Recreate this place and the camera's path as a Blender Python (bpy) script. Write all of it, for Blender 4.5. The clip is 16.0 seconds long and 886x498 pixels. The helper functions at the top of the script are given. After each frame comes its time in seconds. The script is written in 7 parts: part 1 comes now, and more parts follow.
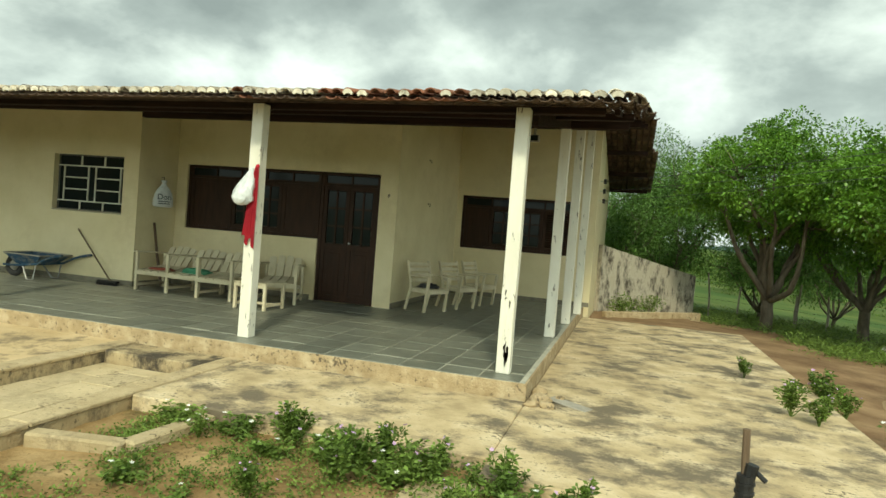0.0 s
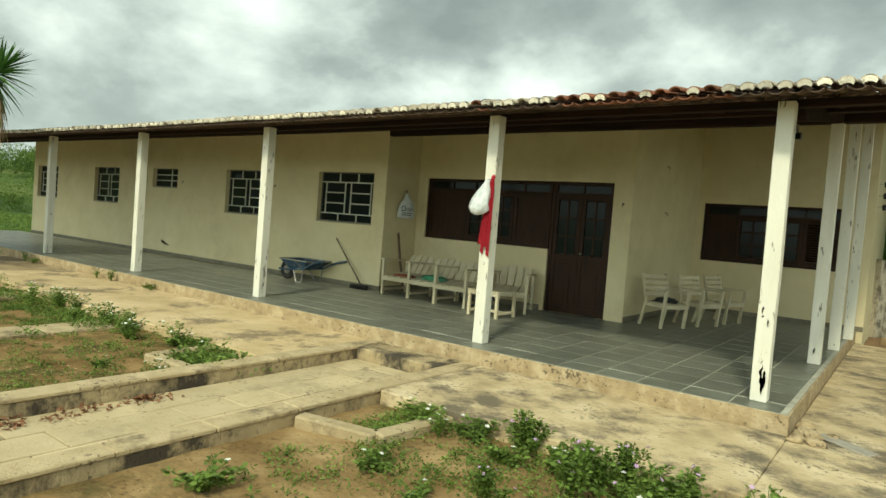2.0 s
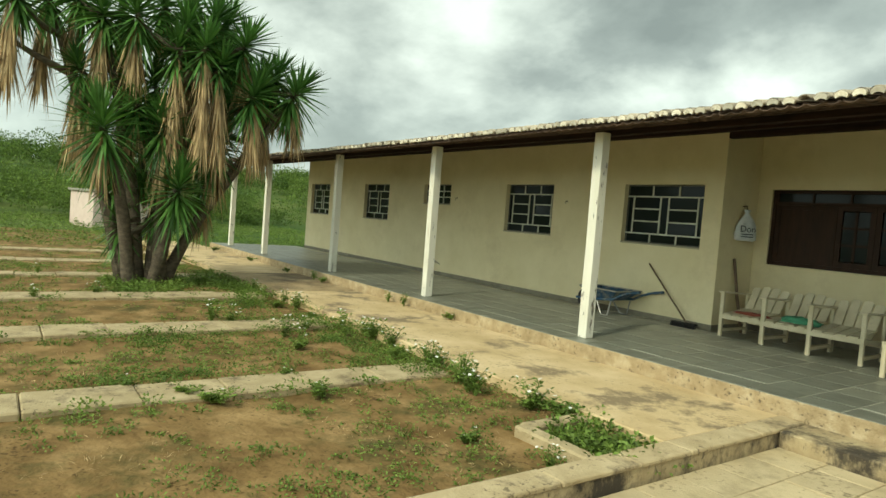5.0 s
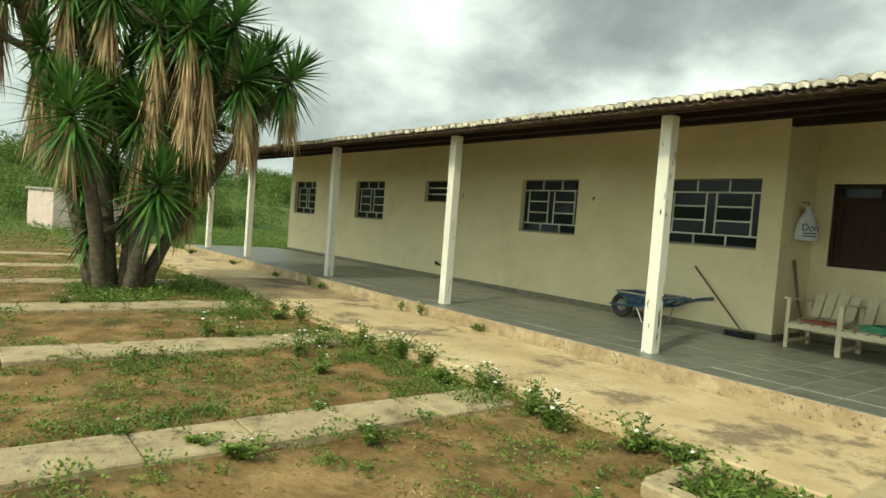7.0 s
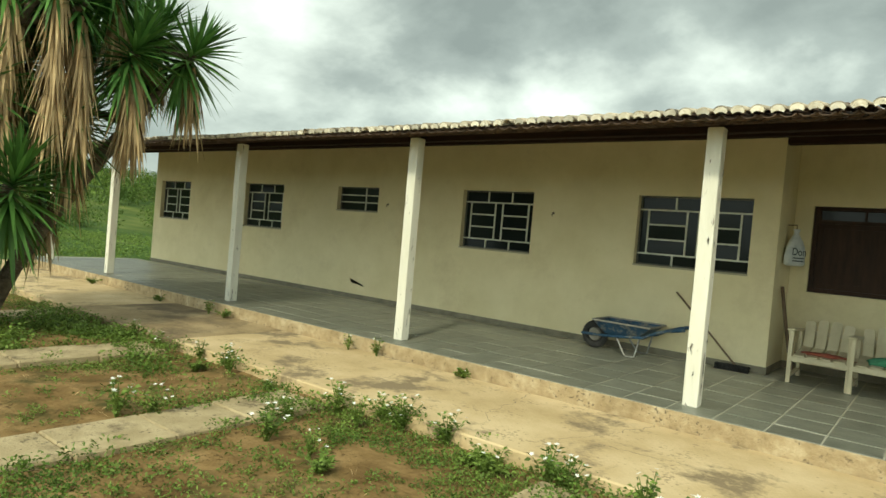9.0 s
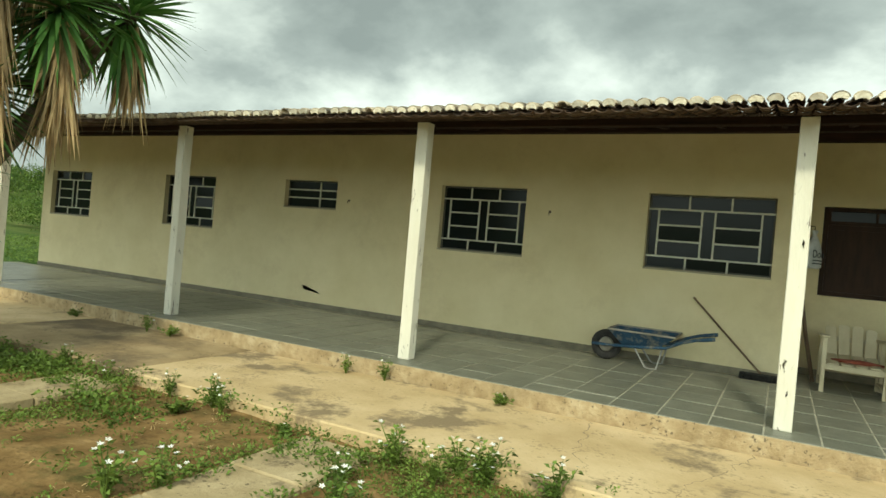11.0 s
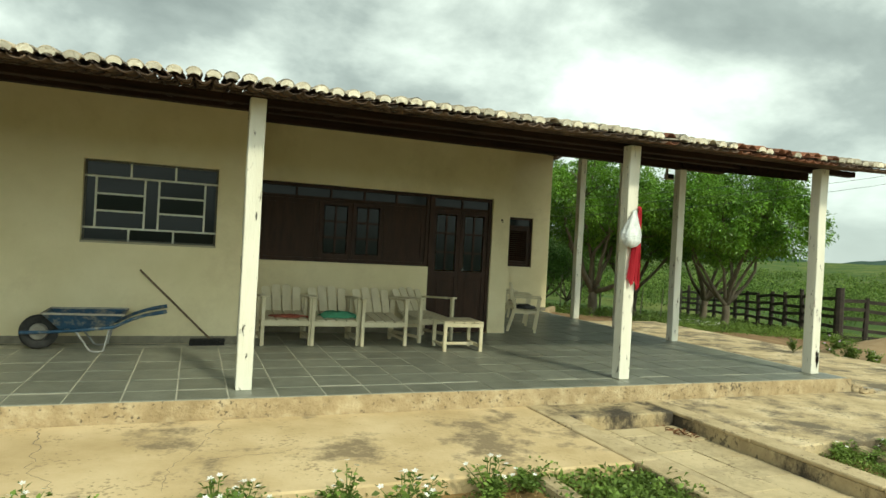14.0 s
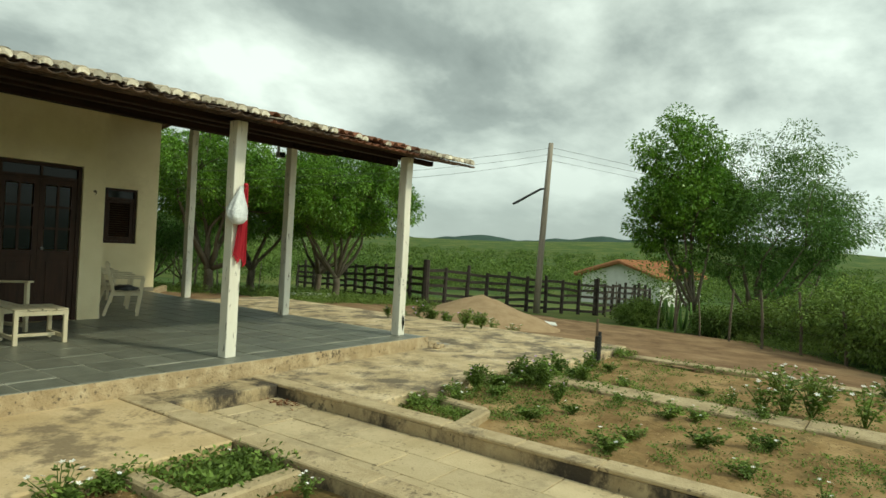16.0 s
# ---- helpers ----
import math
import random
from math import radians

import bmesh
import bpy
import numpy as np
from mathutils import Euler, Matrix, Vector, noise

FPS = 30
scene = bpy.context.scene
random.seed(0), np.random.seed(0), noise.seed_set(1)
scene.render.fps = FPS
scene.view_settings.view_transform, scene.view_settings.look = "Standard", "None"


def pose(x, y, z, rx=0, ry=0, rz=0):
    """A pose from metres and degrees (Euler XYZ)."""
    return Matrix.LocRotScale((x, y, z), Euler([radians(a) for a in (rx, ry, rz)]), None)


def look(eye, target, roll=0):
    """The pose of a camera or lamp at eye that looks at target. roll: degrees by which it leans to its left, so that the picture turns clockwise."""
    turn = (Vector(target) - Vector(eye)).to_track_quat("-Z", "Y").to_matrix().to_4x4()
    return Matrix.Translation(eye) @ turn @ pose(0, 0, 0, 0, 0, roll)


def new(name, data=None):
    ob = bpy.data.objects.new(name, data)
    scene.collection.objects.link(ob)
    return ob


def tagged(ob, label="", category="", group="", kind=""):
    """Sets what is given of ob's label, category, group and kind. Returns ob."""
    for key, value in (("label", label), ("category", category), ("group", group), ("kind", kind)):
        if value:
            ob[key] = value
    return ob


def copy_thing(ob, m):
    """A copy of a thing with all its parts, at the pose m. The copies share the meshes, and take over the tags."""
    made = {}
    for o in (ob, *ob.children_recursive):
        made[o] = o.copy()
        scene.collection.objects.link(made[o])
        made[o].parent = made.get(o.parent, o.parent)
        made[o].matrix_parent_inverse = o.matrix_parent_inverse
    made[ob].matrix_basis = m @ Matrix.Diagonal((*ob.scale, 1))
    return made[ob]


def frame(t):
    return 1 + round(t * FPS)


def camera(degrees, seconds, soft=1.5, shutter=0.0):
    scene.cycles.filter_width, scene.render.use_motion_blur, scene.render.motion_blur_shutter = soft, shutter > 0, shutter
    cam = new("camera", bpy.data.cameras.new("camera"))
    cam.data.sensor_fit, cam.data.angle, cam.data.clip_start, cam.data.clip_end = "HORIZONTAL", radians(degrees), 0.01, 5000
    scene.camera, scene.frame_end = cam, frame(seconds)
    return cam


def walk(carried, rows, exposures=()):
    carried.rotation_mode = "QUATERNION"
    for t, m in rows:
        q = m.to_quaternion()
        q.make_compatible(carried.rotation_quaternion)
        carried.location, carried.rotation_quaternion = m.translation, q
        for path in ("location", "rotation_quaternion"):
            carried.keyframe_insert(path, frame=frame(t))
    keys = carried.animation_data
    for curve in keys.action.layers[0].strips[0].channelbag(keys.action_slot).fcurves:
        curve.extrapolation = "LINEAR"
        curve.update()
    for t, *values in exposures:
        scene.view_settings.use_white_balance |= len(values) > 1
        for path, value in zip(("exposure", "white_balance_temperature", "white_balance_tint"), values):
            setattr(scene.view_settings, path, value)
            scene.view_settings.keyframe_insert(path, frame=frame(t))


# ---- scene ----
cam = camera(69.5, 16.0)
PATH = [
    (0, (1.014, -5.99, 1.508), (0.456, -4.07, 1.448), 4.5),
    (0.5, (1.038, -5.997, 1.503), (0.236, -4.166, 1.439), 4.6),
    (1, (1.01, -6.019, 1.483), (0.141, -4.218, 1.417), 4.4),
    (1.5, (0.999, -5.955, 1.472), (-0.028, -4.24, 1.4), 4.5),
    (2, (0.9, -5.941, 1.475), (-0.282, -4.329, 1.396), 4.5),
    (2.5, (0.661, -5.95, 1.457), (-0.68, -4.469, 1.374), 4.7),
    (3, (0.343, -5.982, 1.468), (-1.134, -4.637, 1.374), 4.8),
    (3.5, (-0.105, -5.916, 1.476), (-1.637, -4.634, 1.378), 4.8),
    (4, (-0.605, -5.95, 1.488), (-2.228, -4.785, 1.395), 4.7),
    (4.5, (-0.98, -5.939, 1.46), (-2.61, -4.783, 1.373), 4.4),
    (5, (-1.492, -5.903, 1.493), (-3.122, -4.748, 1.399), 4.5),
    (5.2, (-1.686, -5.887, 1.513), (-3.32, -4.737, 1.42), 4.5),
    (7.5, (-3.44, -5.835, 1.358), (-4.936, -4.51, 1.288), 4.3),
    (8, (-4.145, -5.746, 1.351), (-5.519, -4.294, 1.287), 4.5),
    (8.5, (-4.62, -5.797, 1.506), (-5.947, -4.302, 1.451), 5.0),
    (9, (-5.053, -5.87, 1.511), (-6.288, -4.297, 1.469), 5.0),
    (9.2, (-5.239, -5.869, 1.504), (-6.436, -4.267, 1.459), 4.6),
    (11.3, (-7.019, -5.697, 1.414), (-7.948, -3.926, 1.401), 5.1),
    (11.5, (-7.135, -5.658, 1.409), (-8.074, -3.892, 1.4), 4.9),
    (12, (-7.36, -5.589, 1.432), (-8.251, -3.798, 1.424), 4.6),
    (12.5, (-7.392, -5.617, 1.442), (-7.875, -3.676, 1.45), 4.0),
    (13, (-7.29, -5.62, 1.457), (-7.28, -3.62, 1.465), 3.4),
    (13.5, (-7.233, -5.658, 1.485), (-6.809, -3.703, 1.488), 3.2),
    (14, (-7.17, -5.644, 1.478), (-6.441, -3.781, 1.478), 3.1),
    (14.5, (-7.125, -5.654, 1.451), (-6.156, -3.905, 1.454), 3.1),
    (15, (-7.109, -5.694, 1.458), (-5.931, -4.077, 1.462), 3.2),
    (15.5, (-7.042, -5.748, 1.507), (-5.573, -4.391, 1.495), 3.1),
    (16, (-7.024, -5.731, 1.507), (-5.4, -4.564, 1.494), 3.2),
]
EXPOSURE = 0.20
walk(cam, [(t, look(eye, target, roll)) for t, eye, target, roll in PATH],
     [(0.0, EXPOSURE + 0.14, 6850, -5), (3.0, EXPOSURE - 0.02, 6850, -5), (8.0, EXPOSURE + 0.08, 6900, -4), (12.5, EXPOSURE + 0.08, 6850, -5), (14.5, EXPOSURE + 0.04, 6800, -6), (15.2, EXPOSURE - 0.10, 6800, -6), (16.0, EXPOSURE - 0.29, 6800, -6)])

# ---- world and sun ----
SUN_FROM = Vector((0.30, -1.0, 0.91)).normalized()   # towards the sun, veiled by thin cloud
sun_data = bpy.data.lights.new("sun", "SUN")
sun_data.energy, sun_data.angle, sun_data.color = 2.1, radians(5.0), (1.0, 0.92, 0.76)
sun_ob = new("sun", sun_data)
sun_ob.matrix_world = look(SUN_FROM * 40, (0, 0, 0))

world = bpy.data.worlds.new("sky")
scene.world = world
world.use_nodes = True
wn, wl = world.node_tree.nodes, world.node_tree.links
wn.clear()


def sky_world():
    out = wn.new("ShaderNodeOutputWorld")
    bg_sky = wn.new("ShaderNodeBackground")
    bg_cloud = wn.new("ShaderNodeBackground")
    mix = wn.new("ShaderNodeMixShader")
    sky = wn.new("ShaderNodeTexSky")
    sky.sky_type, sky.sun_disc = "NISHITA", False
    sky.sun_elevation = math.asin(SUN_FROM.z)
    sky.sun_rotation = math.atan2(SUN_FROM.x, SUN_FROM.y)
    bg_sky.inputs["Strength"].default_value = 0.10
    wl.new(sky.outputs["Color"], bg_sky.inputs["Color"])
    tc = wn.new("ShaderNodeTexCoord")
    # clouds lie on a flat layer overhead: divide the direction by its height
    sep = wn.new("ShaderNodeSeparateXYZ")
    wl.new(tc.outputs["Generated"], sep.inputs[0])
    up = wn.new("ShaderNodeMath"); up.operation = "MAXIMUM"; up.inputs[1].default_value = 0.0
    wl.new(sep.outputs["Z"], up.inputs[0])
    add = wn.new("ShaderNodeMath"); add.operation = "ADD"; add.inputs[1].default_value = 0.42
    wl.new(up.outputs[0], add.inputs[0])
    dx = wn.new("ShaderNodeMath"); dx.operation = "DIVIDE"
    dy = wn.new("ShaderNodeMath"); dy.operation = "DIVIDE"
    wl.new(sep.outputs["X"], dx.inputs[0]); wl.new(add.outputs[0], dx.inputs[1])
    wl.new(sep.outputs["Y"], dy.inputs[0]); wl.new(add.outputs[0], dy.inputs[1])
    com = wn.new("ShaderNodeCombineXYZ")
    wl.new(dx.outputs[0], com.inputs[0]); wl.new(dy.outputs[0], com.inputs[1])
    com.inputs[2].default_value = 1.7
    big = wn.new("ShaderNodeTexNoise")
    big.inputs["Scale"].default_value, big.inputs["Detail"].default_value = 2.1, 9.0
    big.inputs["Roughness"].default_value, big.inputs["Distortion"].default_value = 0.54, 0.15
    wl.new(com.outputs[0], big.inputs["Vector"])
    ramp = wn.new("ShaderNodeValToRGB")
    e = ramp.color_ramp
    e.elements[0].position, e.elements[0].color = 0.33, (0.30, 0.34, 0.345, 1)
    e.elements[1].position, e.elements[1].color = 0.67, (1.08, 1.15, 1.14, 1)
    m1 = e.elements.new(0.45); m1.color = (0.44, 0.49, 0.495, 1)
    m2 = e.elements.new(0.55); m2.color = (0.72, 0.78, 0.775, 1)
    wl.new(big.outputs["Fac"], ramp.inputs["Fac"])
    # paler and flatter towards the horizon
    low = wn.new("ShaderNodeMapRange")
    low.inputs["From Min"].default_value, low.inputs["From Max"].default_value = 0.0, 0.22
    low.inputs["To Min"].default_value, low.inputs["To Max"].default_value = 0.75, 0.0
    wl.new(up.outputs[0], low.inputs["Value"])
    hz = wn.new("ShaderNodeMix"); hz.data_type = "RGBA"
    wl.new(low.outputs[0], hz.inputs["Factor"])
    wl.new(ramp.outputs["Color"], hz.inputs["A"])
    hz.inputs["B"].default_value = (0.60, 0.675, 0.69, 1)
    wl.new(hz.outputs["Result"], bg_cloud.inputs["Color"])
    # thin bright cloud round the sun in the south, a little paler again in the north
    glow = wn.new("ShaderNodeMapRange")
    glow.inputs["From Min"].default_value, glow.inputs["From Max"].default_value = -1.0, 1.0
    wl.new(sep.outputs["Y"], glow.inputs["Value"])
    curve = wn.new("ShaderNodeValToRGB")
    c = curve.color_ramp
    c.interpolation = "EASE"
    c.elements[0].position, c.elements[0].color = 0.05, (1.0, 1.0, 1.0, 1)
    c.elements[1].position, c.elements[1].color = 1.0, (0.46, 0.46, 0.46, 1)
    for p, v in ((0.45, 0.52), (0.68, 0.39)):
        k = c.elements.new(p)
        k.color = (v, v, v, 1)
    wl.new(glow.outputs[0], curve.inputs["Fac"])
    gain = wn.new("ShaderNodeMath"); gain.operation = "MULTIPLY"; gain.inputs[1].default_value = 2.15
    wl.new(curve.outputs["Color"], gain.inputs[0])
    # the thin cloud round the sun reaches on into the east
    east = wn.new("ShaderNodeMapRange")
    east.inputs["From Min"].default_value, east.inputs["From Max"].default_value = 0.35, 0.95
    east.inputs["To Min"].default_value, east.inputs["To Max"].default_value = 1.0, 1.20
    wl.new(sep.outputs["X"], east.inputs["Value"])
    both = wn.new("ShaderNodeMath"); both.operation = "MULTIPLY"
    wl.new(gain.outputs[0], both.inputs[0]); wl.new(east.outputs[0], both.inputs[1])
    wl.new(both.outputs[0], bg_cloud.inputs["Strength"])
    mix.inputs[0].default_value = 0.93
    wl.new(bg_sky.outputs[0], mix.inputs[1])
    wl.new(bg_cloud.outputs[0], mix.inputs[2])
    wl.new(mix.outputs[0], out.inputs["Surface"])


sky_world()

# ---- materials ----


def mat(name, colors, scale=6.0, rough=0.85, bump=0.25, bump_scale=60.0, metal=0.0, spec=0.4, stain=None, stain_scale=1.2,
        stain_at=(0.55, 0.7), stretch=(1, 1, 1), per=None, per_amount=0.25, coat=0.0, pits=None):
    """A surface with two colours broken by noise, an optional stain colour with a shape of its own, fine relief,
    and optional variation from piece to piece ('object' or 'island')."""
    m = bpy.data.materials.new(name)
    m.use_nodes = True
    n, l = m.node_tree.nodes, m.node_tree.links
    b = n["Principled BSDF"]
    tc = n.new("ShaderNodeTexCoord")
    mp = n.new("ShaderNodeMapping")
    mp.inputs["Scale"].default_value = stretch
    geo = n.new("ShaderNodeNewGeometry")
    l.new(geo.outputs["Position"], mp.inputs["Vector"])
    no = n.new("ShaderNodeTexNoise")
    no.inputs["Scale"].default_value, no.inputs["Detail"].default_value, no.inputs["Roughness"].default_value = scale, 8, 0.62
    l.new(mp.outputs[0], no.inputs["Vector"])
    rp = n.new("ShaderNodeValToRGB")
    cs = [(*c, 1) for c in colors]
    el = rp.color_ramp.elements
    el[0].position, el[0].color = 0.32, cs[0]
    el[1].position, el[1].color = 0.68, cs[-1]
    for k, c in enumerate(cs[1:-1]):
        x = el.new(0.32 + 0.36 * (k + 1) / (len(cs) - 1)); x.color = c
    l.new(no.outputs["Fac"], rp.inputs["Fac"])
    col = rp.outputs["Color"]
    if stain:
        n2 = n.new("ShaderNodeTexNoise")
        n2.inputs["Scale"].default_value, n2.inputs["Detail"].default_value, n2.inputs["Roughness"].default_value = stain_scale, 10, 0.74
        l.new(mp.outputs[0], n2.inputs["Vector"])
        mr = n.new("ShaderNodeMapRange")
        mr.inputs["From Min"].default_value, mr.inputs["From Max"].default_value = stain_at
        l.new(n2.outputs["Fac"], mr.inputs["Value"])
        mx = n.new("ShaderNodeMix"); mx.data_type = "RGBA"
        l.new(mr.outputs[0], mx.inputs["Factor"])
        l.new(col, mx.inputs["A"])
        mx.inputs["B"].default_value = (*stain, 1)
        col = mx.outputs["Result"]
    if pits:
        # small dark pits and chips, thick in some places and rare in others
        vo = n.new("ShaderNodeTexNoise")
        vo.inputs["Scale"].default_value, vo.inputs["Detail"].default_value, vo.inputs["Roughness"].default_value = 26.0, 5, 0.6
        l.new(mp.outputs[0], vo.inputs["Vector"])
        where = n.new("ShaderNodeTexNoise")
        where.inputs["Scale"].default_value, where.inputs["Detail"].default_value = 2.7, 3
        l.new(mp.outputs[0], where.inputs["Vector"])
        sm = n.new("ShaderNodeMath"); sm.operation = "MULTIPLY_ADD"; sm.inputs[1].default_value = 0.55
        l.new(where.outputs["Fac"], sm.inputs[0]); l.new(vo.outputs["Fac"], sm.inputs[2])
        pr = n.new("ShaderNodeMapRange")
        pr.inputs["From Min"].default_value, pr.inputs["From Max"].default_value = 0.90, 0.97
        pr.inputs["To Max"].default_value = 0.8
        l.new(sm.outputs[0], pr.inputs["Value"])
        mx2 = n.new("ShaderNodeMix"); mx2.data_type = "RGBA"
        l.new(pr.outputs[0], mx2.inputs["Factor"])
        l.new(col, mx2.inputs["A"])
        mx2.inputs["B"].default_value = (*pits, 1)
        col = mx2.outputs["Result"]
    if per:
        src = n.new("ShaderNodeObjectInfo").outputs["Random"] if per == "object" else geo.outputs["Random Per Island"]
        mv = n.new("ShaderNodeMapRange")
        mv.inputs["To Min"].default_value, mv.inputs["To Max"].default_value = 1 - per_amount, 1 + per_amount
        l.new(src, mv.inputs["Value"])
        hs = n.new("ShaderNodeHueSaturation")
        l.new(mv.outputs[0], hs.inputs["Value"])
        l.new(col, hs.inputs["Color"])
        col = hs.outputs["Color"]
    l.new(col, b.inputs["Base Color"])
    b.inputs["Roughness"].default_value, b.inputs["Metallic"].default_value = rough, metal
    b.inputs["Specular IOR Level"].default_value = spec
    b.inputs["Coat Weight"].default_value = coat
    if bump:
        n3 = n.new("ShaderNodeTexNoise")
        n3.inputs["Scale"].default_value, n3.inputs["Detail"].default_value = bump_scale, 6
        l.new(mp.outputs[0], n3.inputs["Vector"])
        bp = n.new("ShaderNodeBump")
        bp.inputs["Strength"].default_value, bp.inputs["Distance"].default_value = bump, 0.02
        l.new(n3.outputs["Fac"], bp.inputs["Height"])
        l.new(bp.outputs[0], b.inputs["Normal"])
    return m


def leaf_mat(name, a, bcol, rough=0.55, trans=0.25, scale=1.3):
    m = mat(name, [a, bcol], scale=scale, rough=rough, bump=0, spec=0.35, per="island", per_amount=0.45)
    m.node_tree.nodes["Principled BSDF"].inputs["Subsurface Weight"].default_value = 0.0
    n, l = m.node_tree.nodes, m.node_tree.links
    b = n["Principled BSDF"]
    tr = n.new("ShaderNodeBsdfTranslucent")
    src = b.inputs["Base Color"].links[0].from_socket
    l.new(src, tr.inputs["Color"])
    mx = n.new("ShaderNodeMixShader")
    mx.inputs[0].default_value = trans
    l.new(b.outputs[0], mx.inputs[1]); l.new(tr.outputs[0], mx.inputs[2])
    l.new(mx.outputs[0], n["Material Output"].inputs["Surface"])
    return m


WALL = mat("cream_plaster", [(0.69, 0.595, 0.36), (0.77, 0.675, 0.44)], scale=1.6, rough=0.9, bump=0.12, bump_scale=90, stain=(0.60, 0.50, 0.30), stain_scale=1.1, stain_at=(0.52, 0.80))
WALL_SIDE = WALL
BASE = mat("grey_skirting", [(0.16, 0.14, 0.10), (0.27, 0.24, 0.175)], scale=7, rough=0.8)
SLATE = mat("slate_tile", [(0.125, 0.132, 0.106), (0.200, 0.205, 0.168)], scale=6, rough=0.38, bump=0.22, bump_scale=35, spec=0.5,
            stain=(0.24, 0.21, 0.15), stain_scale=3.2, stain_at=(0.58, 0.78), per="object", per_amount=0.13)
SLATE_FAR = mat("slate_tile_joined", [(0.125, 0.132, 0.106), (0.200, 0.205, 0.168)], scale=6, rough=0.38, bump=0.22, bump_scale=35, spec=0.5,
            stain=(0.24, 0.21, 0.15), stain_scale=3.2, stain_at=(0.58, 0.78), per="island", per_amount=0.13)
GROUT = mat("pale_grout", [(0.34, 0.33, 0.27), (0.50, 0.48, 0.39)], scale=9, rough=0.9, bump=0.2)
KERB = mat("worn_concrete_edge", [(0.30, 0.22, 0.12), (0.41, 0.31, 0.18), (0.52, 0.42, 0.27)], scale=7, rough=0.92, bump=0.6, bump_scale=45, stain=(0.09, 0.068, 0.045), stain_scale=12, stain_at=(0.57, 0.68), pits=(0.07, 0.055, 0.04))
YARD = mat("yard_concrete", [(0.46, 0.335, 0.175), (0.56, 0.42, 0.235), (0.65, 0.505, 0.305)], scale=1.5, rough=0.95, bump=0.45, bump_scale=26, stain=(0.245, 0.185, 0.11), stain_scale=0.95, stain_at=(0.525, 0.60), pits=(0.30, 0.22, 0.125))
YARD_DARK = mat("darkened_yard_concrete", [(0.25, 0.18, 0.095), (0.36, 0.265, 0.145), (0.47, 0.36, 0.21)], scale=1.5, rough=0.95, bump=0.45, bump_scale=26, stain=(0.15, 0.11, 0.065), stain_scale=0.8, stain_at=(0.46, 0.62), pits=(0.16, 0.12, 0.07))
YARD_SIDE = mat("stained_yard_concrete", [(0.38, 0.29, 0.165), (0.55, 0.43, 0.255), (0.68, 0.56, 0.37)], scale=2.6, rough=0.95, bump=0.6, bump_scale=26, stain=(0.165, 0.133, 0.09), stain_scale=1.7, stain_at=(0.475, 0.59), stretch=(0.85, 1.0, 1), pits=(0.115, 0.09, 0.06))
STRIP = mat("bed_strip_concrete", [(0.33, 0.255, 0.14), (0.50, 0.40, 0.245)], scale=3.5, rough=0.95, bump=0.5, bump_scale=50, stain=(0.14, 0.105, 0.06), stain_scale=3.0, stain_at=(0.52, 0.68), pits=(0.11, 0.085, 0.05))
LOWWALL = mat("low_wall_concrete", [(0.33, 0.25, 0.14), (0.49, 0.39, 0.23)], scale=6, rough=0.95, bump=0.5, bump_scale=50, stain=(0.06, 0.048, 0.034), stain_scale=1.7, stain_at=(0.46, 0.58), stretch=(1, 1, 0.7), pits=(0.09, 0.075, 0.05))
COPING = mat("coping_concrete", [(0.39, 0.30, 0.17), (0.54, 0.43, 0.265)], scale=5, rough=0.95, bump=0.5, bump_scale=50, stain=(0.15, 0.115, 0.07), stain_scale=2.2, stain_at=(0.53, 0.66), pits=(0.13, 0.10, 0.06))
PAVER_OLD = mat("weathered_paver", [(0.23, 0.185, 0.105), (0.34, 0.275, 0.165)], scale=2.2, rough=0.93, bump=0.4, bump_scale=50, stain=(0.13, 0.105, 0.065), stain_scale=1.2, stain_at=(0.50, 0.66), per="object", per_amount=0.14, pits=(0.12, 0.095, 0.055))
PAVER = mat("walkway_paver", [(0.45, 0.355, 0.205), (0.58, 0.47, 0.295)], scale=2.2, rough=0.93, bump=0.35, bump_scale=50, stain=(0.27, 0.215, 0.13), stain_scale=1.2, stain_at=(0.52, 0.72), per="object", per_amount=0.10, pits=(0.22, 0.17, 0.10))
SOIL = mat("bed_soil", [(0.125, 0.075, 0.03), (0.225, 0.142, 0.06), (0.34, 0.225, 0.105)], scale=2.2, rough=1.0, bump=1.0, bump_scale=18, spec=0.1, stain=(0.085, 0.075, 0.028), stain_scale=1.3, stain_at=(0.50, 0.64), pits=(0.08, 0.05, 0.022))
SOIL_EAST = mat("sandy_bed_soil", [(0.17, 0.105, 0.045), (0.28, 0.185, 0.085), (0.40, 0.28, 0.14)], scale=2.2, rough=1.0, bump=1.0, bump_scale=18, spec=0.1, stain=(0.12, 0.095, 0.04), stain_scale=1.3, stain_at=(0.54, 0.68), pits=(0.11, 0.07, 0.032))
EARTH = mat("bare_earth", [(0.16, 0.098, 0.055), (0.25, 0.16, 0.09), (0.33, 0.225, 0.13)], scale=1.2, rough=1.0, bump=0.9, bump_scale=16, spec=0.1, stain=(0.13, 0.078, 0.045), stain_scale=0.8, stain_at=(0.5, 0.7))
SAND = mat("sand", [(0.29, 0.20, 0.115), (0.39, 0.28, 0.17)], scale=4, rough=1.0, bump=0.6, bump_scale=40, spec=0.1)
PAINT = mat("peeling_white_paint", [(0.70, 0.67, 0.57), (0.80, 0.78, 0.68)], scale=3, rough=0.75, bump=0.25, bump_scale=50, stain=(0.23, 0.20, 0.16), stain_scale=10, stain_at=(0.60, 0.625), stretch=(1.6, 1.6, 0.35))
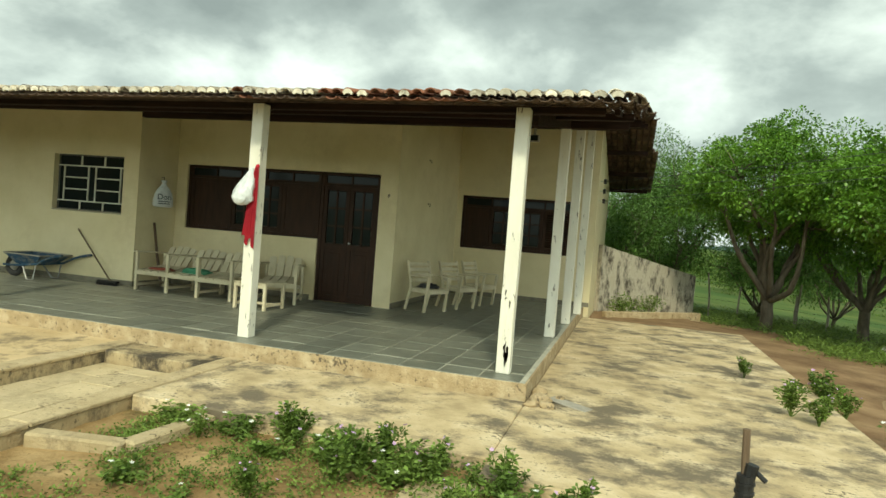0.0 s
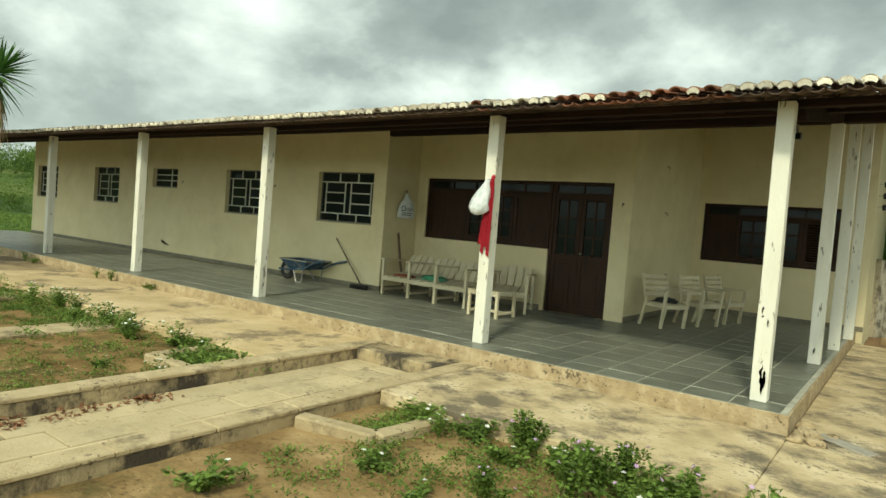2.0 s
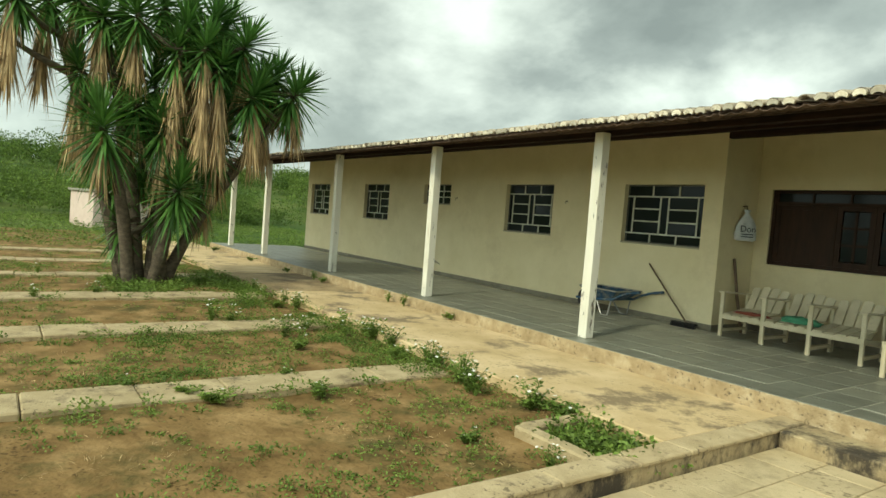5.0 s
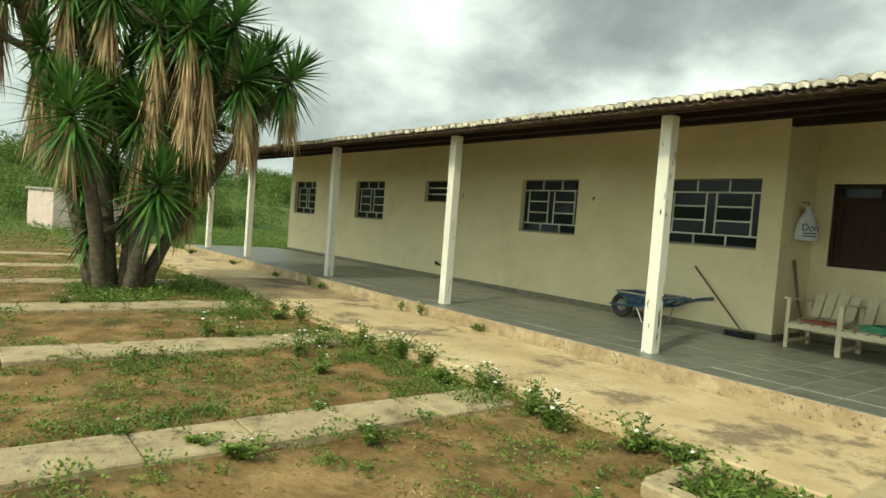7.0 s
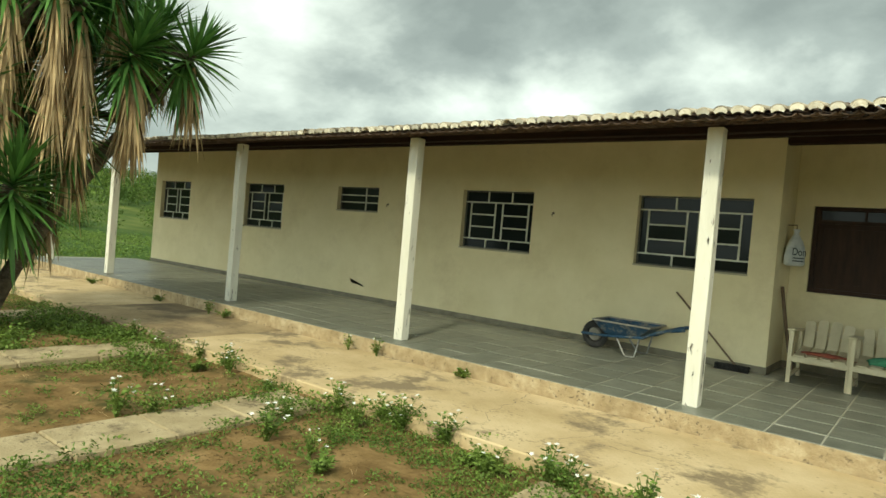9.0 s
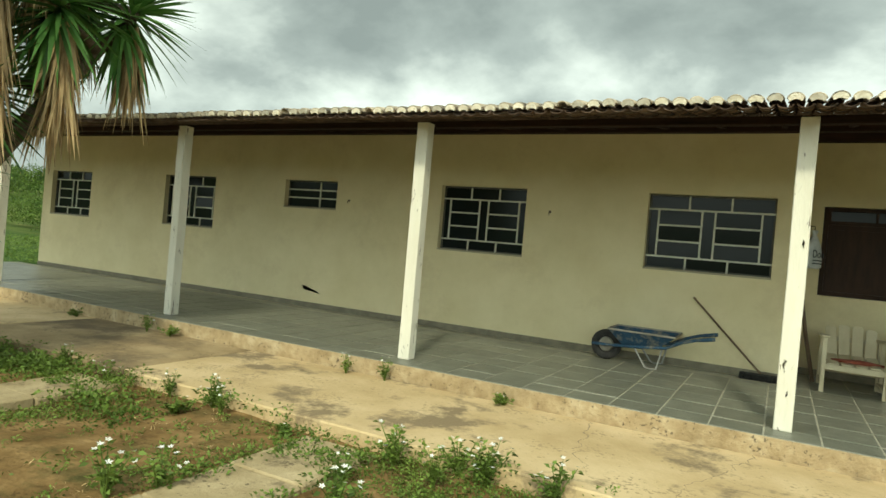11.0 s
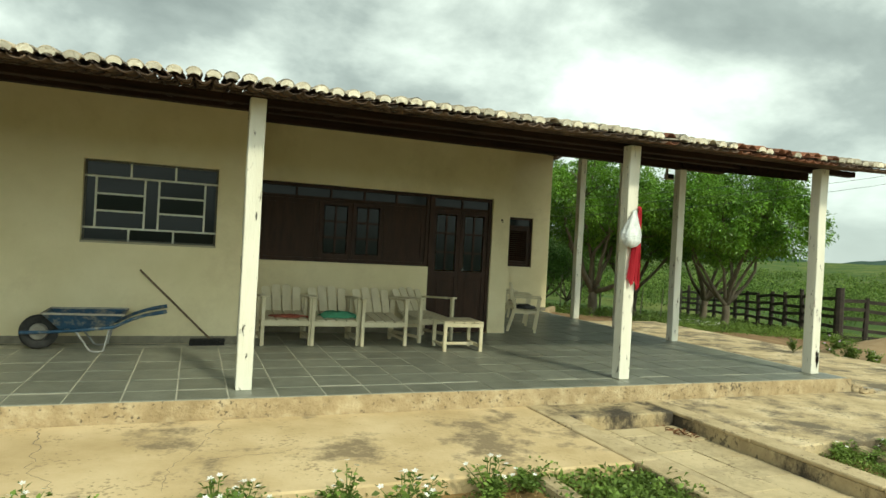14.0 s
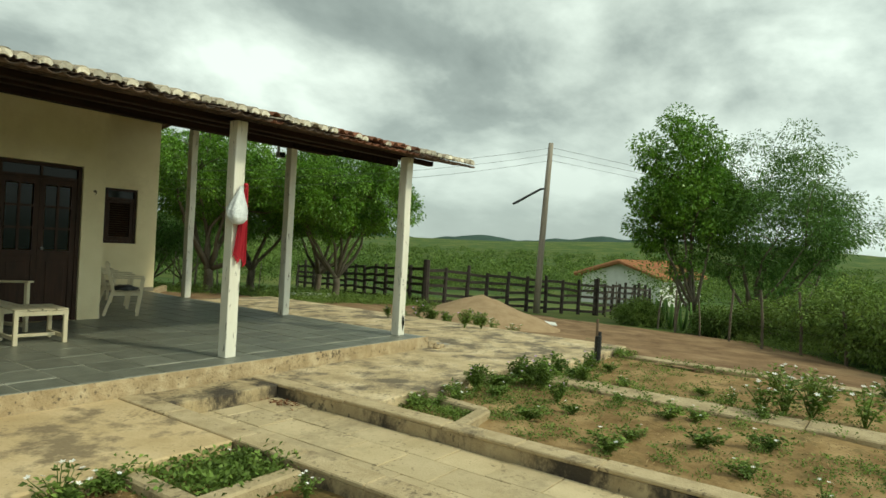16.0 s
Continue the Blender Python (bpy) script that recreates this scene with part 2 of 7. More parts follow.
PAINT_CHAIR = mat("old_cream_paint", [(0.53, 0.46, 0.30), (0.66, 0.59, 0.42)], scale=6, rough=0.7, bump=0.15, stain=(0.32, 0.27, 0.18), stain_scale=7, stain_at=(0.6, 0.75), stretch=(1, 1, 0.5))
DARKWOOD = mat("dark_stained_wood", [(0.022, 0.011, 0.006), (0.048, 0.022, 0.012)], scale=5, rough=0.55, bump=0.15, stretch=(3, 3, 0.5), spec=0.2)
BEAM = mat("dark_roof_timber", [(0.014, 0.009, 0.008), (0.042, 0.021, 0.015)], scale=4, rough=0.85, bump=0.3, stretch=(0.4, 4, 4), spec=0.2)
TILE = mat("weathered_roof_tile", [(0.30, 0.25, 0.19), (0.46, 0.40, 0.31), (0.66, 0.61, 0.50)], scale=9, rough=0.95, bump=0.6, bump_scale=40, stain=(0.055, 0.048, 0.04), stain_scale=9, stain_at=(0.47, 0.60), per="object", per_amount=0.4)
EAVE_PALE = mat("pale_eave_infill", [(0.56, 0.50, 0.39), (0.78, 0.73, 0.62)], scale=12, rough=0.95, bump=0.5, bump_scale=60, stain=(0.16, 0.13, 0.10), stain_scale=10, stain_at=(0.58, 0.70), per="object", per_amount=0.35)
# TILE_FAR is darkened: the shade under the eave is put into its colour
TILE_FAR = mat("shade_toned_roof_tile", [(0.075, 0.047, 0.036), (0.165, 0.112, 0.08)], scale=3, rough=0.95, bump=0.4, bump_scale=40, stain=(0.06, 0.048, 0.04), stain_scale=4, stain_at=(0.50, 0.66), per="island", per_amount=0.35)
TILE_RED = mat("red_clay_tile", [(0.15, 0.060, 0.036), (0.27, 0.115, 0.068)], scale=6, rough=0.95, bump=0.4, bump_scale=40, stain=(0.055, 0.045, 0.035), stain_scale=6, stain_at=(0.52, 0.66), per="object", per_amount=0.35)
IRON = mat("pale_painted_iron", [(0.52, 0.53, 0.43), (0.66, 0.66, 0.55)], scale=8, rough=0.6, bump=0.1)
DARKIRON = mat("dark_window_iron", [(0.07, 0.07, 0.055), (0.13, 0.125, 0.10)], scale=8, rough=0.7, bump=0.1)
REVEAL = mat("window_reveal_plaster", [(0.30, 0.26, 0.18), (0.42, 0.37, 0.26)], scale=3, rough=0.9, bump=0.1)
# INSIDE is toned dark: the dimness of the rooms is in its colour
INSIDE = mat("shade_toned_plaster", [(0.16, 0.15, 0.13), (0.22, 0.21, 0.18)], scale=2, rough=0.95, bump=0)
BLUE = mat("worn_blue_metal", [(0.014, 0.045, 0.09), (0.028, 0.085, 0.155)], scale=8, rough=0.6, bump=0.2, metal=0.0, stain=(0.22, 0.21, 0.18), stain_scale=9, stain_at=(0.50, 0.62))
RUBBER = mat("dusty_black_rubber", [(0.02, 0.02, 0.02), (0.05, 0.048, 0.044)], scale=12, rough=0.85, bump=0.2)
CEMENT = mat("dried_cement", [(0.26, 0.24, 0.20), (0.40, 0.37, 0.31)], scale=9, rough=0.95, bump=0.4)
STEEL = mat("dull_steel", [(0.30, 0.30, 0.29), (0.45, 0.45, 0.43)], scale=9, rough=0.5, metal=0.7, bump=0.1)
HANDLE_WOOD = mat("worn_handle_wood", [(0.10, 0.065, 0.04), (0.19, 0.13, 0.08)], scale=6, rough=0.75, stretch=(4, 4, 0.6))
BRISTLE = mat("black_bristle", [(0.012, 0.012, 0.012), (0.035, 0.033, 0.03)], scale=40, rough=0.95, bump=0.6, bump_scale=120)
RED = mat("red_cloth", [(0.42, 0.012, 0.03), (0.55, 0.03, 0.05)], scale=6, rough=0.9, bump=0.2, bump_scale=90)
BAG = mat("white_plastic_film", [(0.50, 0.53, 0.54), (0.74, 0.76, 0.76)], scale=11, rough=0.35, bump=0.8, bump_scale=22)
INK = mat("printed_ink", [(0.03, 0.05, 0.06), (0.06, 0.08, 0.09)], scale=8, rough=0.7, bump=0)
GREENCLOTH = mat("green_cloth", [(0.05, 0.22, 0.12), (0.10, 0.33, 0.19)], scale=9, rough=0.9, bump=0.3)
RUSTCLOTH = mat("rust_cloth", [(0.25, 0.06, 0.035), (0.36, 0.10, 0.06)], scale=9, rough=0.9, bump=0.3)
BLACKPLASTIC = mat("black_plastic", [(0.012, 0.012, 0.013), (0.03, 0.03, 0.031)], scale=9, rough=0.45, bump=0.05)
BARK = mat("grey_bark", [(0.085, 0.07, 0.05), (0.20, 0.165, 0.12)], scale=7, rough=0.95, bump=0.8, bump_scale=30, stretch=(1, 1, 0.35))
YUCCABARK = mat("rough_yucca_bark", [(0.07, 0.055, 0.04), (0.17, 0.135, 0.095)], scale=9, rough=0.95, bump=1.0, bump_scale=24, stretch=(1, 1, 1.8))
POLEWOOD = mat("weathered_pole", [(0.21, 0.18, 0.14), (0.33, 0.29, 0.235)], scale=7, rough=0.9, bump=0.3, stretch=(1, 1, 0.2))
FENCEWOOD = mat("blackened_fence_wood", [(0.022, 0.017, 0.014), (0.06, 0.047, 0.038)], scale=6, rough=0.9, bump=0.5, stretch=(0.5, 0.5, 0.8))
OLDWALL = mat("mouldy_whitewash", [(0.40, 0.36, 0.28), (0.58, 0.53, 0.43)], scale=4, rough=0.95, bump=0.3, stain=(0.07, 0.06, 0.045), stain_scale=4.0, stain_at=(0.46, 0.62), stretch=(1, 1, 0.55))
WHITEWASH = mat("white_barn_wall", [(0.62, 0.62, 0.58), (0.74, 0.74, 0.70)], scale=2, rough=0.9, bump=0.1)
PINKWALL = mat("faded_pink_wall", [(0.62, 0.47, 0.42), (0.72, 0.58, 0.52)], scale=2, rough=0.9, bump=0.1)
BARNTILE = mat("orange_barn_tile", [(0.34, 0.14, 0.065), (0.46, 0.22, 0.11)], scale=2, rough=0.95, bump=0.4, per="island", per_amount=0.25)
DRYLEAF = leaf_mat("dry_hanging_leaf", (0.34, 0.23, 0.115), (0.60, 0.45, 0.25), rough=0.8, trans=0.2, scale=4.0)
YUCCA = leaf_mat("yucca_leaf", (0.045, 0.12, 0.028), (0.12, 0.25, 0.055), rough=0.40, trans=0.18)
MANGO = leaf_mat("mango_leaf", (0.075, 0.18, 0.022), (0.20, 0.36, 0.045), rough=0.34, trans=0.32)
MESQUITE = leaf_mat("fine_tree_leaf", (0.065, 0.15, 0.03), (0.16, 0.28, 0.06), rough=0.6, trans=0.3)
WEED = leaf_mat("weed_leaf", (0.095, 0.165, 0.03), (0.22, 0.31, 0.065), rough=0.6, trans=0.3)
FARGREEN = leaf_mat("scrub_leaf", (0.042, 0.095, 0.018), (0.19, 0.27, 0.055), rough=0.7, trans=0.3, scale=0.22)
PETAL_W = mat("white_petal", [(0.75, 0.74, 0.70), (0.82, 0.81, 0.78)], scale=5, rough=0.7, bump=0)
PETAL_P = mat("mauve_petal", [(0.50, 0.30, 0.55), (0.60, 0.40, 0.64)], scale=5, rough=0.7, bump=0)
DEADLEAF = mat("fallen_brown_leaf", [(0.16, 0.07, 0.035), (0.28, 0.14, 0.07)], scale=9, rough=0.9, bump=0, per="island")
GROUND = mat("grassy_plain", [(0.065, 0.092, 0.022), (0.12, 0.15, 0.038), (0.185, 0.19, 0.065)], scale=0.25, rough=1.0, bump=0.8, bump_scale=8, spec=0.1, stain=(0.055, 0.10, 0.026), stain_scale=0.035, stain_at=(0.41, 0.55))
# the blue of distance haze is painted into this hill colour
FARHILL = mat("haze_toned_hill", [(0.045, 0.075, 0.065), (0.075, 0.115, 0.095)], scale=0.012, rough=1.0, bump=0, spec=0.0)

GLASS = bpy.data.materials.new("dim_window_glass")
GLASS.use_nodes = True
gb = GLASS.node_tree.nodes["Principled BSDF"]
gb.inputs["Base Color"].default_value = (0.012, 0.016, 0.016, 1)
gb.inputs["Roughness"].default_value = 0.12
gb.inputs["Specular IOR Level"].default_value = 0.14

# ---- mesh helpers ----


def box(bm, x0, x1, y0, y1, z0, z1, m=None):
    vs = [bm.verts.new(v) for v in ((x0, y0, z0), (x1, y0, z0), (x1, y1, z0), (x0, y1, z0), (x0, y0, z1), (x1, y0, z1), (x1, y1, z1), (x0, y1, z1))]
    if m is not None:
        for v in vs:
            v.co = m @ v.co
    for f in ((0, 3, 2, 1), (4, 5, 6, 7), (0, 1, 5, 4), (1, 2, 6, 5), (2, 3, 7, 6), (3, 0, 4, 7)):
        bm.faces.new([vs[i] for i in f])
    return vs


def bevelled(bm, width=0.004, segments=1):
    bmesh.ops.bevel(bm, geom=list(bm.edges), offset=width, segments=segments, affect="EDGES", profile=0.5)
    return bm


def mesh_of(bm, name, material, smooth=False):
    bmesh.ops.recalc_face_normals(bm, faces=list(bm.faces))
    me = bpy.data.meshes.new(name)
    bm.to_mesh(me)
    bm.free()
    for m in (material if isinstance(material, (list, tuple)) else [material]):
        me.materials.append(m)
    if smooth:
        me.polygons.foreach_set("use_smooth", [True] * len(me.polygons))
    return me


def part(name, bm, material, parent=None, label="", smooth=False):
    """Links a bmesh as one mesh object, under a thing or a part if one is given."""
    ob = new(name, mesh_of(bm, name, material, smooth))
    if parent is not None:
        ob.parent = parent
    if label:
        ob["label"] = label
    return ob


def thing(name, label, category, at=None, group="", kind=""):
    """An Empty at the base of a thing."""
    e = new(name)
    e.empty_display_size = 0.1
    if at is not None:
        e.matrix_basis = at
    return tagged(e, label, category, group, kind)


def block(name, dims, material, parent=None, bevel=0.004, label="", m=None):
    bm = bmesh.new()
    box(bm, *dims, m=m)
    if bevel:
        bevelled(bm, bevel)
    return part(name, bm, material, parent, label)


def tube(bm, points, radii, sides=8, cap=True):
    """A tapered tube along a line of points."""
    rings = []
    pts = [Vector(p) for p in points]
    side = None
    for i, p in enumerate(pts):
        d = (pts[min(i + 1, len(pts) - 1)] - pts[max(i - 1, 0)])
        d = d.normalized() if d.length > 1e-9 else Vector((0, 0, 1))
        if side is None:
            side = d.orthogonal().normalized()
        side = (side - d * side.dot(d))
        side = side.normalized() if side.length > 1e-6 else d.orthogonal().normalized()
        other = d.cross(side)
        r = radii[i] if isinstance(radii, (list, tuple)) else radii
        rings.append([bm.verts.new(p + (side * math.cos(a) + other * math.sin(a)) * r) for a in (2 * math.pi * k / sides for k in range(sides))])
    for a, b in zip(rings, rings[1:]):
        for k in range(sides):
            bm.faces.new((a[k], a[(k + 1) % sides], b[(k + 1) % sides], b[k]))
    if cap:
        bm.faces.new(list(reversed(rings[0])))
        bm.faces.new(rings[-1])


def beam_between(bm, a, b, w, h):
    """A squared bar from a to b."""
    a, b = Vector(a), Vector(b)
    d = b - a
    q = d.to_track_quat("X", "Z").to_matrix().to_4x4()
    box(bm, 0, d.length, -w / 2, w / 2, -h / 2, h / 2, m=Matrix.Translation(a) @ q)


def raw_part(name, verts, faces, material, parent=None, label="", smooth=False):
    me = bpy.data.meshes.new(name)
    me.from_pydata(verts, [], faces)
    me.materials.append(material)
    if smooth:
        me.polygons.foreach_set("use_smooth", [True] * len(me.polygons))
    ob = new(name, me)
    if parent is not None:
        ob.parent = parent
    if label:
        ob["label"] = label
    return ob
# ---- ground ----
FLOOR = 0.20          # veranda floor above the yard
XL, XR = -21.9, 0.22  # veranda slab, end to end
YF = -0.32            # its front edge
YARD_Z = 0.042        # the concrete yard
W1Y, W2Y, W3Y = 2.49, 3.40, 6.98   # the three front walls
W1L, STEP, DOORX, CORNER = -21.2, -6.62, -2.52, 0.334
REAR = 12.6


def grid_sheet(name, xs, ys, height, material):
    verts = [(x, y, height(x, y)) for y in ys for x in xs]
    w = len(xs)
    faces = [(j * w + i, j * w + i + 1, (j + 1) * w + i + 1, (j + 1) * w + i) for j in range(len(ys) - 1) for i in range(w - 1)]
    return raw_part(name, verts, faces, material, smooth=True)


def span(a, b, step):
    n = max(1, round((b - a) / step))
    return [a + (b - a) * i / n for i in range(n + 1)]


def plain_height(x, y):
    """The land falls away to the east, lies flat to the west, and swells into low hills far off."""
    fall = 0.055 * max(0.0, min(x - 2.6, 14.0)) + 0.03 * max(0.0, min(x - 16.6, 60.0)) + 0.03 * max(0.0, min(y - 7.5, 20.0))
    d = math.hypot(x + 8, y - 2)
    z = -0.12 - fall
    if d > 25:
        east = 0.5 + 0.5 * math.tanh((x + 15) / 20)
        z -= 7.0 * min(1.0, (d - 25) / 300) * east
        z += 0.12 * noise.noise(Vector((x * 0.05, y * 0.05, 0))) * min(1.0, (d - 25) / 20)
        hill = 0.5 + 0.5 * noise.noise(Vector((x * 0.0016, y * 0.0016, 11)))
        z += 75.0 * hill * hill * max(0.0, min(1.0, (d - 420) / 900)) * east
    if x < -45:
        rise = min(1.0, (-45 - x) / 90)
        z += 10.0 * rise * rise * (3 - 2 * rise) * (0.75 + 0.45 * noise.noise(Vector((x * 0.012, y * 0.012, 21))))
    return z


def beyond_beds(x, y):
    """Kept under the built ground near the house."""
    z = plain_height(x, y)
    if -31 < x < 2.9 and -17 < y < 12.5:
        return min(z, -0.45)
    return z


outs = [58, 64, 72, 82, 95, 110, 130, 155, 185, 220, 270, 330, 400, 480, 570, 680, 820, 1000, 1250, 1600, 2200, 3200]
xs = [-8 - v for v in reversed(outs)] + span(-60, 44, 1.0) + [-8 + v for v in outs]
ys = [2 - v for v in reversed(outs)] + span(-50, 54, 1.0) + [2 + v for v in outs]
ground = grid_sheet("ground", xs, ys, beyond_beds, GROUND)
tagged(ground, "rough green and yellow grassland reaching to the horizon", "ground", kind="structure")


def earth_height(x, y):
    edge = max(0.0, max((x - 10.8) / 3.0, (-y - 3.0 - 0.55 * (10.5 - x)) / 1.5, (y - 6.5) / 3.5 if x > 4.5 else (y - 10) / 3))
    z = plain_height(x, y) + 0.035 + 0.05 * noise.noise(Vector((x * 0.8, y * 0.8, 3))) + 0.02 * noise.noise(Vector((x * 3, y * 3, 5)))
    return z - 0.15 * min(edge, 1.5)


earth = grid_sheet("dirt_track", span(2.4, 14.5, 0.25), span(-14, 13, 0.25), earth_height, EARTH)
back = grid_sheet("dirt_yard", span(CORNER + 0.01, 2.5, 0.22), span(6.5, 13.2, 0.22), lambda x, y: earth_height(x, y) + 0.02, EARTH)
tagged(back, "bare brown earth behind the concrete apron", "ground", kind="structure")
tagged(earth, "bare reddish-brown earth track beside the yard", "ground", kind="structure")


def slab(name, x0, x1, y0, y1, z0, z1, material, label, category="pavement", bevel=0.012):
    ob = block(name, (x0, x1, y0, y1, z0, z1), material, bevel=bevel)
    return tagged(ob, label, category, kind="structure")


# concrete yard in front of the veranda, west and east of the walkway
YARD_LABEL = "worn tan concrete yard slab with dark stains"
slab("pavement_far_west", -24.0, -14.804, -1.95, YF - 0.022, -0.30, YARD_Z, YARD, YARD_LABEL)
# this stretch is toned darker than the slabs on either side
slab("pavement_mid_west", -14.80, -12.004, -1.95, YF - 0.022, -0.30, YARD_Z - 0.002, YARD_DARK, "darker concrete yard slab")
slab("pavement_west", -12.0, -4.178, -1.95, YF - 0.022, -0.30, YARD_Z, YARD, YARD_LABEL)
slab("pavement_east", -2.602, XR + 0.02, -1.90, YF - 0.022, -0.30, YARD_Z, YARD_SIDE, "blackened tan concrete apron before the veranda")
slab("pavement_side", XR + 0.022, 3.10, -2.20, 6.6, -0.30, YARD_Z - 0.006, YARD_SIDE, "broad mould-stained concrete apron beside the veranda")

# ---- sunken walkway ----
PATH_Z = -0.088
slab("walkway_bed", -4.0, -2.75, -16.0, -0.75, -0.40, PATH_Z - 0.02, GROUT, "sandy joint bed under the walkway pavers", "walkway", 0)


def low_wall(name, x0, x1, top, seed):
    """A low retaining wall: rough body under short coping lengths, some chipped and out of line."""
    r = random.Random(seed)
    t = thing(name, "low concrete retaining wall, pale on top with black mould on its face", "low wall", kind="structure")
    block("wall_face", (x0 + 0.008, x1 - 0.008, -16.0, YF - 0.026, -0.38, top - 0.035), LOWWALL, t, 0.004)
    y = YF - 0.023
    while y > -15.9:
        step = min(r.uniform(0.55, 1.15), y + 16.0)
        bm = bmesh.new()
        box(bm, x0, x1, y - step + 0.006, y, top - 0.034, top, m=pose(r.uniform(-0.004, 0.004), 0, r.uniform(-0.005, 0.003)))
        bevelled(bm, 0.008)
        part("coping", bm, COPING, t)
        y -= step
    return t


low_wall("low_wall_west", -4.172, -3.955, 0.052, 3)
low_wall("low_wall_east", -2.805, -2.608, 0.049, 4)
slab("landing", -3.952, -2.808, -0.79, YF - 0.022, -0.38, 0.040, LOWWALL, "concrete landing step at the end of the walkway", "step")

# ---- garden beds ----
BED_Z = -0.07


def bed_height(x, y):
    return BED_Z + 0.035 * noise.noise(Vector((x * 0.9, y * 0.9, 8))) + 0.018 * noise.noise(Vector((x * 4, y * 4, 2)))


bed_w = grid_sheet("flowerbed_west", span(-30, -4.05, 0.22), span(-16, -1.93, 0.22), bed_height, SOIL)
tagged(bed_w, "weedy orange-brown soil of the garden beds", "soil", kind="structure")
bed_e = grid_sheet("flowerbed_east", span(-2.70, 2.7, 0.22), span(-16, -1.88, 0.22), bed_height, SOIL_EAST)
tagged(bed_e, "weedy orange-brown soil of the garden beds", "soil", kind="structure")

STRIPS = [(-7.02, -6.50), (-9.72, -9.12), (-12.40, -11.78), (-15.05, -14.55), (-17.75, -17.2), (-20.4, -19.85)]


def strip(name, x0, x1, y0, y1, z=0.0, label="flush concrete dividing strip between garden beds, cracked and weedy"):
    """A path strip laid of separate slabs with open joints."""
    t = thing(name, label, "garden path", kind="structure")
    y, n = y1, 0
    while y > y0 + 0.05:
        step = min(0.62 + 0.16 * random.random(), y - y0)
        bm = bmesh.new()
        box(bm, x0 + 0.012 * random.random(), x1 - 0.012 * random.random(), y - step + 0.008, y, z - 0.16, z - 0.032 + 0.016 * random.random())
        bevelled(bm, 0.012)
        part("paving_slab", bm, STRIP, t)
        y -= step
    return t


for k, (a, b) in enumerate(STRIPS):
    strip("garden_strip_%d" % (k + 1), a, b, -8.2 if k < 3 else -9.5, -2.12)
strip("garden_strip_7", -0.16, 0.30, -10.5, -2.205)
strip("garden_strip_8", 2.55, 2.80, -12.0, -2.205, label="flush concrete edging along the dirt track, cracked")


def small_kerb(name, a, b, w=0.13, z=-0.01):
    bm = bmesh.new()
    beam_between(bm, (*a, z - 0.05), (*b, z - 0.05), w, 0.14)
    bevelled(bm, 0.015)
    return tagged(part(name, bm, STRIP), "short broken concrete bed edging", "edging", kind="structure")


small_kerb("edging_1", (-4.18, -2.62), (-4.95, -2.62))
small_kerb("edging_2", (-4.92, -2.60), (-4.92, -1.97))
small_kerb("edging_3", (-2.60, -2.78), (-1.95, -2.66))
small_kerb("edging_4", (-1.95, -2.66), (-1.86, -1.93))

# ---- house shell ----


def wall_with_openings(name, x0, x1, y0, y1, z0, z1, openings, material, label, axis="x"):
    """A thick wall along x (or y), cut through by openings (a, b, low, high)."""
    cuts = sorted({x0, x1, *[o[0] for o in openings], *[o[1] for o in openings]})
    rows = sorted({z0, z1, *[o[2] for o in openings], *[o[3] for o in openings]})
    bm = bmesh.new()
    solid = [[not any(o[0] <= (a + b) / 2 <= o[1] and o[2] <= (c + d) / 2 <= o[3] for o in openings) for c, d in zip(rows, rows[1:])] for a, b in zip(cuts, cuts[1:])]
    cache = {}

    def v(x, y, z):
        k = (round(x, 5), round(y, 5), round(z, 5))
        if k not in cache:
            cache[k] = bm.verts.new((x, y, z) if axis == "x" else (y, x, z))
        return cache[k]

    for i, (a, b) in enumerate(zip(cuts, cuts[1:])):
        for j, (c, d) in enumerate(zip(rows, rows[1:])):
            if not solid[i][j]:
                continue
            bm.faces.new((v(a, y0, c), v(b, y0, c), v(b, y0, d), v(a, y0, d)))
            bm.faces.new((v(a, y1, c), v(a, y1, d), v(b, y1, d), v(b, y1, c)))
            for di, dj, q in ((-1, 0, ((a, c), (a, d))), (1, 0, ((b, c), (b, d))), (0, -1, ((a, c), (b, c))), (0, 1, ((a, d), (b, d)))):
                ii, jj = i + di, j + dj
                if 0 <= ii < len(solid) and 0 <= jj < len(solid[0]) and solid[ii][jj]:
                    continue
                (p, r), (s, u) = q
                bm.faces.new((v(p, y0, r), v(s, y0, u), v(s, y1, u), v(p, y1, r)))
    ob = part(name, bm, material)
    return tagged(ob, label, "wall", kind="structure")


TH = 0.16
SILL, HEAD = 1.36, 2.285
WINDOWS = [(-8.35, -6.92), (-11.29, -9.97), (-17.28, -15.94), (-20.9, -19.54)]
VENT = (-14.29, -13.20, 1.835, 2.28)


def roof_z(y):
    """Height of the roof's upper side; the ridge runs along the house."""
    return 2.665 + 0.168 * (min(y, 2 * RIDGE_Y - y) + 0.50)


RIDGE_Y = 7.6
WALLTOP = 2.665 + 0.168 * (W1Y + 0.50) - 0.10
wall_with_openings("wall_front", W1L, STEP, W1Y, W1Y + TH, 0.0, WALLTOP,
                   [(a, b, SILL, HEAD) for a, b in WINDOWS] + [VENT], WALL, "cream painted plaster house wall with grilled windows")
wall_with_openings("wall_step", W1Y + TH, W2Y + TH, STEP - TH, STEP, 0.0, WALLTOP + 0.12, [], WALL, "cream painted plaster return wall", axis="y")
wall_with_openings("wall_door", STEP + 0.001, DOORX, W2Y, W2Y + TH, 0.0, WALLTOP + 0.14,
                   [(-6.41, -3.86, 1.20, 2.297), (-3.86, -2.82, FLOOR, 2.297)], WALL, "cream plaster wall around a dark wooden window and door")


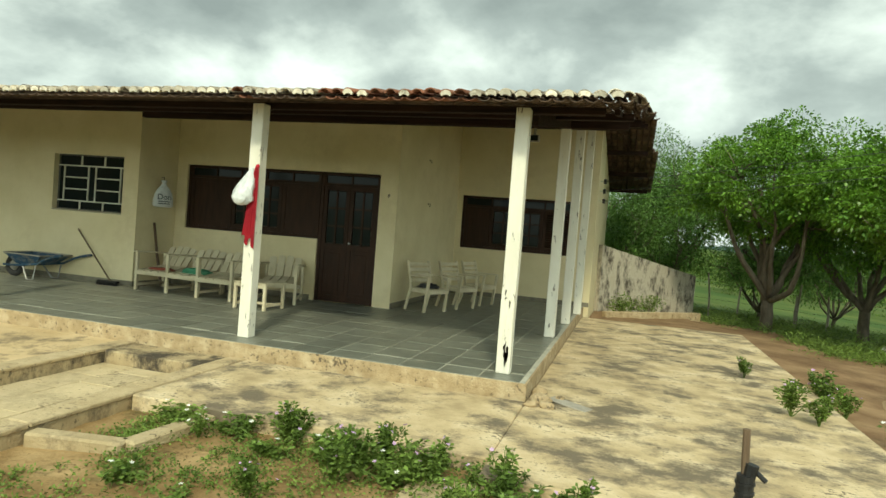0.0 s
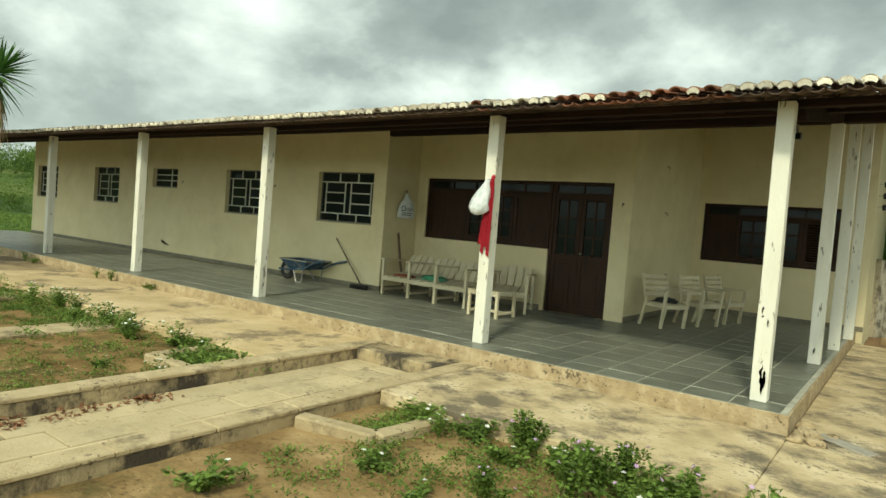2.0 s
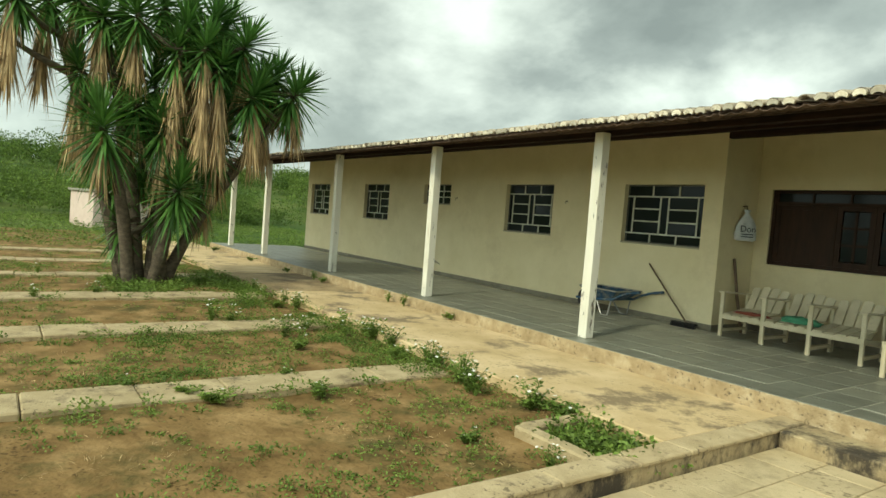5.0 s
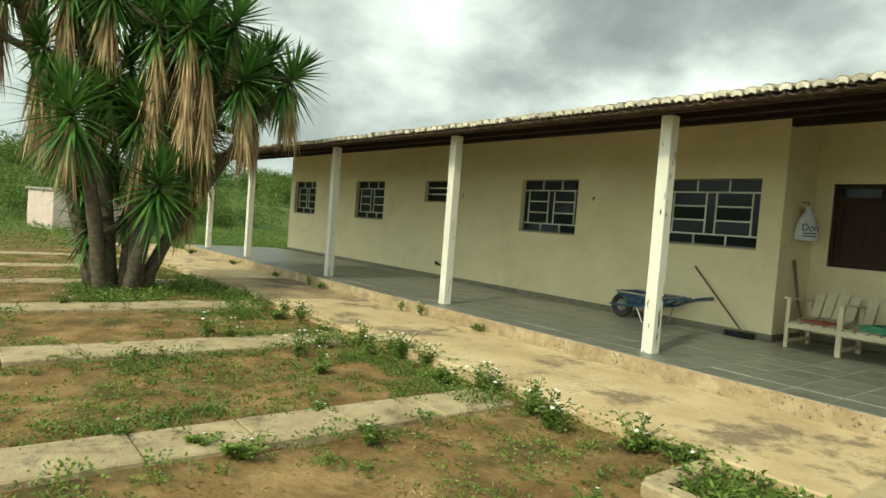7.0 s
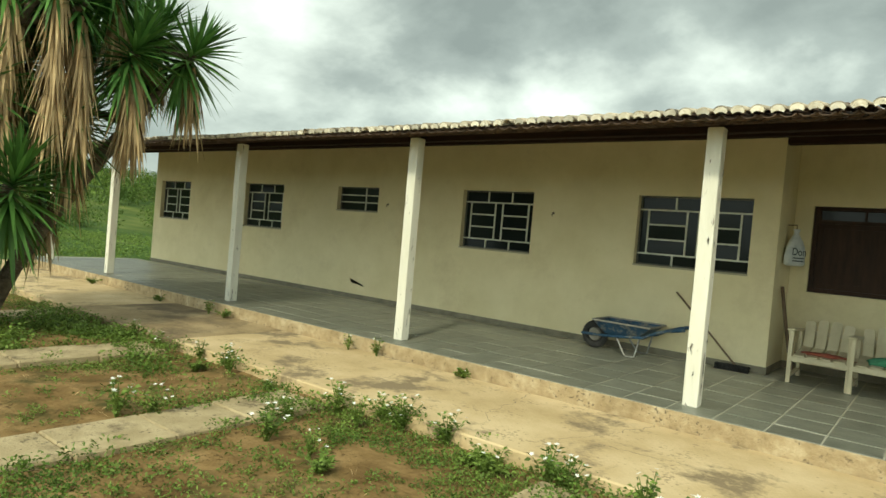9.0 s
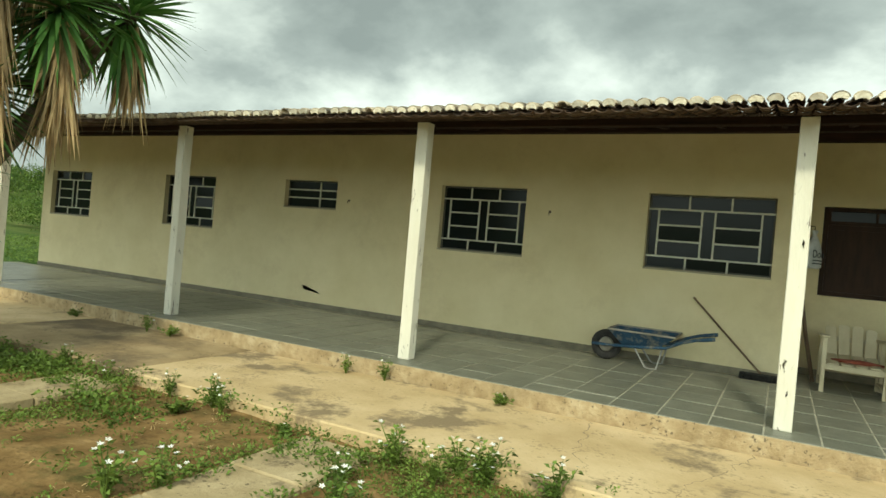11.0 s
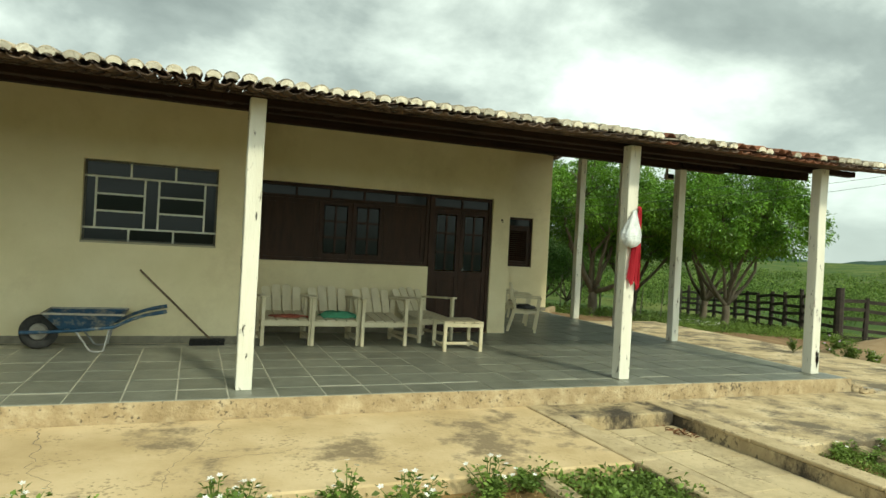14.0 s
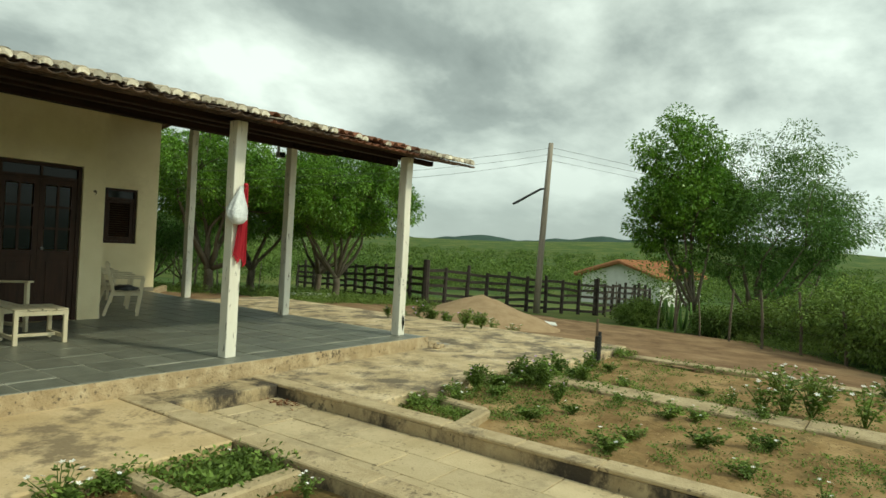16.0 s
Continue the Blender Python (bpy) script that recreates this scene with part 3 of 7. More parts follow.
def sloped_wall(name, x0, x1, y0, y1, z0, label, drop=0.10):
    """A wall along y whose top follows the roof."""
    ys = [y0] + ([RIDGE_Y] if y0 < RIDGE_Y < y1 else []) + [y1]
    bm = bmesh.new()
    sides = []
    for x in (x0, x1):
        sides.append([bm.verts.new((x, y, z)) for y, z in [(y0, z0), (y1, z0)] + [(y, roof_z(y) - drop) for y in reversed(ys)]])
    bm.faces.new(sides[0]); bm.faces.new(sides[1][::-1])
    n = len(sides[0])
    for i in range(n):
        bm.faces.new((sides[0][i], sides[1][i], sides[1][(i + 1) % n], sides[0][(i + 1) % n]))
    return tagged(part(name, bm, WALL), label, "wall", kind="structure")


sloped_wall("wall_return", DOORX - TH, DOORX, W2Y + TH, W3Y, 0.0, "cream plaster return wall with small hooks")
wall_with_openings("wall_east_front", DOORX - TH + 0.001, CORNER, W3Y, W3Y + TH, 0.0, roof_z(W3Y) - 0.09, [(-2.405, -0.095, 1.175, 2.268)], WALL, "cream plaster wall with a dark wooden window")
sloped_wall("wall_east", CORNER - TH, CORNER, W3Y + TH, REAR, -0.3, "cream plaster side wall of the house")
wall_with_openings("wall_rear", W1L, CORNER - TH - 0.001, REAR - TH, REAR, -0.3, 2.6, [], WALL, "cream plaster rear wall of the house")
wall_with_openings("wall_west", W1Y + TH, REAR - TH, W1L, W1L + TH, -0.3, 2.75, [], WALL, "cream plaster end wall of the house", axis="y")
# unseen ceiling and floor close the rooms, in the dark-toned plaster
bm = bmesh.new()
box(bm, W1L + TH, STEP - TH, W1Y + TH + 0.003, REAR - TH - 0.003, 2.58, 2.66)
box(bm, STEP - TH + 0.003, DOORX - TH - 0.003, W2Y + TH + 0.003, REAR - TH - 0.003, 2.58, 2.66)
tagged(part("ceiling", bm, INSIDE), "unseen ceiling inside the house, dimness toned into its plaster", "ceiling", kind="structure")
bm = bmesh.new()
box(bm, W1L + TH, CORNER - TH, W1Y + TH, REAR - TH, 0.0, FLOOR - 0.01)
tagged(part("floor_inside", bm, INSIDE), "unseen floor inside the house, dimness toned into its colour", "floor", kind="structure")
# unseen inner partition, added to block light and keep the rooms dark
wall_with_openings("wall_inner", W1L + TH + 0.01, CORNER - TH - 0.01, 7.6, 7.7, FLOOR, 2.575, [], INSIDE, "unseen partition added inside the house to block light")


def base_strip(name, x0, x1, y0, y1):
    bm = bmesh.new()
    box(bm, x0, x1, y0, y1, FLOOR, FLOOR + 0.085)
    tagged(part(name, bm, BASE), "thin dark slate skirting at the foot of the wall", "skirting", kind="structure")


base_strip("baseboard_1", W1L, STEP + 0.012, W1Y - 0.012, W1Y - 0.0005)
base_strip("baseboard_2", STEP + 0.0005, STEP + 0.012, W1Y + 0.001, W2Y - 0.013)
base_strip("baseboard_3", STEP + 0.001, -3.93, W2Y - 0.012, W2Y - 0.0005)
base_strip("baseboard_4", DOORX + 0.0005, DOORX + 0.012, W2Y, W3Y - 0.013)
base_strip("baseboard_5", DOORX + 0.001, CORNER, W3Y - 0.012, W3Y - 0.0005)

# ---- veranda slab ----
bm = bmesh.new()
box(bm, XL, XR, YF, W1Y - 0.004, -0.35, FLOOR - 0.0045)
box(bm, STEP - 0.1, XR, W1Y - 0.003, W3Y - 0.004, -0.35, FLOOR - 0.0045)
veranda = tagged(part("floor", bm, GROUT), "veranda floor of blue-grey slate tiles with pale joints", "floor", kind="structure")
bm = bmesh.new()
box(bm, XL - 0.01, XR + 0.02, YF - 0.02, YF - 0.001, -0.05, FLOOR - 0.004)
bevelled(bm, 0.004)
tagged(part("veranda_edge_front", bm, KERB), "worn tan cement edge of the veranda, pitted and stained", "step edge", kind="structure")
bm = bmesh.new()
box(bm, XR + 0.001, XR + 0.02, YF, W3Y + 0.2, -0.05, FLOOR - 0.004)
bevelled(bm, 0.004)
tagged(part("veranda_edge_side", bm, KERB), "worn tan cement edge of the veranda, pitted and stained", "step edge", kind="structure")

# ---- columns ----
COLUMNS = [-0.07, -2.885, -6.75, -10.23, -13.84, -18.015, -20.93]
SIDE_COLUMNS = [(0.09, 2.58), (0.155, 4.10), (0.215, 5.60)]


def column(x, y, top, seed):
    r = random.Random(seed)
    t = thing("veranda_post", "square timber post in peeling white paint on the veranda", "post", pose(x, y, FLOOR), group="veranda posts")
    bm = bmesh.new()
    w = 0.066
    box(bm, -w, w, -w, w, 0, top - FLOOR)
    bmesh.ops.subdivide_edges(bm, edges=[e for e in bm.edges if abs(e.verts[0].co.z - e.verts[1].co.z) > 1], cuts=14)
    for v in bm.verts:
        v.co.x += 0.006 * noise.noise(Vector((seed, v.co.z * 1.3, 1)))
        v.co.y += 0.006 * noise.noise(Vector((seed, v.co.z * 1.3, 7)))
    bevelled(bm, 0.006)
    part("shaft", bm, PAINT, t)
    # splits and scars in the paint where the bare wood shows
    for k in range({1: 6, 3: 16, 2: 5, 4: 4}.get(seed, 2)):
        bm = bmesh.new()
        z = (0.06 + 0.05 * k) if k < 2 else r.uniform(0.2, top - FLOOR - 0.3)
        h, ww = r.uniform(0.02, 0.09), r.uniform(0.003, 0.010) * (1.6 if seed == 3 else 1.0)
        if seed == 1 and k < 2:
            h, ww = 0.26 - 0.1 * k, 0.015
        u = r.uniform(-w + 0.03, w - 0.03)
        n = 7
        bend = r.uniform(-0.02, 0.02)
        mid = [u + bend * math.sin(2.2 * i / n) + r.uniform(-0.3, 0.3) * ww for i in range(n + 1)]
        left = [(mid[i] - ww * (0.25 + 1.1 * r.random()) * math.sin(math.pi * i / n) ** 0.6, z + h * (i + 0.3 * r.random()) / n) for i in range(n + 1)]
        right = [(mid[i] + ww * (0.25 + 1.1 * r.random()) * math.sin(math.pi * i / n) ** 0.6, z + h * (i + 0.3 * r.random()) / n) for i in range(n, -1, -1)]
        ring = left + right[1:-1]
        face = r.choice((0, 0, 1, 2)) if seed != 1 else 0
        place = {0: lambda a, b: (a, -w - 0.0075, b), 1: lambda a, b: (w + 0.0075, a, b), 2: lambda a, b: (-w - 0.0075, a, b)}[face]
        vs = [bm.verts.new(place(a, b)) for a, b in ring]
        f = bm.faces.new(vs)
        bmesh.ops.solidify(bm, geom=[f], thickness=0.003)
        part("bare_patch", bm, BARK if k < 2 and seed == 1 else CEMENT, t, "bare grey wood where the paint has peeled")
    return t


for k, x in enumerate(COLUMNS):
    column(x + 0.035, 0.0, 2.66 + 0.006 * max(0.0, x + 7.0), k + 1)
for k, (x, y) in enumerate(SIDE_COLUMNS):
    column(x, y, roof_z(y) - 0.205, k + 20)

# ---- roof ----
ROOF_X0, ROOF_X1 = -22.6, 0.80


def verge_x(y):
    """The east verge runs out of square."""
    return ROOF_X1 + 0.20 * max(0.0, min(1.0, (y + 0.6) / 0.6)) + 0.036 * max(0.0, min(y, 13.0))


roof = thing("roof", "low-pitched roof of weathered clay barrel tiles on dark timber", "roof", kind="structure")


def lift(x):
    """The eave creeps up towards the east end."""
    return 0.006 * max(0.0, x + 7.0)


def long_beam(name, y, zmid, w, h, x0, x1, label=""):
    for a, b in ((x0, -7.0), (-7.0, x1)):
        if b - a < 0.05:
            continue
        a = max(a, x0)
        bm = bmesh.new()
        beam_between(bm, (a, y, zmid + lift(a)), (b, y, zmid + lift(b)), w, h)
        bevelled(bm, 0.005)
        part(name, bm, BEAM, roof, label)


long_beam("front_beam", 0.135, 2.668, 0.10, 0.065, ROOF_X0 + 0.2, ROOF_X1 - 0.10, "dark weathered timber beam on the posts")
bm = bmesh.new()
beam_between(bm, (0.0, 0.25, roof_z(0.25) - 0.14), (0.27, W3Y - 0.01, roof_z(W3Y) - 0.14), 0.13, 0.12)
part("side_beam", bm, BEAM, roof)
for y in (1.3, 3.7, 5.3, 7.6, 9.4, 11.2, 12.9):
    long_beam("purlin", y, roof_z(y) - (0.13 if y < 2 else 0.165), 0.10, 0.07 if y < 2 else 0.10, ROOF_X0 + 0.25 if y < W1Y or y > 12 else (STEP + 0.02 if y < W2Y + 1 else DOORX + 0.02), verge_x(y) - 0.10)
# deep tie across the recessed porch
bm = bmesh.new()
beam_between(bm, (STEP + 0.006, W1Y + 0.04, 2.995), (verge_x(2.5) - 0.20, W1Y + 0.04, 3.02), 0.12, 0.125)
bevelled(bm, 0.006)
part("tie_beam", bm, BEAM, roof)
slope = math.atan(0.168)
BACK_EAVE = 13.4
x = ROOF_X0 + 0.3
while x < ROOF_X1 + 0.3:
    for y0, y1 in ((0.25, RIDGE_Y), (RIDGE_Y, BACK_EAVE - 0.1)):
        bm = bmesh.new()
        beam_between(bm, (x, y0, roof_z(y0) - 0.10 + lift(x)), (x, y1, roof_z(y1) - 0.10 + lift(x)), 0.05, 0.05)
        part("rafter", bm, BEAM, roof)
    x += 0.55
PITCH = 0.134


def barrel(bm_or_none, r0, r1, length, cap, segs=7, thick=0.014):
    """Verts and faces of one barrel tile along +y, convex up (cap) or down (channel)."""
    verts, faces = [], []
    for (r, y) in ((r0, 0.0), (r1, length)):
        for rr in (r, r - thick):
            for k in range(segs + 1):
                a = math.pi * (0.06 + 0.88 * k / segs)
                verts.append((-rr * math.cos(a), y, rr * math.sin(a) * (0.85 if cap else -0.6)))
    n = segs + 1
    for k in range(segs):
        faces += [(k, k + 1, 2 * n + k + 1, 2 * n + k), (n + k, 3 * n + k, 3 * n + k + 1, n + k + 1),
                  (k, n + k, n + k + 1, k + 1), (2 * n + k, 2 * n + k + 1, 3 * n + k + 1, 3 * n + k)]
    for k in (0, segs):
        faces.append((k, n + k, 3 * n + k, 2 * n + k))
    return verts, faces


def roof_pieces():
    cv, cf = barrel(None, 0.062, 0.053, 0.46, True)
    hv, hf = barrel(None, 0.062, 0.053, 0.46, False)
    caps, chans = [], []
    for m in (TILE, TILE_RED):
        for v, f, store in ((cv, cf, caps), (hv, hf, chans)):
            me = bpy.data.meshes.new("roof_tile")
            me.from_pydata(v, [], f)
            me.materials.append(m)
            me.polygons.foreach_set("use_smooth", [True] * len(me.polygons))
            # eave channels take the tile with underside shade in its colour
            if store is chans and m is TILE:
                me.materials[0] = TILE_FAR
            store.append(me)
    tilt = math.degrees(slope)
    n = int((ROOF_X1 - ROOF_X0) / PITCH)
    V, F = [], []
    V2, F2 = [], []

    def join(vs, fs, m, far):
        A, B = (V, F) if not far else (V2, F2)
        o = len(A)
        A.extend([tuple(m @ Vector(p)) for p in vs])
        B.extend([tuple(i + o for i in q) for q in fs])

    # pale plug filling the mouth of each cap, hollow below
    bm = bmesh.new()
    arcs = []
    for y0 in (-0.006, 0.03):
        ring = []
        for kk in range(9):
            a = math.pi * (0.04 + 0.92 * kk / 8)
            ring.append(bm.verts.new((-0.051 * math.cos(a), y0, 0.051 * 0.85 * math.sin(a))))
        for kk in range(8, -1, -1):
            a = math.pi * (0.04 + 0.92 * kk / 8)
            ring.append(bm.verts.new((-0.040 * math.cos(a), y0, 0.016 * math.sin(a) ** 2 - 0.014)))
        arcs.append(ring)
    for kk in range(8):
        for ring in arcs:
            bm.faces.new((ring[kk], ring[kk + 1], ring[16 - kk], ring[17 - kk]))
    for kk in range(18):
        bm.faces.new((arcs[0][kk], arcs[0][(kk + 1) % 18], arcs[1][(kk + 1) % 18], arcs[1][kk]))
    plug = mesh_of(bm, "mortar_plug", EAVE_PALE)
    cl, fl = barrel(None, 0.062, 0.053, 0.46, True, 5)
    hl, gl = barrel(None, 0.062, 0.053, 0.46, False, 5)
    for i in range(n + 5):
        x = ROOF_X0 + 0.1 + i * PITCH
        for row in range(20):
            y = -0.54 + row * 0.42
            if y > RIDGE_Y or x > verge_x(y):
                continue
            jx, jt, jz = random.uniform(-0.008, 0.008), random.uniform(-2.0, 2.0), random.uniform(-0.005, 0.006)
            sag = 0.018 * noise.noise(Vector((x * 0.35, 0, 4))) + lift(x)
            mc = pose(x + jx, y + random.uniform(-0.02, 0.02), roof_z(y) + 0.012 + jz + sag, tilt + 0.6, 0, jt)
            mh = pose(x + PITCH / 2 + jx, y + 0.03, roof_z(y) - 0.002 + sag, tilt + 0.6, 0, jt)
            if row == 0:
                red = (-1.95 < x < -0.30 and random.random() < 0.85) or random.random() < 0.03
                for store, mm in ((caps, mc), (chans, mh)):
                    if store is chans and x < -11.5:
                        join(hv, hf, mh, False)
                        continue
                    ob = new("roof_tile", store[1 if red else 0])
                    ob.parent, ob.matrix_basis = roof, mm
                if x > -15 and random.random() < (0.5 if red else 0.92):
                    ob = new("mortar_plug", plug)
                    ob.parent, ob.matrix_basis = roof, mc
            else:
                join(cl, fl, mc, False)
                join(hl, gl, mh, False)
        for row in range(14):
            y = BACK_EAVE + 0.12 - row * 0.42
            if y < RIDGE_Y or x > verge_x(y):
                continue
            join(cl, fl, pose(x, y, roof_z(y) + 0.012 + lift(x), tilt + 1, 0, 180), False)
            join(hl, gl, pose(x + PITCH / 2, y - 0.03, roof_z(y) - 0.002 + lift(x), tilt + 1, 0, 180), False)
    # row of caps up the east verge
    y = -0.52
    while y < RIDGE_Y:
        join(cv, cf, pose(verge_x(y) - 0.03, y, roof_z(y) + 0.022 + lift(0.8), tilt + 1, 0, -4), True)
        y += 0.30
    tagged(raw_part("verge_tiles", V2, F2, EAVE_PALE, roof, "pale mortared tiles up the roof verge", smooth=True), kind="stuff")
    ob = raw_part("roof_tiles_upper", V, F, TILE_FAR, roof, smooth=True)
    tagged(ob, kind="stuff")
# ---- windows and doors ----


def bar(bm, x0, x1, z0, z1, y0, y1):
    box(bm, x0, x1, y0, y1, z0, z1)


def grille_window(name, x0, x1, z0, z1, label, vent=False):
    """A steel window set deep in the wall: frame, glazing bars and dark panes."""
    t = thing(name, label, "window", pose(x0, W1Y, z0), kind="structure")
    w, h = x1 - x0, z1 - z0
    y0, y1 = 0.095, 0.125
    b = 0.011
    bm = bmesh.new()
    for d in ((0, w, 0, 0.022), (0, w, h - 0.022, h), (0, 0.022, 0.022, h - 0.022), (w - 0.022, w, 0.022, h - 0.022)):
        bar(bm, *d, y0, y1)
    part("window_frame", bm, DARKIRON, t)
    bars, panes = [], []
    if vent:
        bars += [(0, w, h * 0.36 - b, h * 0.36 + b), (0, w, h * 0.66 - b, h * 0.66 + b), (w * 0.62 - b, w * 0.62 + b, 0, h)]
        xs, zs = (0, w * 0.62, w), (0, h * 0.36, h * 0.66, h)
        panes += [(xs[i], xs[i + 1], zs[j], zs[j + 1]) for i in range(2) for j in range(3)]
    else:
        lo, hi = h * 0.165, h * 0.80
        bars += [(0, w, lo - b, lo + b), (0, w, hi - b, hi + b)]
        for z, zz in ((0, lo), (hi, h)):
            for f in (0.333, 0.667):
                bars.append((w * f - b, w * f + b, z, zz))
            panes += [(w * i / 3, w * (i + 1) / 3, z, zz) for i in range(3)]
        stops = (0.085, 0.44, 0.545, 0.90)
        for f in stops:
            bars.append((w * f - b, w * f + b, lo, hi))
        for a, c in ((0.085, 0.44), (0.545, 0.90)):
            for k in (1, 2):
                z = lo + (hi - lo) * k / 3
                bars.append((w * a, w * c, z - b, z + b))
            panes += [(w * a, w * c, lo + (hi - lo) * k / 3, lo + (hi - lo) * (k + 1) / 3) for k in range(3)]
        panes += [(0, w * 0.085, lo, hi), (w * 0.44, w * 0.545, lo, hi), (w * 0.90, w, lo, hi)]
    for n, d in enumerate(bars):
        bm = bmesh.new()
        off = 0.003 if d[1] - d[0] > d[3] - d[2] else 0.0
        bar(bm, *d, y0 - off, y1 - 0.004 + off)
        part("glazing_bar", bm, IRON, t)
    for d in panes:
        bm = bmesh.new()
        q = pose((d[0] + d[1]) / 2, 0.114, (d[2] + d[3]) / 2, random.uniform(-2.5, 2.5) if d[1] - d[0] > 0.3 else 0, 0, random.uniform(-0.6, 0.6))
        bx, bz = (d[1] - d[0]) / 2 - 0.006, (d[3] - d[2]) / 2 - 0.006
        box(bm, -bx, bx, -0.002, 0.002, -bz, bz, m=q)
        part("pane", bm, GLASS, t)
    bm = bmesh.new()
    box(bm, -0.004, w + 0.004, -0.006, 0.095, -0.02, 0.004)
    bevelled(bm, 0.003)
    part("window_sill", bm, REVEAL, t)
    return t


for k, (a, b) in enumerate(WINDOWS):
    grille_window("window_%d" % (k + 1), a, b, SILL, HEAD, "steel window with small dark panes in a deep opening")
grille_window("window_5", *VENT, "small high steel louvre window in a deep opening", vent=True)


def leaf(parent, name, x0, x1, z0, z1, y, kind, label=""):
    """One wooden shutter or door leaf: 'lights' (2 x 3 small panes), 'solid' or 'louvre'."""
    bm = bmesh.new()
    st, w = 0.065, x1 - x0
    if kind == "door":
        mid = z0 + (z1 - z0) * 0.50
        cells = [(x0 + st, x1 - st, mid, z1 - 0.07)]
        low = (x0 + st, x1 - st, z0 + 0.10, mid - 0.09)
    else:
        cells = [(x0 + st, x1 - st, z0 + 0.07, z1 - 0.06)]
        low = None
    c = cells[0]
    box(bm, x0, x0 + st, y, y + 0.035, z0, z1)
    box(bm, x1 - st, x1, y, y + 0.035, z0, z1)
    box(bm, x0 + st, x1 - st, y, y + 0.035, c[3], z1)
    box(bm, x0 + st, x1 - st, y, y + 0.035, (low[3] if low else z0), c[2])
    if low:
        box(bm, x0 + st, x1 - st, y, y + 0.035, z0, low[2])
    ob = part(name, bm, DARKWOOD, parent, label)
    if low:
        bm = bmesh.new()
        box(bm, low[0], low[1], y + 0.012, y + 0.026, low[2], low[3])
        box(bm, low[0] + 0.05, low[1] - 0.05, y + 0.004, y + 0.012, low[2] + 0.06, low[3] - 0.06)
        bevelled(bm, 0.003)
        part("panel", bm, DARKWOOD, ob)
    if kind in ("lights", "door"):
        cw, ch = c[1] - c[0], c[3] - c[2]
        for (a, b2, d, e) in [(c[0] + cw / 2 - 0.016, c[0] + cw / 2 + 0.016, c[2], c[3])] + [(c[0], c[1], c[2] + ch * k / 3 - 0.016, c[2] + ch * k / 3 + 0.016) for k in (1, 2)]:
            bm = bmesh.new()
            box(bm, a, b2, y + (0.004 if b2 - a < 0.05 else 0.002), y + 0.03, d, e)
            part("muntin", bm, DARKWOOD, ob)
        for i in range(2):
            for k in range(3):
                bm = bmesh.new()
                box(bm, c[0] + cw * i / 2 + 0.014, c[0] + cw * (i + 1) / 2 - 0.014, y + 0.018, y + 0.022, c[2] + ch * k / 3 + 0.014, c[2] + ch * (k + 1) / 3 - 0.014)
                part("pane", bm, GLASS, ob)
    elif kind == "louvre":
        n = int((c[3] - c[2]) / 0.045)
        for k in range(n):
            bm = bmesh.new()
            z = c[2] + (k + 0.5) * (c[3] - c[2]) / n
            box(bm, c[0], c[1], -0.022, 0.022, -0.004, 0.004, m=Matrix.Translation((0, y + 0.018, z)) @ pose(0, 0, 0, 38, 0, 0))
            part("slat", bm, DARKWOOD, ob)
    else:
        bm = bmesh.new()
        box(bm, c[0], c[1], y + 0.012, y + 0.026, c[2], c[3])
        part("panel", bm, DARKWOOD, ob)
    return ob


def transom(parent, x0, x1, z0, z1, y, n):
    bm = bmesh.new()
    box(bm, x0, x1, y - 0.006, y + 0.05, z0 - 0.03, z0 + 0.015)
    part("rail", bm, DARKWOOD, parent)
    for k in range(n):
        a, b2 = x0 + (x1 - x0) * k / n, x0 + (x1 - x0) * (k + 1) / n
        bm = bmesh.new()
        box(bm, a, a + 0.028, y, y + 0.045, z0 + 0.015, z1)
        part("mullion", bm, DARKWOOD, parent)
        bm = bmesh.new()
        box(bm, a + 0.028, b2, y + 0.02, y + 0.025, z0 + 0.015, z1)
        part("pane", bm, GLASS, parent)


def frame_of(parent, x0, x1, z0, z1, y, sill=True):
    bm = bmesh.new()
    for d in ((x0, x0 + 0.05, z0, z1), (x1 - 0.05, x1, z0, z1), (x0 + 0.05, x1 - 0.05, z1 - 0.045, z1)) + (((x0 + 0.05, x1 - 0.05, z0, z0 + 0.05),) if sill else ()):
        box(bm, d[0], d[1], y - 0.012, y + 0.07, d[2], d[3])
    return part("window_frame" if sill else "door_frame", bm, DARKWOOD, parent)


def porch_window():
    t = thing("window_6", "wide dark-stained wooden window with shutters and small panes", "window", kind="structure")
    x0, x1, z0, z1 = -6.405, -3.865, 1.205, 2.292
    y = W2Y + 0.045
    frame_of(t, x0, x1, z0, z1, y)
    transom(t, x0 + 0.05, x1 - 0.05, 2.11, z1 - 0.046, y, 5)
    edges = [x0 + 0.052, -5.52, -5.045, -4.57, x1 - 0.052]
    for a, b2, k in zip(edges, edges[1:], ("solid", "lights", "lights", "solid")):
        leaf(t, "shutter", a + 0.002, b2 - 0.002, z0 + 0.052, 2.078, y + 0.002, k)


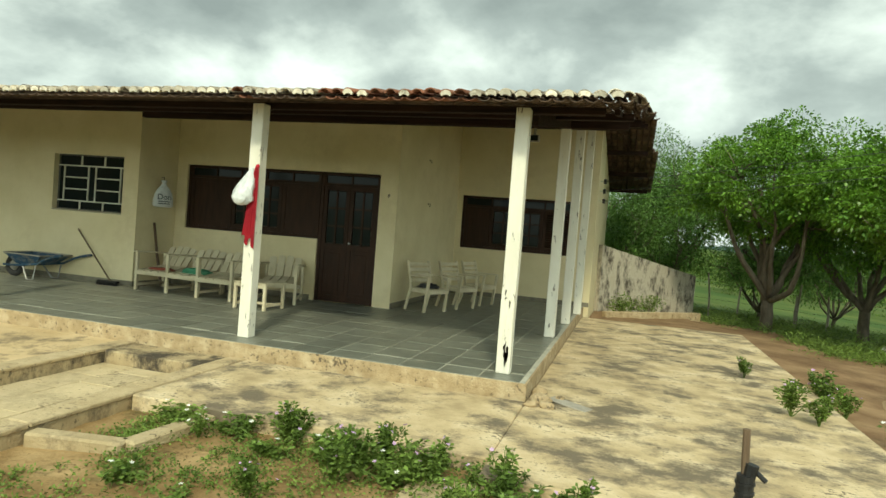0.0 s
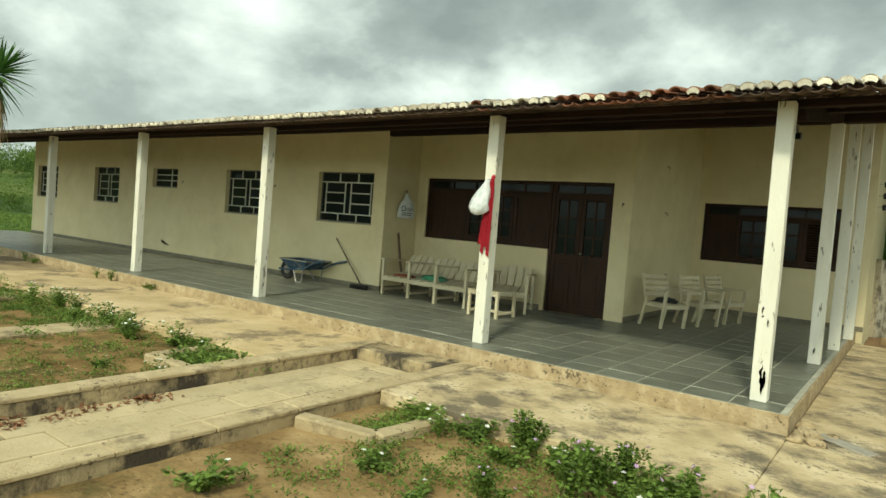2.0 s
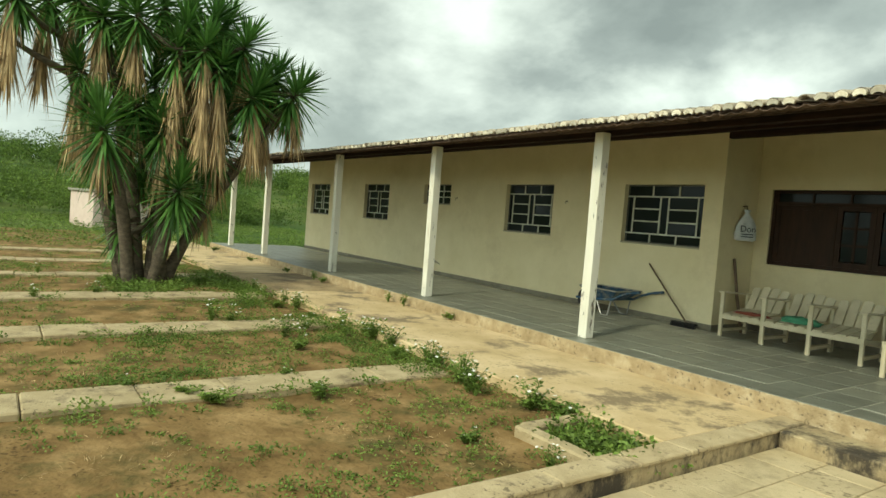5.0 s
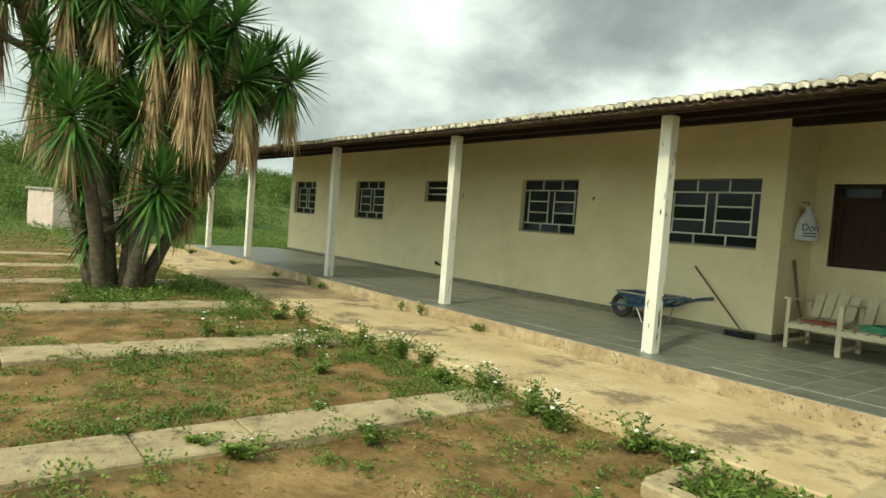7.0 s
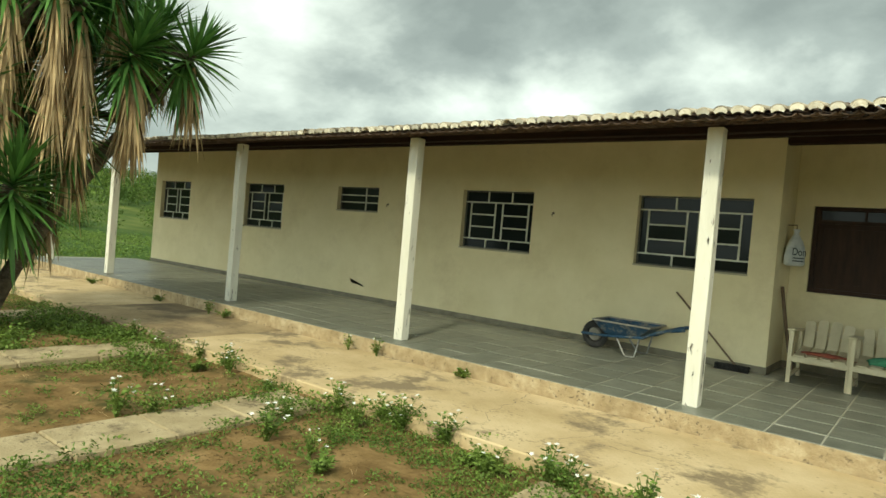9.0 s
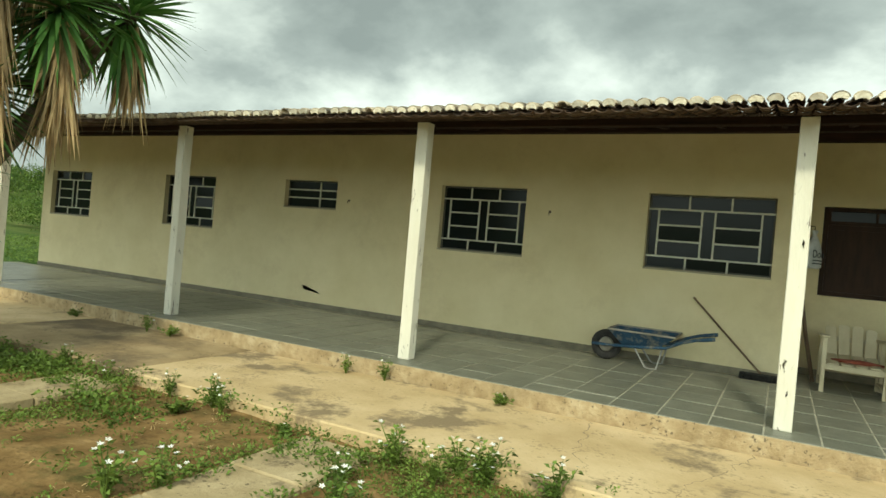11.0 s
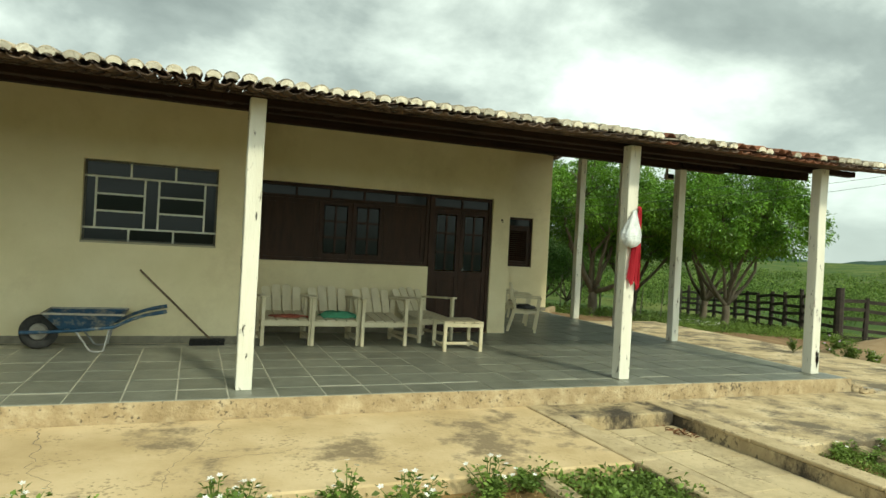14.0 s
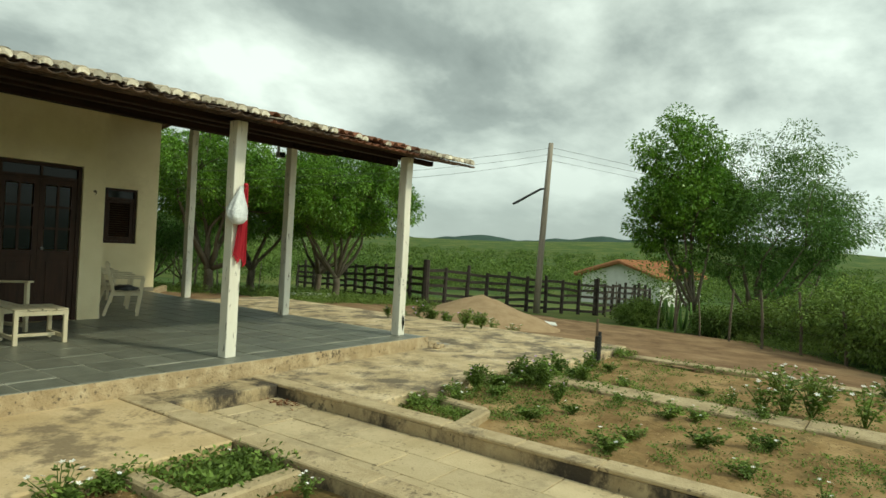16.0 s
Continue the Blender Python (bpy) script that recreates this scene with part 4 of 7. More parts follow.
def porch_door():
    t = thing("door_1", "closed double door of dark-stained wood with small panes", "door", kind="structure")
    x0, x1, z0, z1 = -3.855, -2.825, FLOOR + 0.002, 2.292
    y = W2Y + 0.045
    frame_of(t, x0, x1, z0, z1, y, sill=False)
    transom(t, x0 + 0.052, x1 - 0.052, 2.11, z1 - 0.046, y, 2)
    m = (x0 + x1) / 2
    for a, b2 in ((x0 + 0.053, m - 0.002), (m + 0.002, x1 - 0.053)):
        ob = leaf(t, "door_leaf", a, b2, z0 + 0.006, 2.078, y + 0.002, "door")
        if a > m - 0.01:
            bm = bmesh.new()
            bmesh.ops.create_uvsphere(bm, u_segments=10, v_segments=6, radius=0.022, matrix=Matrix.Translation((a + 0.045, y - 0.03, 1.17)))
            tube(bm, [(a + 0.045, y - 0.03, 1.17), (a + 0.045, y + 0.004, 1.17)], 0.01, 8)
            part("door_knob", bm, STEEL, ob, "bright steel knob")


def east_window():
    t = thing("window_7", "dark-stained wooden window with louvred shutters and panes", "window", kind="structure")
    x0, x1, z0, z1 = -2.402, -0.098, 1.178, 2.265
    y = W3Y + 0.045
    frame_of(t, x0, x1, z0, z1, y)
    transom(t, x0 + 0.05, x1 - 0.05, 2.07, z1 - 0.046, y, 4)
    w = (x1 - x0 - 0.104) / 4
    for k, kind in enumerate(("solid", "lights", "lights", "louvre")):
        a = x0 + 0.052 + k * w
        leaf(t, "shutter", a + 0.002, a + w - 0.002, z0 + 0.052, 2.038, y + 0.002, kind)


porch_window()
porch_door()
east_window()

# ---- small fittings on the walls ----


def wall_hook(m):
    t = thing("wall_hook", "small rusty iron hammock hook in the plaster wall", "hook", m, group="wall hooks")
    bm = bmesh.new()
    bmesh.ops.create_circle(bm, cap_ends=True, segments=10, radius=0.02, matrix=pose(0, -0.002, 0, 90))
    bmesh.ops.solidify(bm, geom=list(bm.faces), thickness=0.004)
    part("plate", bm, BARK, t)
    bm = bmesh.new()
    tube(bm, [(0, 0, 0)] + [(0, -0.02 - 0.022 * math.sin(a), -0.018 + 0.022 * math.cos(a) - 0.004) for a in (0.2, 0.9, 1.6, 2.4, 3.1)], 0.005, 6)
    part("hook", bm, BARK, t)
    return t


for p in ((-9.62, W1Y, 1.98), (-12.95, W1Y, 1.98), (-2.66, W2Y, 1.98)):
    wall_hook(pose(*p))
for p in ((DOORX, 5.0, 1.95), (DOORX, 4.9, 2.72)):
    wall_hook(pose(*p, 0, 0, 90))

# peeled plaster scar on the long wall
bm = bmesh.new()
ring = []
for k in range(22):
    a = 2 * math.pi * k / 22
    r = 0.20 * (0.75 + 0.25 * math.sin(3.1 * a + 1) + 0.12 * random.random())
    ring.append(bm.verts.new((-13.6 + r * math.cos(a), W1Y - 0.007, 0.50 + 0.17 * r * math.sin(a) - 0.22 * r * math.cos(a))))
f = bm.faces.new(ring)
bmesh.ops.solidify(bm, geom=[f], thickness=0.004)
tagged(part("plaster_scar", bm, REVEAL), "small scar of broken plaster in the wall", "damage", kind="structure")

# floodlight under the porch eave
t = thing("floodlight", "small grey floodlight fixed under the porch beam", "lamp", pose(-0.30, W1Y - 0.08, 2.84))
bm = bmesh.new()
box(bm, -0.07, 0.07, -0.06, 0.02, -0.09, 0.0)
bevelled(bm, 0.01)
part("housing", bm, CEMENT, t)
bm = bmesh.new()
box(bm, -0.055, 0.055, -0.066, -0.0605, -0.08, -0.01)
part("lens", bm, GLASS, t)
bm = bmesh.new()
box(bm, -0.015, 0.015, 0.0205, 0.05, -0.02, 0.10)
part("bracket", bm, CEMENT, t)

# insulators on the side wall
for k, z in enumerate((2.35, 2.55, 2.75)):
    t = thing("wire_insulator", "black wire insulator on an iron bracket on the wall", "insulator", pose(CORNER, W3Y + 0.5, z), group="insulators")
    bm = bmesh.new()
    tube(bm, [(0, 0, 0), (0.10, 0, 0)], 0.008, 6)
    part("bracket", bm, IRON, t)
    bm = bmesh.new()
    tube(bm, [(0.10, 0, -0.05), (0.10, 0, -0.03), (0.10, 0, -0.01), (0.10, 0, 0.01), (0.10, 0, 0.035), (0.10, 0, 0.05)], [0.02, 0.035, 0.022, 0.035, 0.03, 0.012], 10)
    part("spool", bm, BLACKPLASTIC, t)

# ---- chairs ----


def slat_part(name, parent, m, w, h, th, material=None, round_top=False):
    bm = bmesh.new()
    if round_top:
        pts = [(-w / 2, 0), (w / 2, 0), (w / 2, h - 0.02), (w / 4, h), (-w / 4, h), (-w / 2, h - 0.02)]
        f0 = [bm.verts.new((x, 0, z)) for x, z in pts]
        f1 = [bm.verts.new((x, th, z)) for x, z in pts]
        bm.faces.new(f0); bm.faces.new(f1[::-1])
        for i in range(6):
            bm.faces.new((f0[i], f1[i], f1[(i + 1) % 6], f0[(i + 1) % 6]))
    else:
        box(bm, -w / 2, w / 2, 0, th, 0, h)
        bevelled(bm, 0.003)
    bm.transform(m)
    return part(name, bm, material or PAINT_CHAIR, parent)


def armchair(m, label):
    """A low slatted armchair: sloping fan back of four boards, flat arms, sled feet."""
    t = thing("slatted_armchair", label, "chair", m, group="slatted armchairs")
    W = 0.285
    for s in (-1, 1):
        x = s * W
        bm = bmesh.new(); box(bm, x - 0.022, x + 0.022, -0.02, 0.025, 0, 0.60); bevelled(bm, 0.004)
        part("front_leg", bm, PAINT_CHAIR, t)
        bm = bmesh.new(); box(bm, x - 0.02, x + 0.02, 0.60, 0.645, 0, 0.56); bevelled(bm, 0.004)
        part("rear_leg", bm, PAINT_CHAIR, t)
        bm = bmesh.new(); box(bm, x - 0.018, x + 0.018, 0.026, 0.598, 0.06, 0.10); bevelled(bm, 0.004)
        part("foot_rail", bm, PAINT_CHAIR, t)
        bm = bmesh.new(); box(bm, x - 0.042, x + 0.042, -0.05, 0.68, -0.012, 0.012, m=pose(0, 0, 0.598, -3)); bevelled(bm, 0.006)
        part("armrest", bm, PAINT_CHAIR, t)
        bm = bmesh.new(); beam_between(bm, (x * 0.9, 0.026, 0.275), (x * 0.9, 0.60, 0.215), 0.025, 0.055)
        part("side_rail", bm, PAINT_CHAIR, t)
    bm = bmesh.new(); box(bm, -W - 0.02, W + 0.02, -0.026, -0.0205, 0.245, 0.303); bevelled(bm, 0.002)
    part("front_rail", bm, PAINT_CHAIR, t)
    for k in range(4):
        x = -0.195 + 0.13 * k
        slat_part("seat_slat", t, pose(x, -0.02, 0.322, -84, 0, 0) @ pose(0, 0, 0), 0.105, 0.56, 0.018)
    for k in range(4):
        f = k - 1.5
        hgt = 0.545 - 0.03 * abs(f)
        slat_part("back_slat", t, pose(f * 0.118, 0.42, 0.262, -35, f * 2.4, 0), 0.105, hgt, 0.016, round_top=True)
    bm = bmesh.new(); beam_between(bm, (-W, 0.655, 0.535), (W, 0.655, 0.535), 0.03, 0.05)
    part("back_rail", bm, PAINT_CHAIR, t)
    return t


A = FLOOR
ac = armchair(pose(-6.06, 2.27, A), "cream slatted wooden armchair in a row under the window")
copy_thing(ac, pose(-5.465, 2.24, A, 0, 0, 0))
copy_thing(ac, pose(-4.855, 2.17, A, 0, 0, 2))
copy_thing(ac, pose(-4.02, 2.52, A, 0, 0, 20))


def footstool(m):
    t = thing("slatted_footstool", "cream slatted wooden footstool before an armchair", "footstool", m)
    for x in (-0.24, 0.24):
        for y in (0.0, 0.44):
            bm = bmesh.new(); box(bm, x - 0.022, x + 0.022, y - 0.02, y + 0.02, 0, 0.36); bevelled(bm, 0.004)
            part("leg", bm, PAINT_CHAIR, t)
        bm = bmesh.new(); box(bm, x - 0.015, x + 0.015, 0.021, 0.419, 0.05, 0.09); bevelled(bm, 0.003)
        part("stretcher", bm, PAINT_CHAIR, t)
    bm = bmesh.new(); box(bm, -0.217, 0.217, 0.20, 0.235, 0.055, 0.09); bevelled(bm, 0.003)
    part("stretcher", bm, PAINT_CHAIR, t)
    bm = bmesh.new(); box(bm, -0.262, 0.262, -0.026, -0.0205, 0.31, 0.358); bevelled(bm, 0.002)
    part("front_rail", bm, PAINT_CHAIR, t)
    for k in range(4):
        bm = bmesh.new()
        x = -0.203 + 0.135 * k
        box(bm, x - 0.06, x + 0.06, -0.03, 0.47, 0.362, 0.380); bevelled(bm, 0.004)
        part("seat_slat", bm, PAINT_CHAIR, t)
    return t


footstool(pose(-3.95, 1.73, A, 0, 0, -3))


def garden_chair(m, label):
    """An upright white garden chair with a ladder back and straight arms."""
    t = thing("garden_chair", label, "chair", m, group="garden chairs")
    W = 0.235
    for s in (-1, 1):
        x = s * W
        bm = bmesh.new(); beam_between(bm, (x, 0.06, 0.0), (x, -0.01, 0.62), 0.035, 0.045)
        part("front_leg", bm, PAINT_CHAIR, t)
        bm = bmesh.new(); beam_between(bm, (x, 0.52, 0.0), (x, 0.40, 0.42), 0.032, 0.042)
        part("rear_leg", bm, PAINT_CHAIR, t)
        bm = bmesh.new(); beam_between(bm, (x, 0.40, 0.42), (x, 0.52, 0.88), 0.030, 0.040)
        part("back_post", bm, PAINT_CHAIR, t)
        bm = bmesh.new(); box(bm, x - 0.032, x + 0.032, -0.04, 0.46, 0.622, 0.645); bevelled(bm, 0.005)
        part("armrest", bm, PAINT_CHAIR, t)
        bm = bmesh.new(); beam_between(bm, (x * 0.92, 0.02, 0.37), (x * 0.92, 0.42, 0.36), 0.022, 0.05)
        part("side_rail", bm, PAINT_CHAIR, t)
    for k in range(5):
        bm = bmesh.new()
        y = 0.02 + 0.088 * k
        box(bm, -W - 0.01, W + 0.01, y, y + 0.07, 0.398, 0.414); bevelled(bm, 0.003)
        part("seat_slat", bm, PAINT_CHAIR, t)
    for k in range(4):
        z = 0.54 + 0.095 * k
        y = 0.40 + (z - 0.42) * 0.26 - 0.024
        bm = bmesh.new()
        box(bm, -W - 0.012, W + 0.012, -0.008, 0.008, -0.03, 0.03, m=pose(0, y, z, -14)); bevelled(bm, 0.003)
        part("back_slat", bm, PAINT_CHAIR, t)
    bm = bmesh.new(); box(bm, -W, W, 0.0, 0.02, 0.33, 0.395); bevelled(bm, 0.003)
    part("front_rail", bm, PAINT_CHAIR, t)
    return t


gc = garden_chair(pose(-1.80, 3.60, A, 0, 0, 62), "white slatted garden chair with a dark cloth on it")
g2 = copy_thing(gc, pose(-1.52, 4.45, A, 0, 0, 66))
g3 = copy_thing(gc, pose(-1.35, 5.35, A, 0, 0, 72))
for g in (gc, g2, g3):
    g.scale = (0.95, 0.95, 0.88)
for g in (g2, g3):
    g["label"] = "white slatted garden chair by the porch wall"


def crumpled(name, m, rx, ry, rz, material, label, category, seed):
    bm = bmesh.new()
    bmesh.ops.create_icosphere(bm, subdivisions=3, radius=1.0)
    for v in bm.verts:
        n = 1 + 0.5 * noise.noise(v.co * 2.2 + Vector((seed, 0, 0))) + 0.38 * abs(noise.noise(v.co * 5 + Vector((0, seed, 0))))
        v.co = Vector((v.co.x * rx * n, v.co.y * ry * n, max(0.0, v.co.z * rz * n + rz * 0.35)))
    ob = part(name, bm, material, smooth=True)
    ob.matrix_basis = m
    return tagged(ob, label, category)


crumpled("folded_cloth", pose(-2.0, 3.71, A + 0.367), 0.15, 0.13, 0.05, BLACKPLASTIC, "dark crumpled cloth lying on a garden chair", "cloth", 3)
crumpled("folded_cloth", pose(-6.03, 2.46, A + 0.318, -6), 0.24, 0.13, 0.03, RUSTCLOTH, "rust-red cloth laid on an armchair seat", "cloth", 5)
crumpled("folded_cloth", pose(-5.40, 2.48, A + 0.315, -6), 0.21, 0.15, 0.07, GREENCLOTH, "green crumpled cloth on an armchair seat", "cloth", 7)

# ---- wheelbarrow ----


def wheelbarrow(m):
    t = thing("wheelbarrow", "old blue wheelbarrow with a cement-crusted tray", "wheelbarrow", m)
    # wheel at the origin's side, axle along y
    bm = bmesh.new()
    R, r = 0.135, 0.048
    rings = []
    for i in range(24):
        a = 2 * math.pi * i / 24
        rings.append([bm.verts.new(((R + r * math.cos(b)) * math.cos(a), 0.85 * r * math.sin(b), R + r + (R + r * math.cos(b)) * math.sin(a))) for b in (2 * math.pi * k / 10 for k in range(10))])
    for i in range(24):
        for k in range(10):
            bm.faces.new((rings[i][k], rings[(i + 1) % 24][k], rings[(i + 1) % 24][(k + 1) % 10], rings[i][(k + 1) % 10]))
    wheel = part("wheel", bm, RUBBER, t, "dusty black rubber tyre", smooth=True)
    bm = bmesh.new()
    bmesh.ops.create_cone(bm, cap_ends=True, segments=20, radius1=0.092, radius2=0.075, depth=0.03, matrix=pose(0, -0.02, R + r, 90))
    bmesh.ops.create_cone(bm, cap_ends=True, segments=20, radius1=0.075, radius2=0.092, depth=0.03, matrix=pose(0, 0.02, R + r, 90))
    bmesh.ops.create_cone(bm, cap_ends=True, segments=10, radius1=0.022, radius2=0.022, depth=0.16, matrix=pose(0, 0, R + r, 90))
    part("rim", bm, CEMENT, wheel, "grey dusty steel rim")
    # tray
    bm = bmesh.new()
    lo = [(0.20, -0.16), (0.62, -0.19), (0.62, 0.19), (0.20, 0.16)]
    hi = [(0.06, -0.27), (0.82, -0.31), (0.82, 0.31), (0.06, 0.27)]
    zl, zh0, zh1 = 0.235, 0.40, 0.395
    outer = [[bm.verts.new((x, y, zl)) for x, y in lo], [bm.verts.new((x, y, zh0 if x < 0.4 else zh1)) for x, y in hi]]
    inner = [[bm.verts.new((x + (0.012 if x < 0.4 else -0.012), y * 0.94, zl + 0.012)) for x, y in lo], [bm.verts.new((x + (0.014 if x < 0.4 else -0.014), y * 0.955, zh0 if x < 0.4 else zh1)) for x, y in hi]]
    bm.faces.new(outer[0][::-1]); bm.faces.new(inner[0])
    for i in range(4):
        j = (i + 1) % 4
        bm.faces.new((outer[0][i], outer[0][j], outer[1][j], outer[1][i]))
        bm.faces.new((inner[0][j], inner[0][i], inner[1][i], inner[1][j]))
        bm.faces.new((outer[1][i], outer[1][j], inner[1][j], inner[1][i]))
    tray = part("tray", bm, BLUE, t, "worn blue steel tray")
    bm = bmesh.new()
    rim = [(x, y, (zh0 if x < 0.4 else zh1) + 0.004) for x, y in hi]
    tube(bm, rim + rim[:1], 0.013, 6)
    part("rolled_edge", bm, CEMENT, tray, "cement-grey rolled edge")
    bm = bmesh.new()
    box(bm, 0.215, 0.605, -0.16, 0.16, 0.259, 0.30)
    for v in bm.verts:
        v.co.z += 0.02 * noise.noise(v.co * 7)
    part("cement_crust", bm, CEMENT, tray)
    for s in (-1, 1):
        bm = bmesh.new()
        tube(bm, [(-0.16, s * 0.07, 0.185), (0.05, s * 0.10, 0.19), (0.40, s * 0.20, 0.225), (0.72, s * 0.25, 0.265), (0.88, s * 0.27, 0.35), (1.02, s * 0.28, 0.40), (1.22, s * 0.29, 0.44)], 0.018, 8)
        bar_ob = part("handle_bar", bm, BLUE, t, "blue tubular handle")
        bm = bmesh.new()
        tube(bm, [(1.06, s * 0.282, 0.408), (1.225, s * 0.29, 0.441)], 0.022, 8)
        part("grip", bm, BLUE, bar_ob)
        bm = bmesh.new()
        tube(bm, [(0.36, s * 0.19, 0.215), (0.50, s * 0.235, 0.015), (0.55, s * 0.24, 0.004), (0.63, s * 0.24, 0.012), (0.68, s * 0.24, 0.25)], 0.011, 6)
        part("leg", bm, STEEL, t)
    return t


wheelbarrow(pose(-8.63, 2.12, A, 0, 0, 1.5))


def broom(m):
    t = thing("push_broom", "push broom with a worn wooden handle against the wall", "broom", m)
    bm = bmesh.new(); tube(bm, [(-0.17, 0.02, 0.07), (-0.96, 0.11, 0.85)], 0.012, 8)
    part("handle", bm, HANDLE_WOOD, t)
    bm = bmesh.new(); box(bm, -0.39, 0.0, -0.035, 0.045, 0.045, 0.072); bevelled(bm, 0.006)
    part("head", bm, BRISTLE, t)
    bm = bmesh.new()
    for i in range(26):
        for j in range(3):
            x, y = -0.38 + 0.0145 * i, -0.028 + 0.03 * j
            dx, dy = random.uniform(-0.008, 0.008), random.uniform(-0.014, 0.014)
            bmesh.ops.create_cone(bm, cap_ends=False, segments=4, radius1=0.010, radius2=0.006, depth=0.05, matrix=pose(x + dx, y + dy, 0.025))
    part("bristles", bm, BRISTLE, t)
    return t


broom(pose(-6.76, 2.34, A))
bm = bmesh.new()
tube(bm, [(0.22, 0.0, 0.0), (0.11, -0.01, 0.53), (0.025, -0.02, 1.05)], [0.022, 0.022, 0.02], 8)
ob = part("wooden_stick", bm, HANDLE_WOOD)
ob.matrix_basis = pose(STEP, 2.90, A)
tagged(ob, "thick dark wooden stick leaning in the wall corner", "stick")

# ---- hanging sack, bag and cloth ----


def sack():
    t = thing("printed_sack", "white plastic sack with dark print hung on the wall", "sack", pose(STEP + 0.062, 2.98, 1.515, 0, 0, -32))
    bm = bmesh.new()
    rows = [(0.0, 0.12, 0.035), (0.02, 0.165, 0.05), (0.12, 0.165, 0.055), (0.22, 0.145, 0.05), (0.30, 0.10, 0.045), (0.36, 0.055, 0.035), (0.40, 0.03, 0.022), (0.45, 0.055, 0.03)]
    rings = []
    for z, w, d in rows:
        ring = []
        for k in range(16):
            a = 2 * math.pi * k / 16
            n = 1 + 0.12 * noise.noise(Vector((math.cos(a) * 2, math.sin(a) * 2, z * 9)))
            ring.append(bm.verts.new((0.058 + d * math.sin(a) * n, w * math.cos(a) * n, z)))
        rings.append(ring)
    for a, b in zip(rings, rings[1:]):
        for k in range(16):
            bm.faces.new((a[k], a[(k + 1) % 16], b[(k + 1) % 16], b[k]))
    bm.faces.new(rings[0][::-1]); bm.faces.new(rings[-1])
    part("bag_body", bm, BAG, t, smooth=True)
    cu = bpy.data.curves.new("lettering", "FONT")
    cu.body, cu.size, cu.extrude, cu.align_x = "Don", 0.13, 0.001, "CENTER"
    tmp = new("lettering_tmp", cu)
    me = bpy.data.meshes.new_from_object(tmp.evaluated_get(bpy.context.evaluated_depsgraph_get()))
    bpy.data.objects.remove(tmp)
    me.materials.clear(); me.materials.append(INK)
    ob = new("lettering", me)
    ob.parent = t
    ob.matrix_basis = pose(0.122, 0.0, 0.13, 90, 0, 90)
    for k in range(2):
        bm = bmesh.new(); box(bm, 0.112, 0.116, -0.09, 0.09, 0.055 + 0.035 * k, 0.068 + 0.035 * k)
        part("printed_bar", bm, INK, t)
    bm = bmesh.new(); tube(bm, [(-0.075, 0, 0.50), (0.055, 0, 0.50), (0.058, 0, 0.44)], 0.006, 6)
    part("nail", bm, BARK, t)


sack()


def bag_on_post():
    t = thing("carrier_bag", "knotted white plastic carrier bag hung on a post", "bag", pose(COLUMNS[1] + 0.035, -0.07, 1.60))
    bm = bmesh.new()
    rows = [(0.0, 0.03), (0.02, 0.085), (0.07, 0.125), (0.14, 0.128), (0.21, 0.10), (0.28, 0.07), (0.34, 0.042), (0.40, 0.02)]
    rings = []
    for i, (z, r) in enumerate(rows):
        ring = []
        for k in range(20):
            a = 2 * math.pi * k / 20
            n = 0.86 + 0.30 * noise.noise(Vector((math.cos(a) * 2.2, math.sin(a) * 2.2, z * 9))) + 0.22 * abs(noise.noise(Vector((math.cos(a) * 5, math.sin(a) * 5, z * 22))))
            lean = -0.085 * (1 - z / 0.40)
            ring.append(bm.verts.new((lean + r * math.cos(a) * n, -0.09 + 0.62 * r * math.sin(a) * n + 0.065 * z / 0.4, z - 0.10 * r * math.cos(a))))
        rings.append(ring)
    for a, b in zip(rings, rings[1:]):
        for k in range(20):
            bm.faces.new((a[k], a[(k + 1) % 20], b[(k + 1) % 20], b[k]))
    bm.faces.new(rings[0][::-1]); bm.faces.new(rings[-1])
    part("bag_body", bm, BAG, t, smooth=True)
    t2 = thing("red_cloth", "red cloth strip tied round a white post", "cloth", pose(COLUMNS[1] + 0.035, -0.07, 1.22))
    bm = bmesh.new()
    cols, rws = 14, 16
    grid = []
    for j in range(rws + 1):
        f = j / rws
        row = []
        for i in range(cols + 1):
            u = i / cols - 0.5
            w = 0.018 + 0.082 * (1 - f) ** 0.7
            x = 0.062 - 0.055 * (1 - f) + u * w * 1.6
            y = -0.022 - 0.020 * math.sin(i * 1.9 + f * 2.0) * (1 - 0.5 * f) - 0.01
            row.append(bm.verts.new((x, y, 0.80 * f + 0.05 * (1 - f) * math.sin(i * 0.9) - 0.06 * u * (1 - f))))
        grid.append(row)
    for j in range(rws):
        for i in range(cols):
            bm.faces.new((grid[j][i], grid[j][i + 1], grid[j + 1][i + 1], grid[j + 1][i]))
    bmesh.ops.solidify(bm, geom=list(bm.faces), thickness=0.004)
    part("hanging_end", bm, RED, t2, smooth=True)
    bm = bmesh.new()
    bmesh.ops.create_icosphere(bm, subdivisions=2, radius=0.022, matrix=Matrix.Translation((0.060, -0.022, 0.80)))
    part("knot", bm, RED, t2, smooth=True)


bag_on_post()
# ---- foliage helpers ----
rng = np.random.default_rng(7)


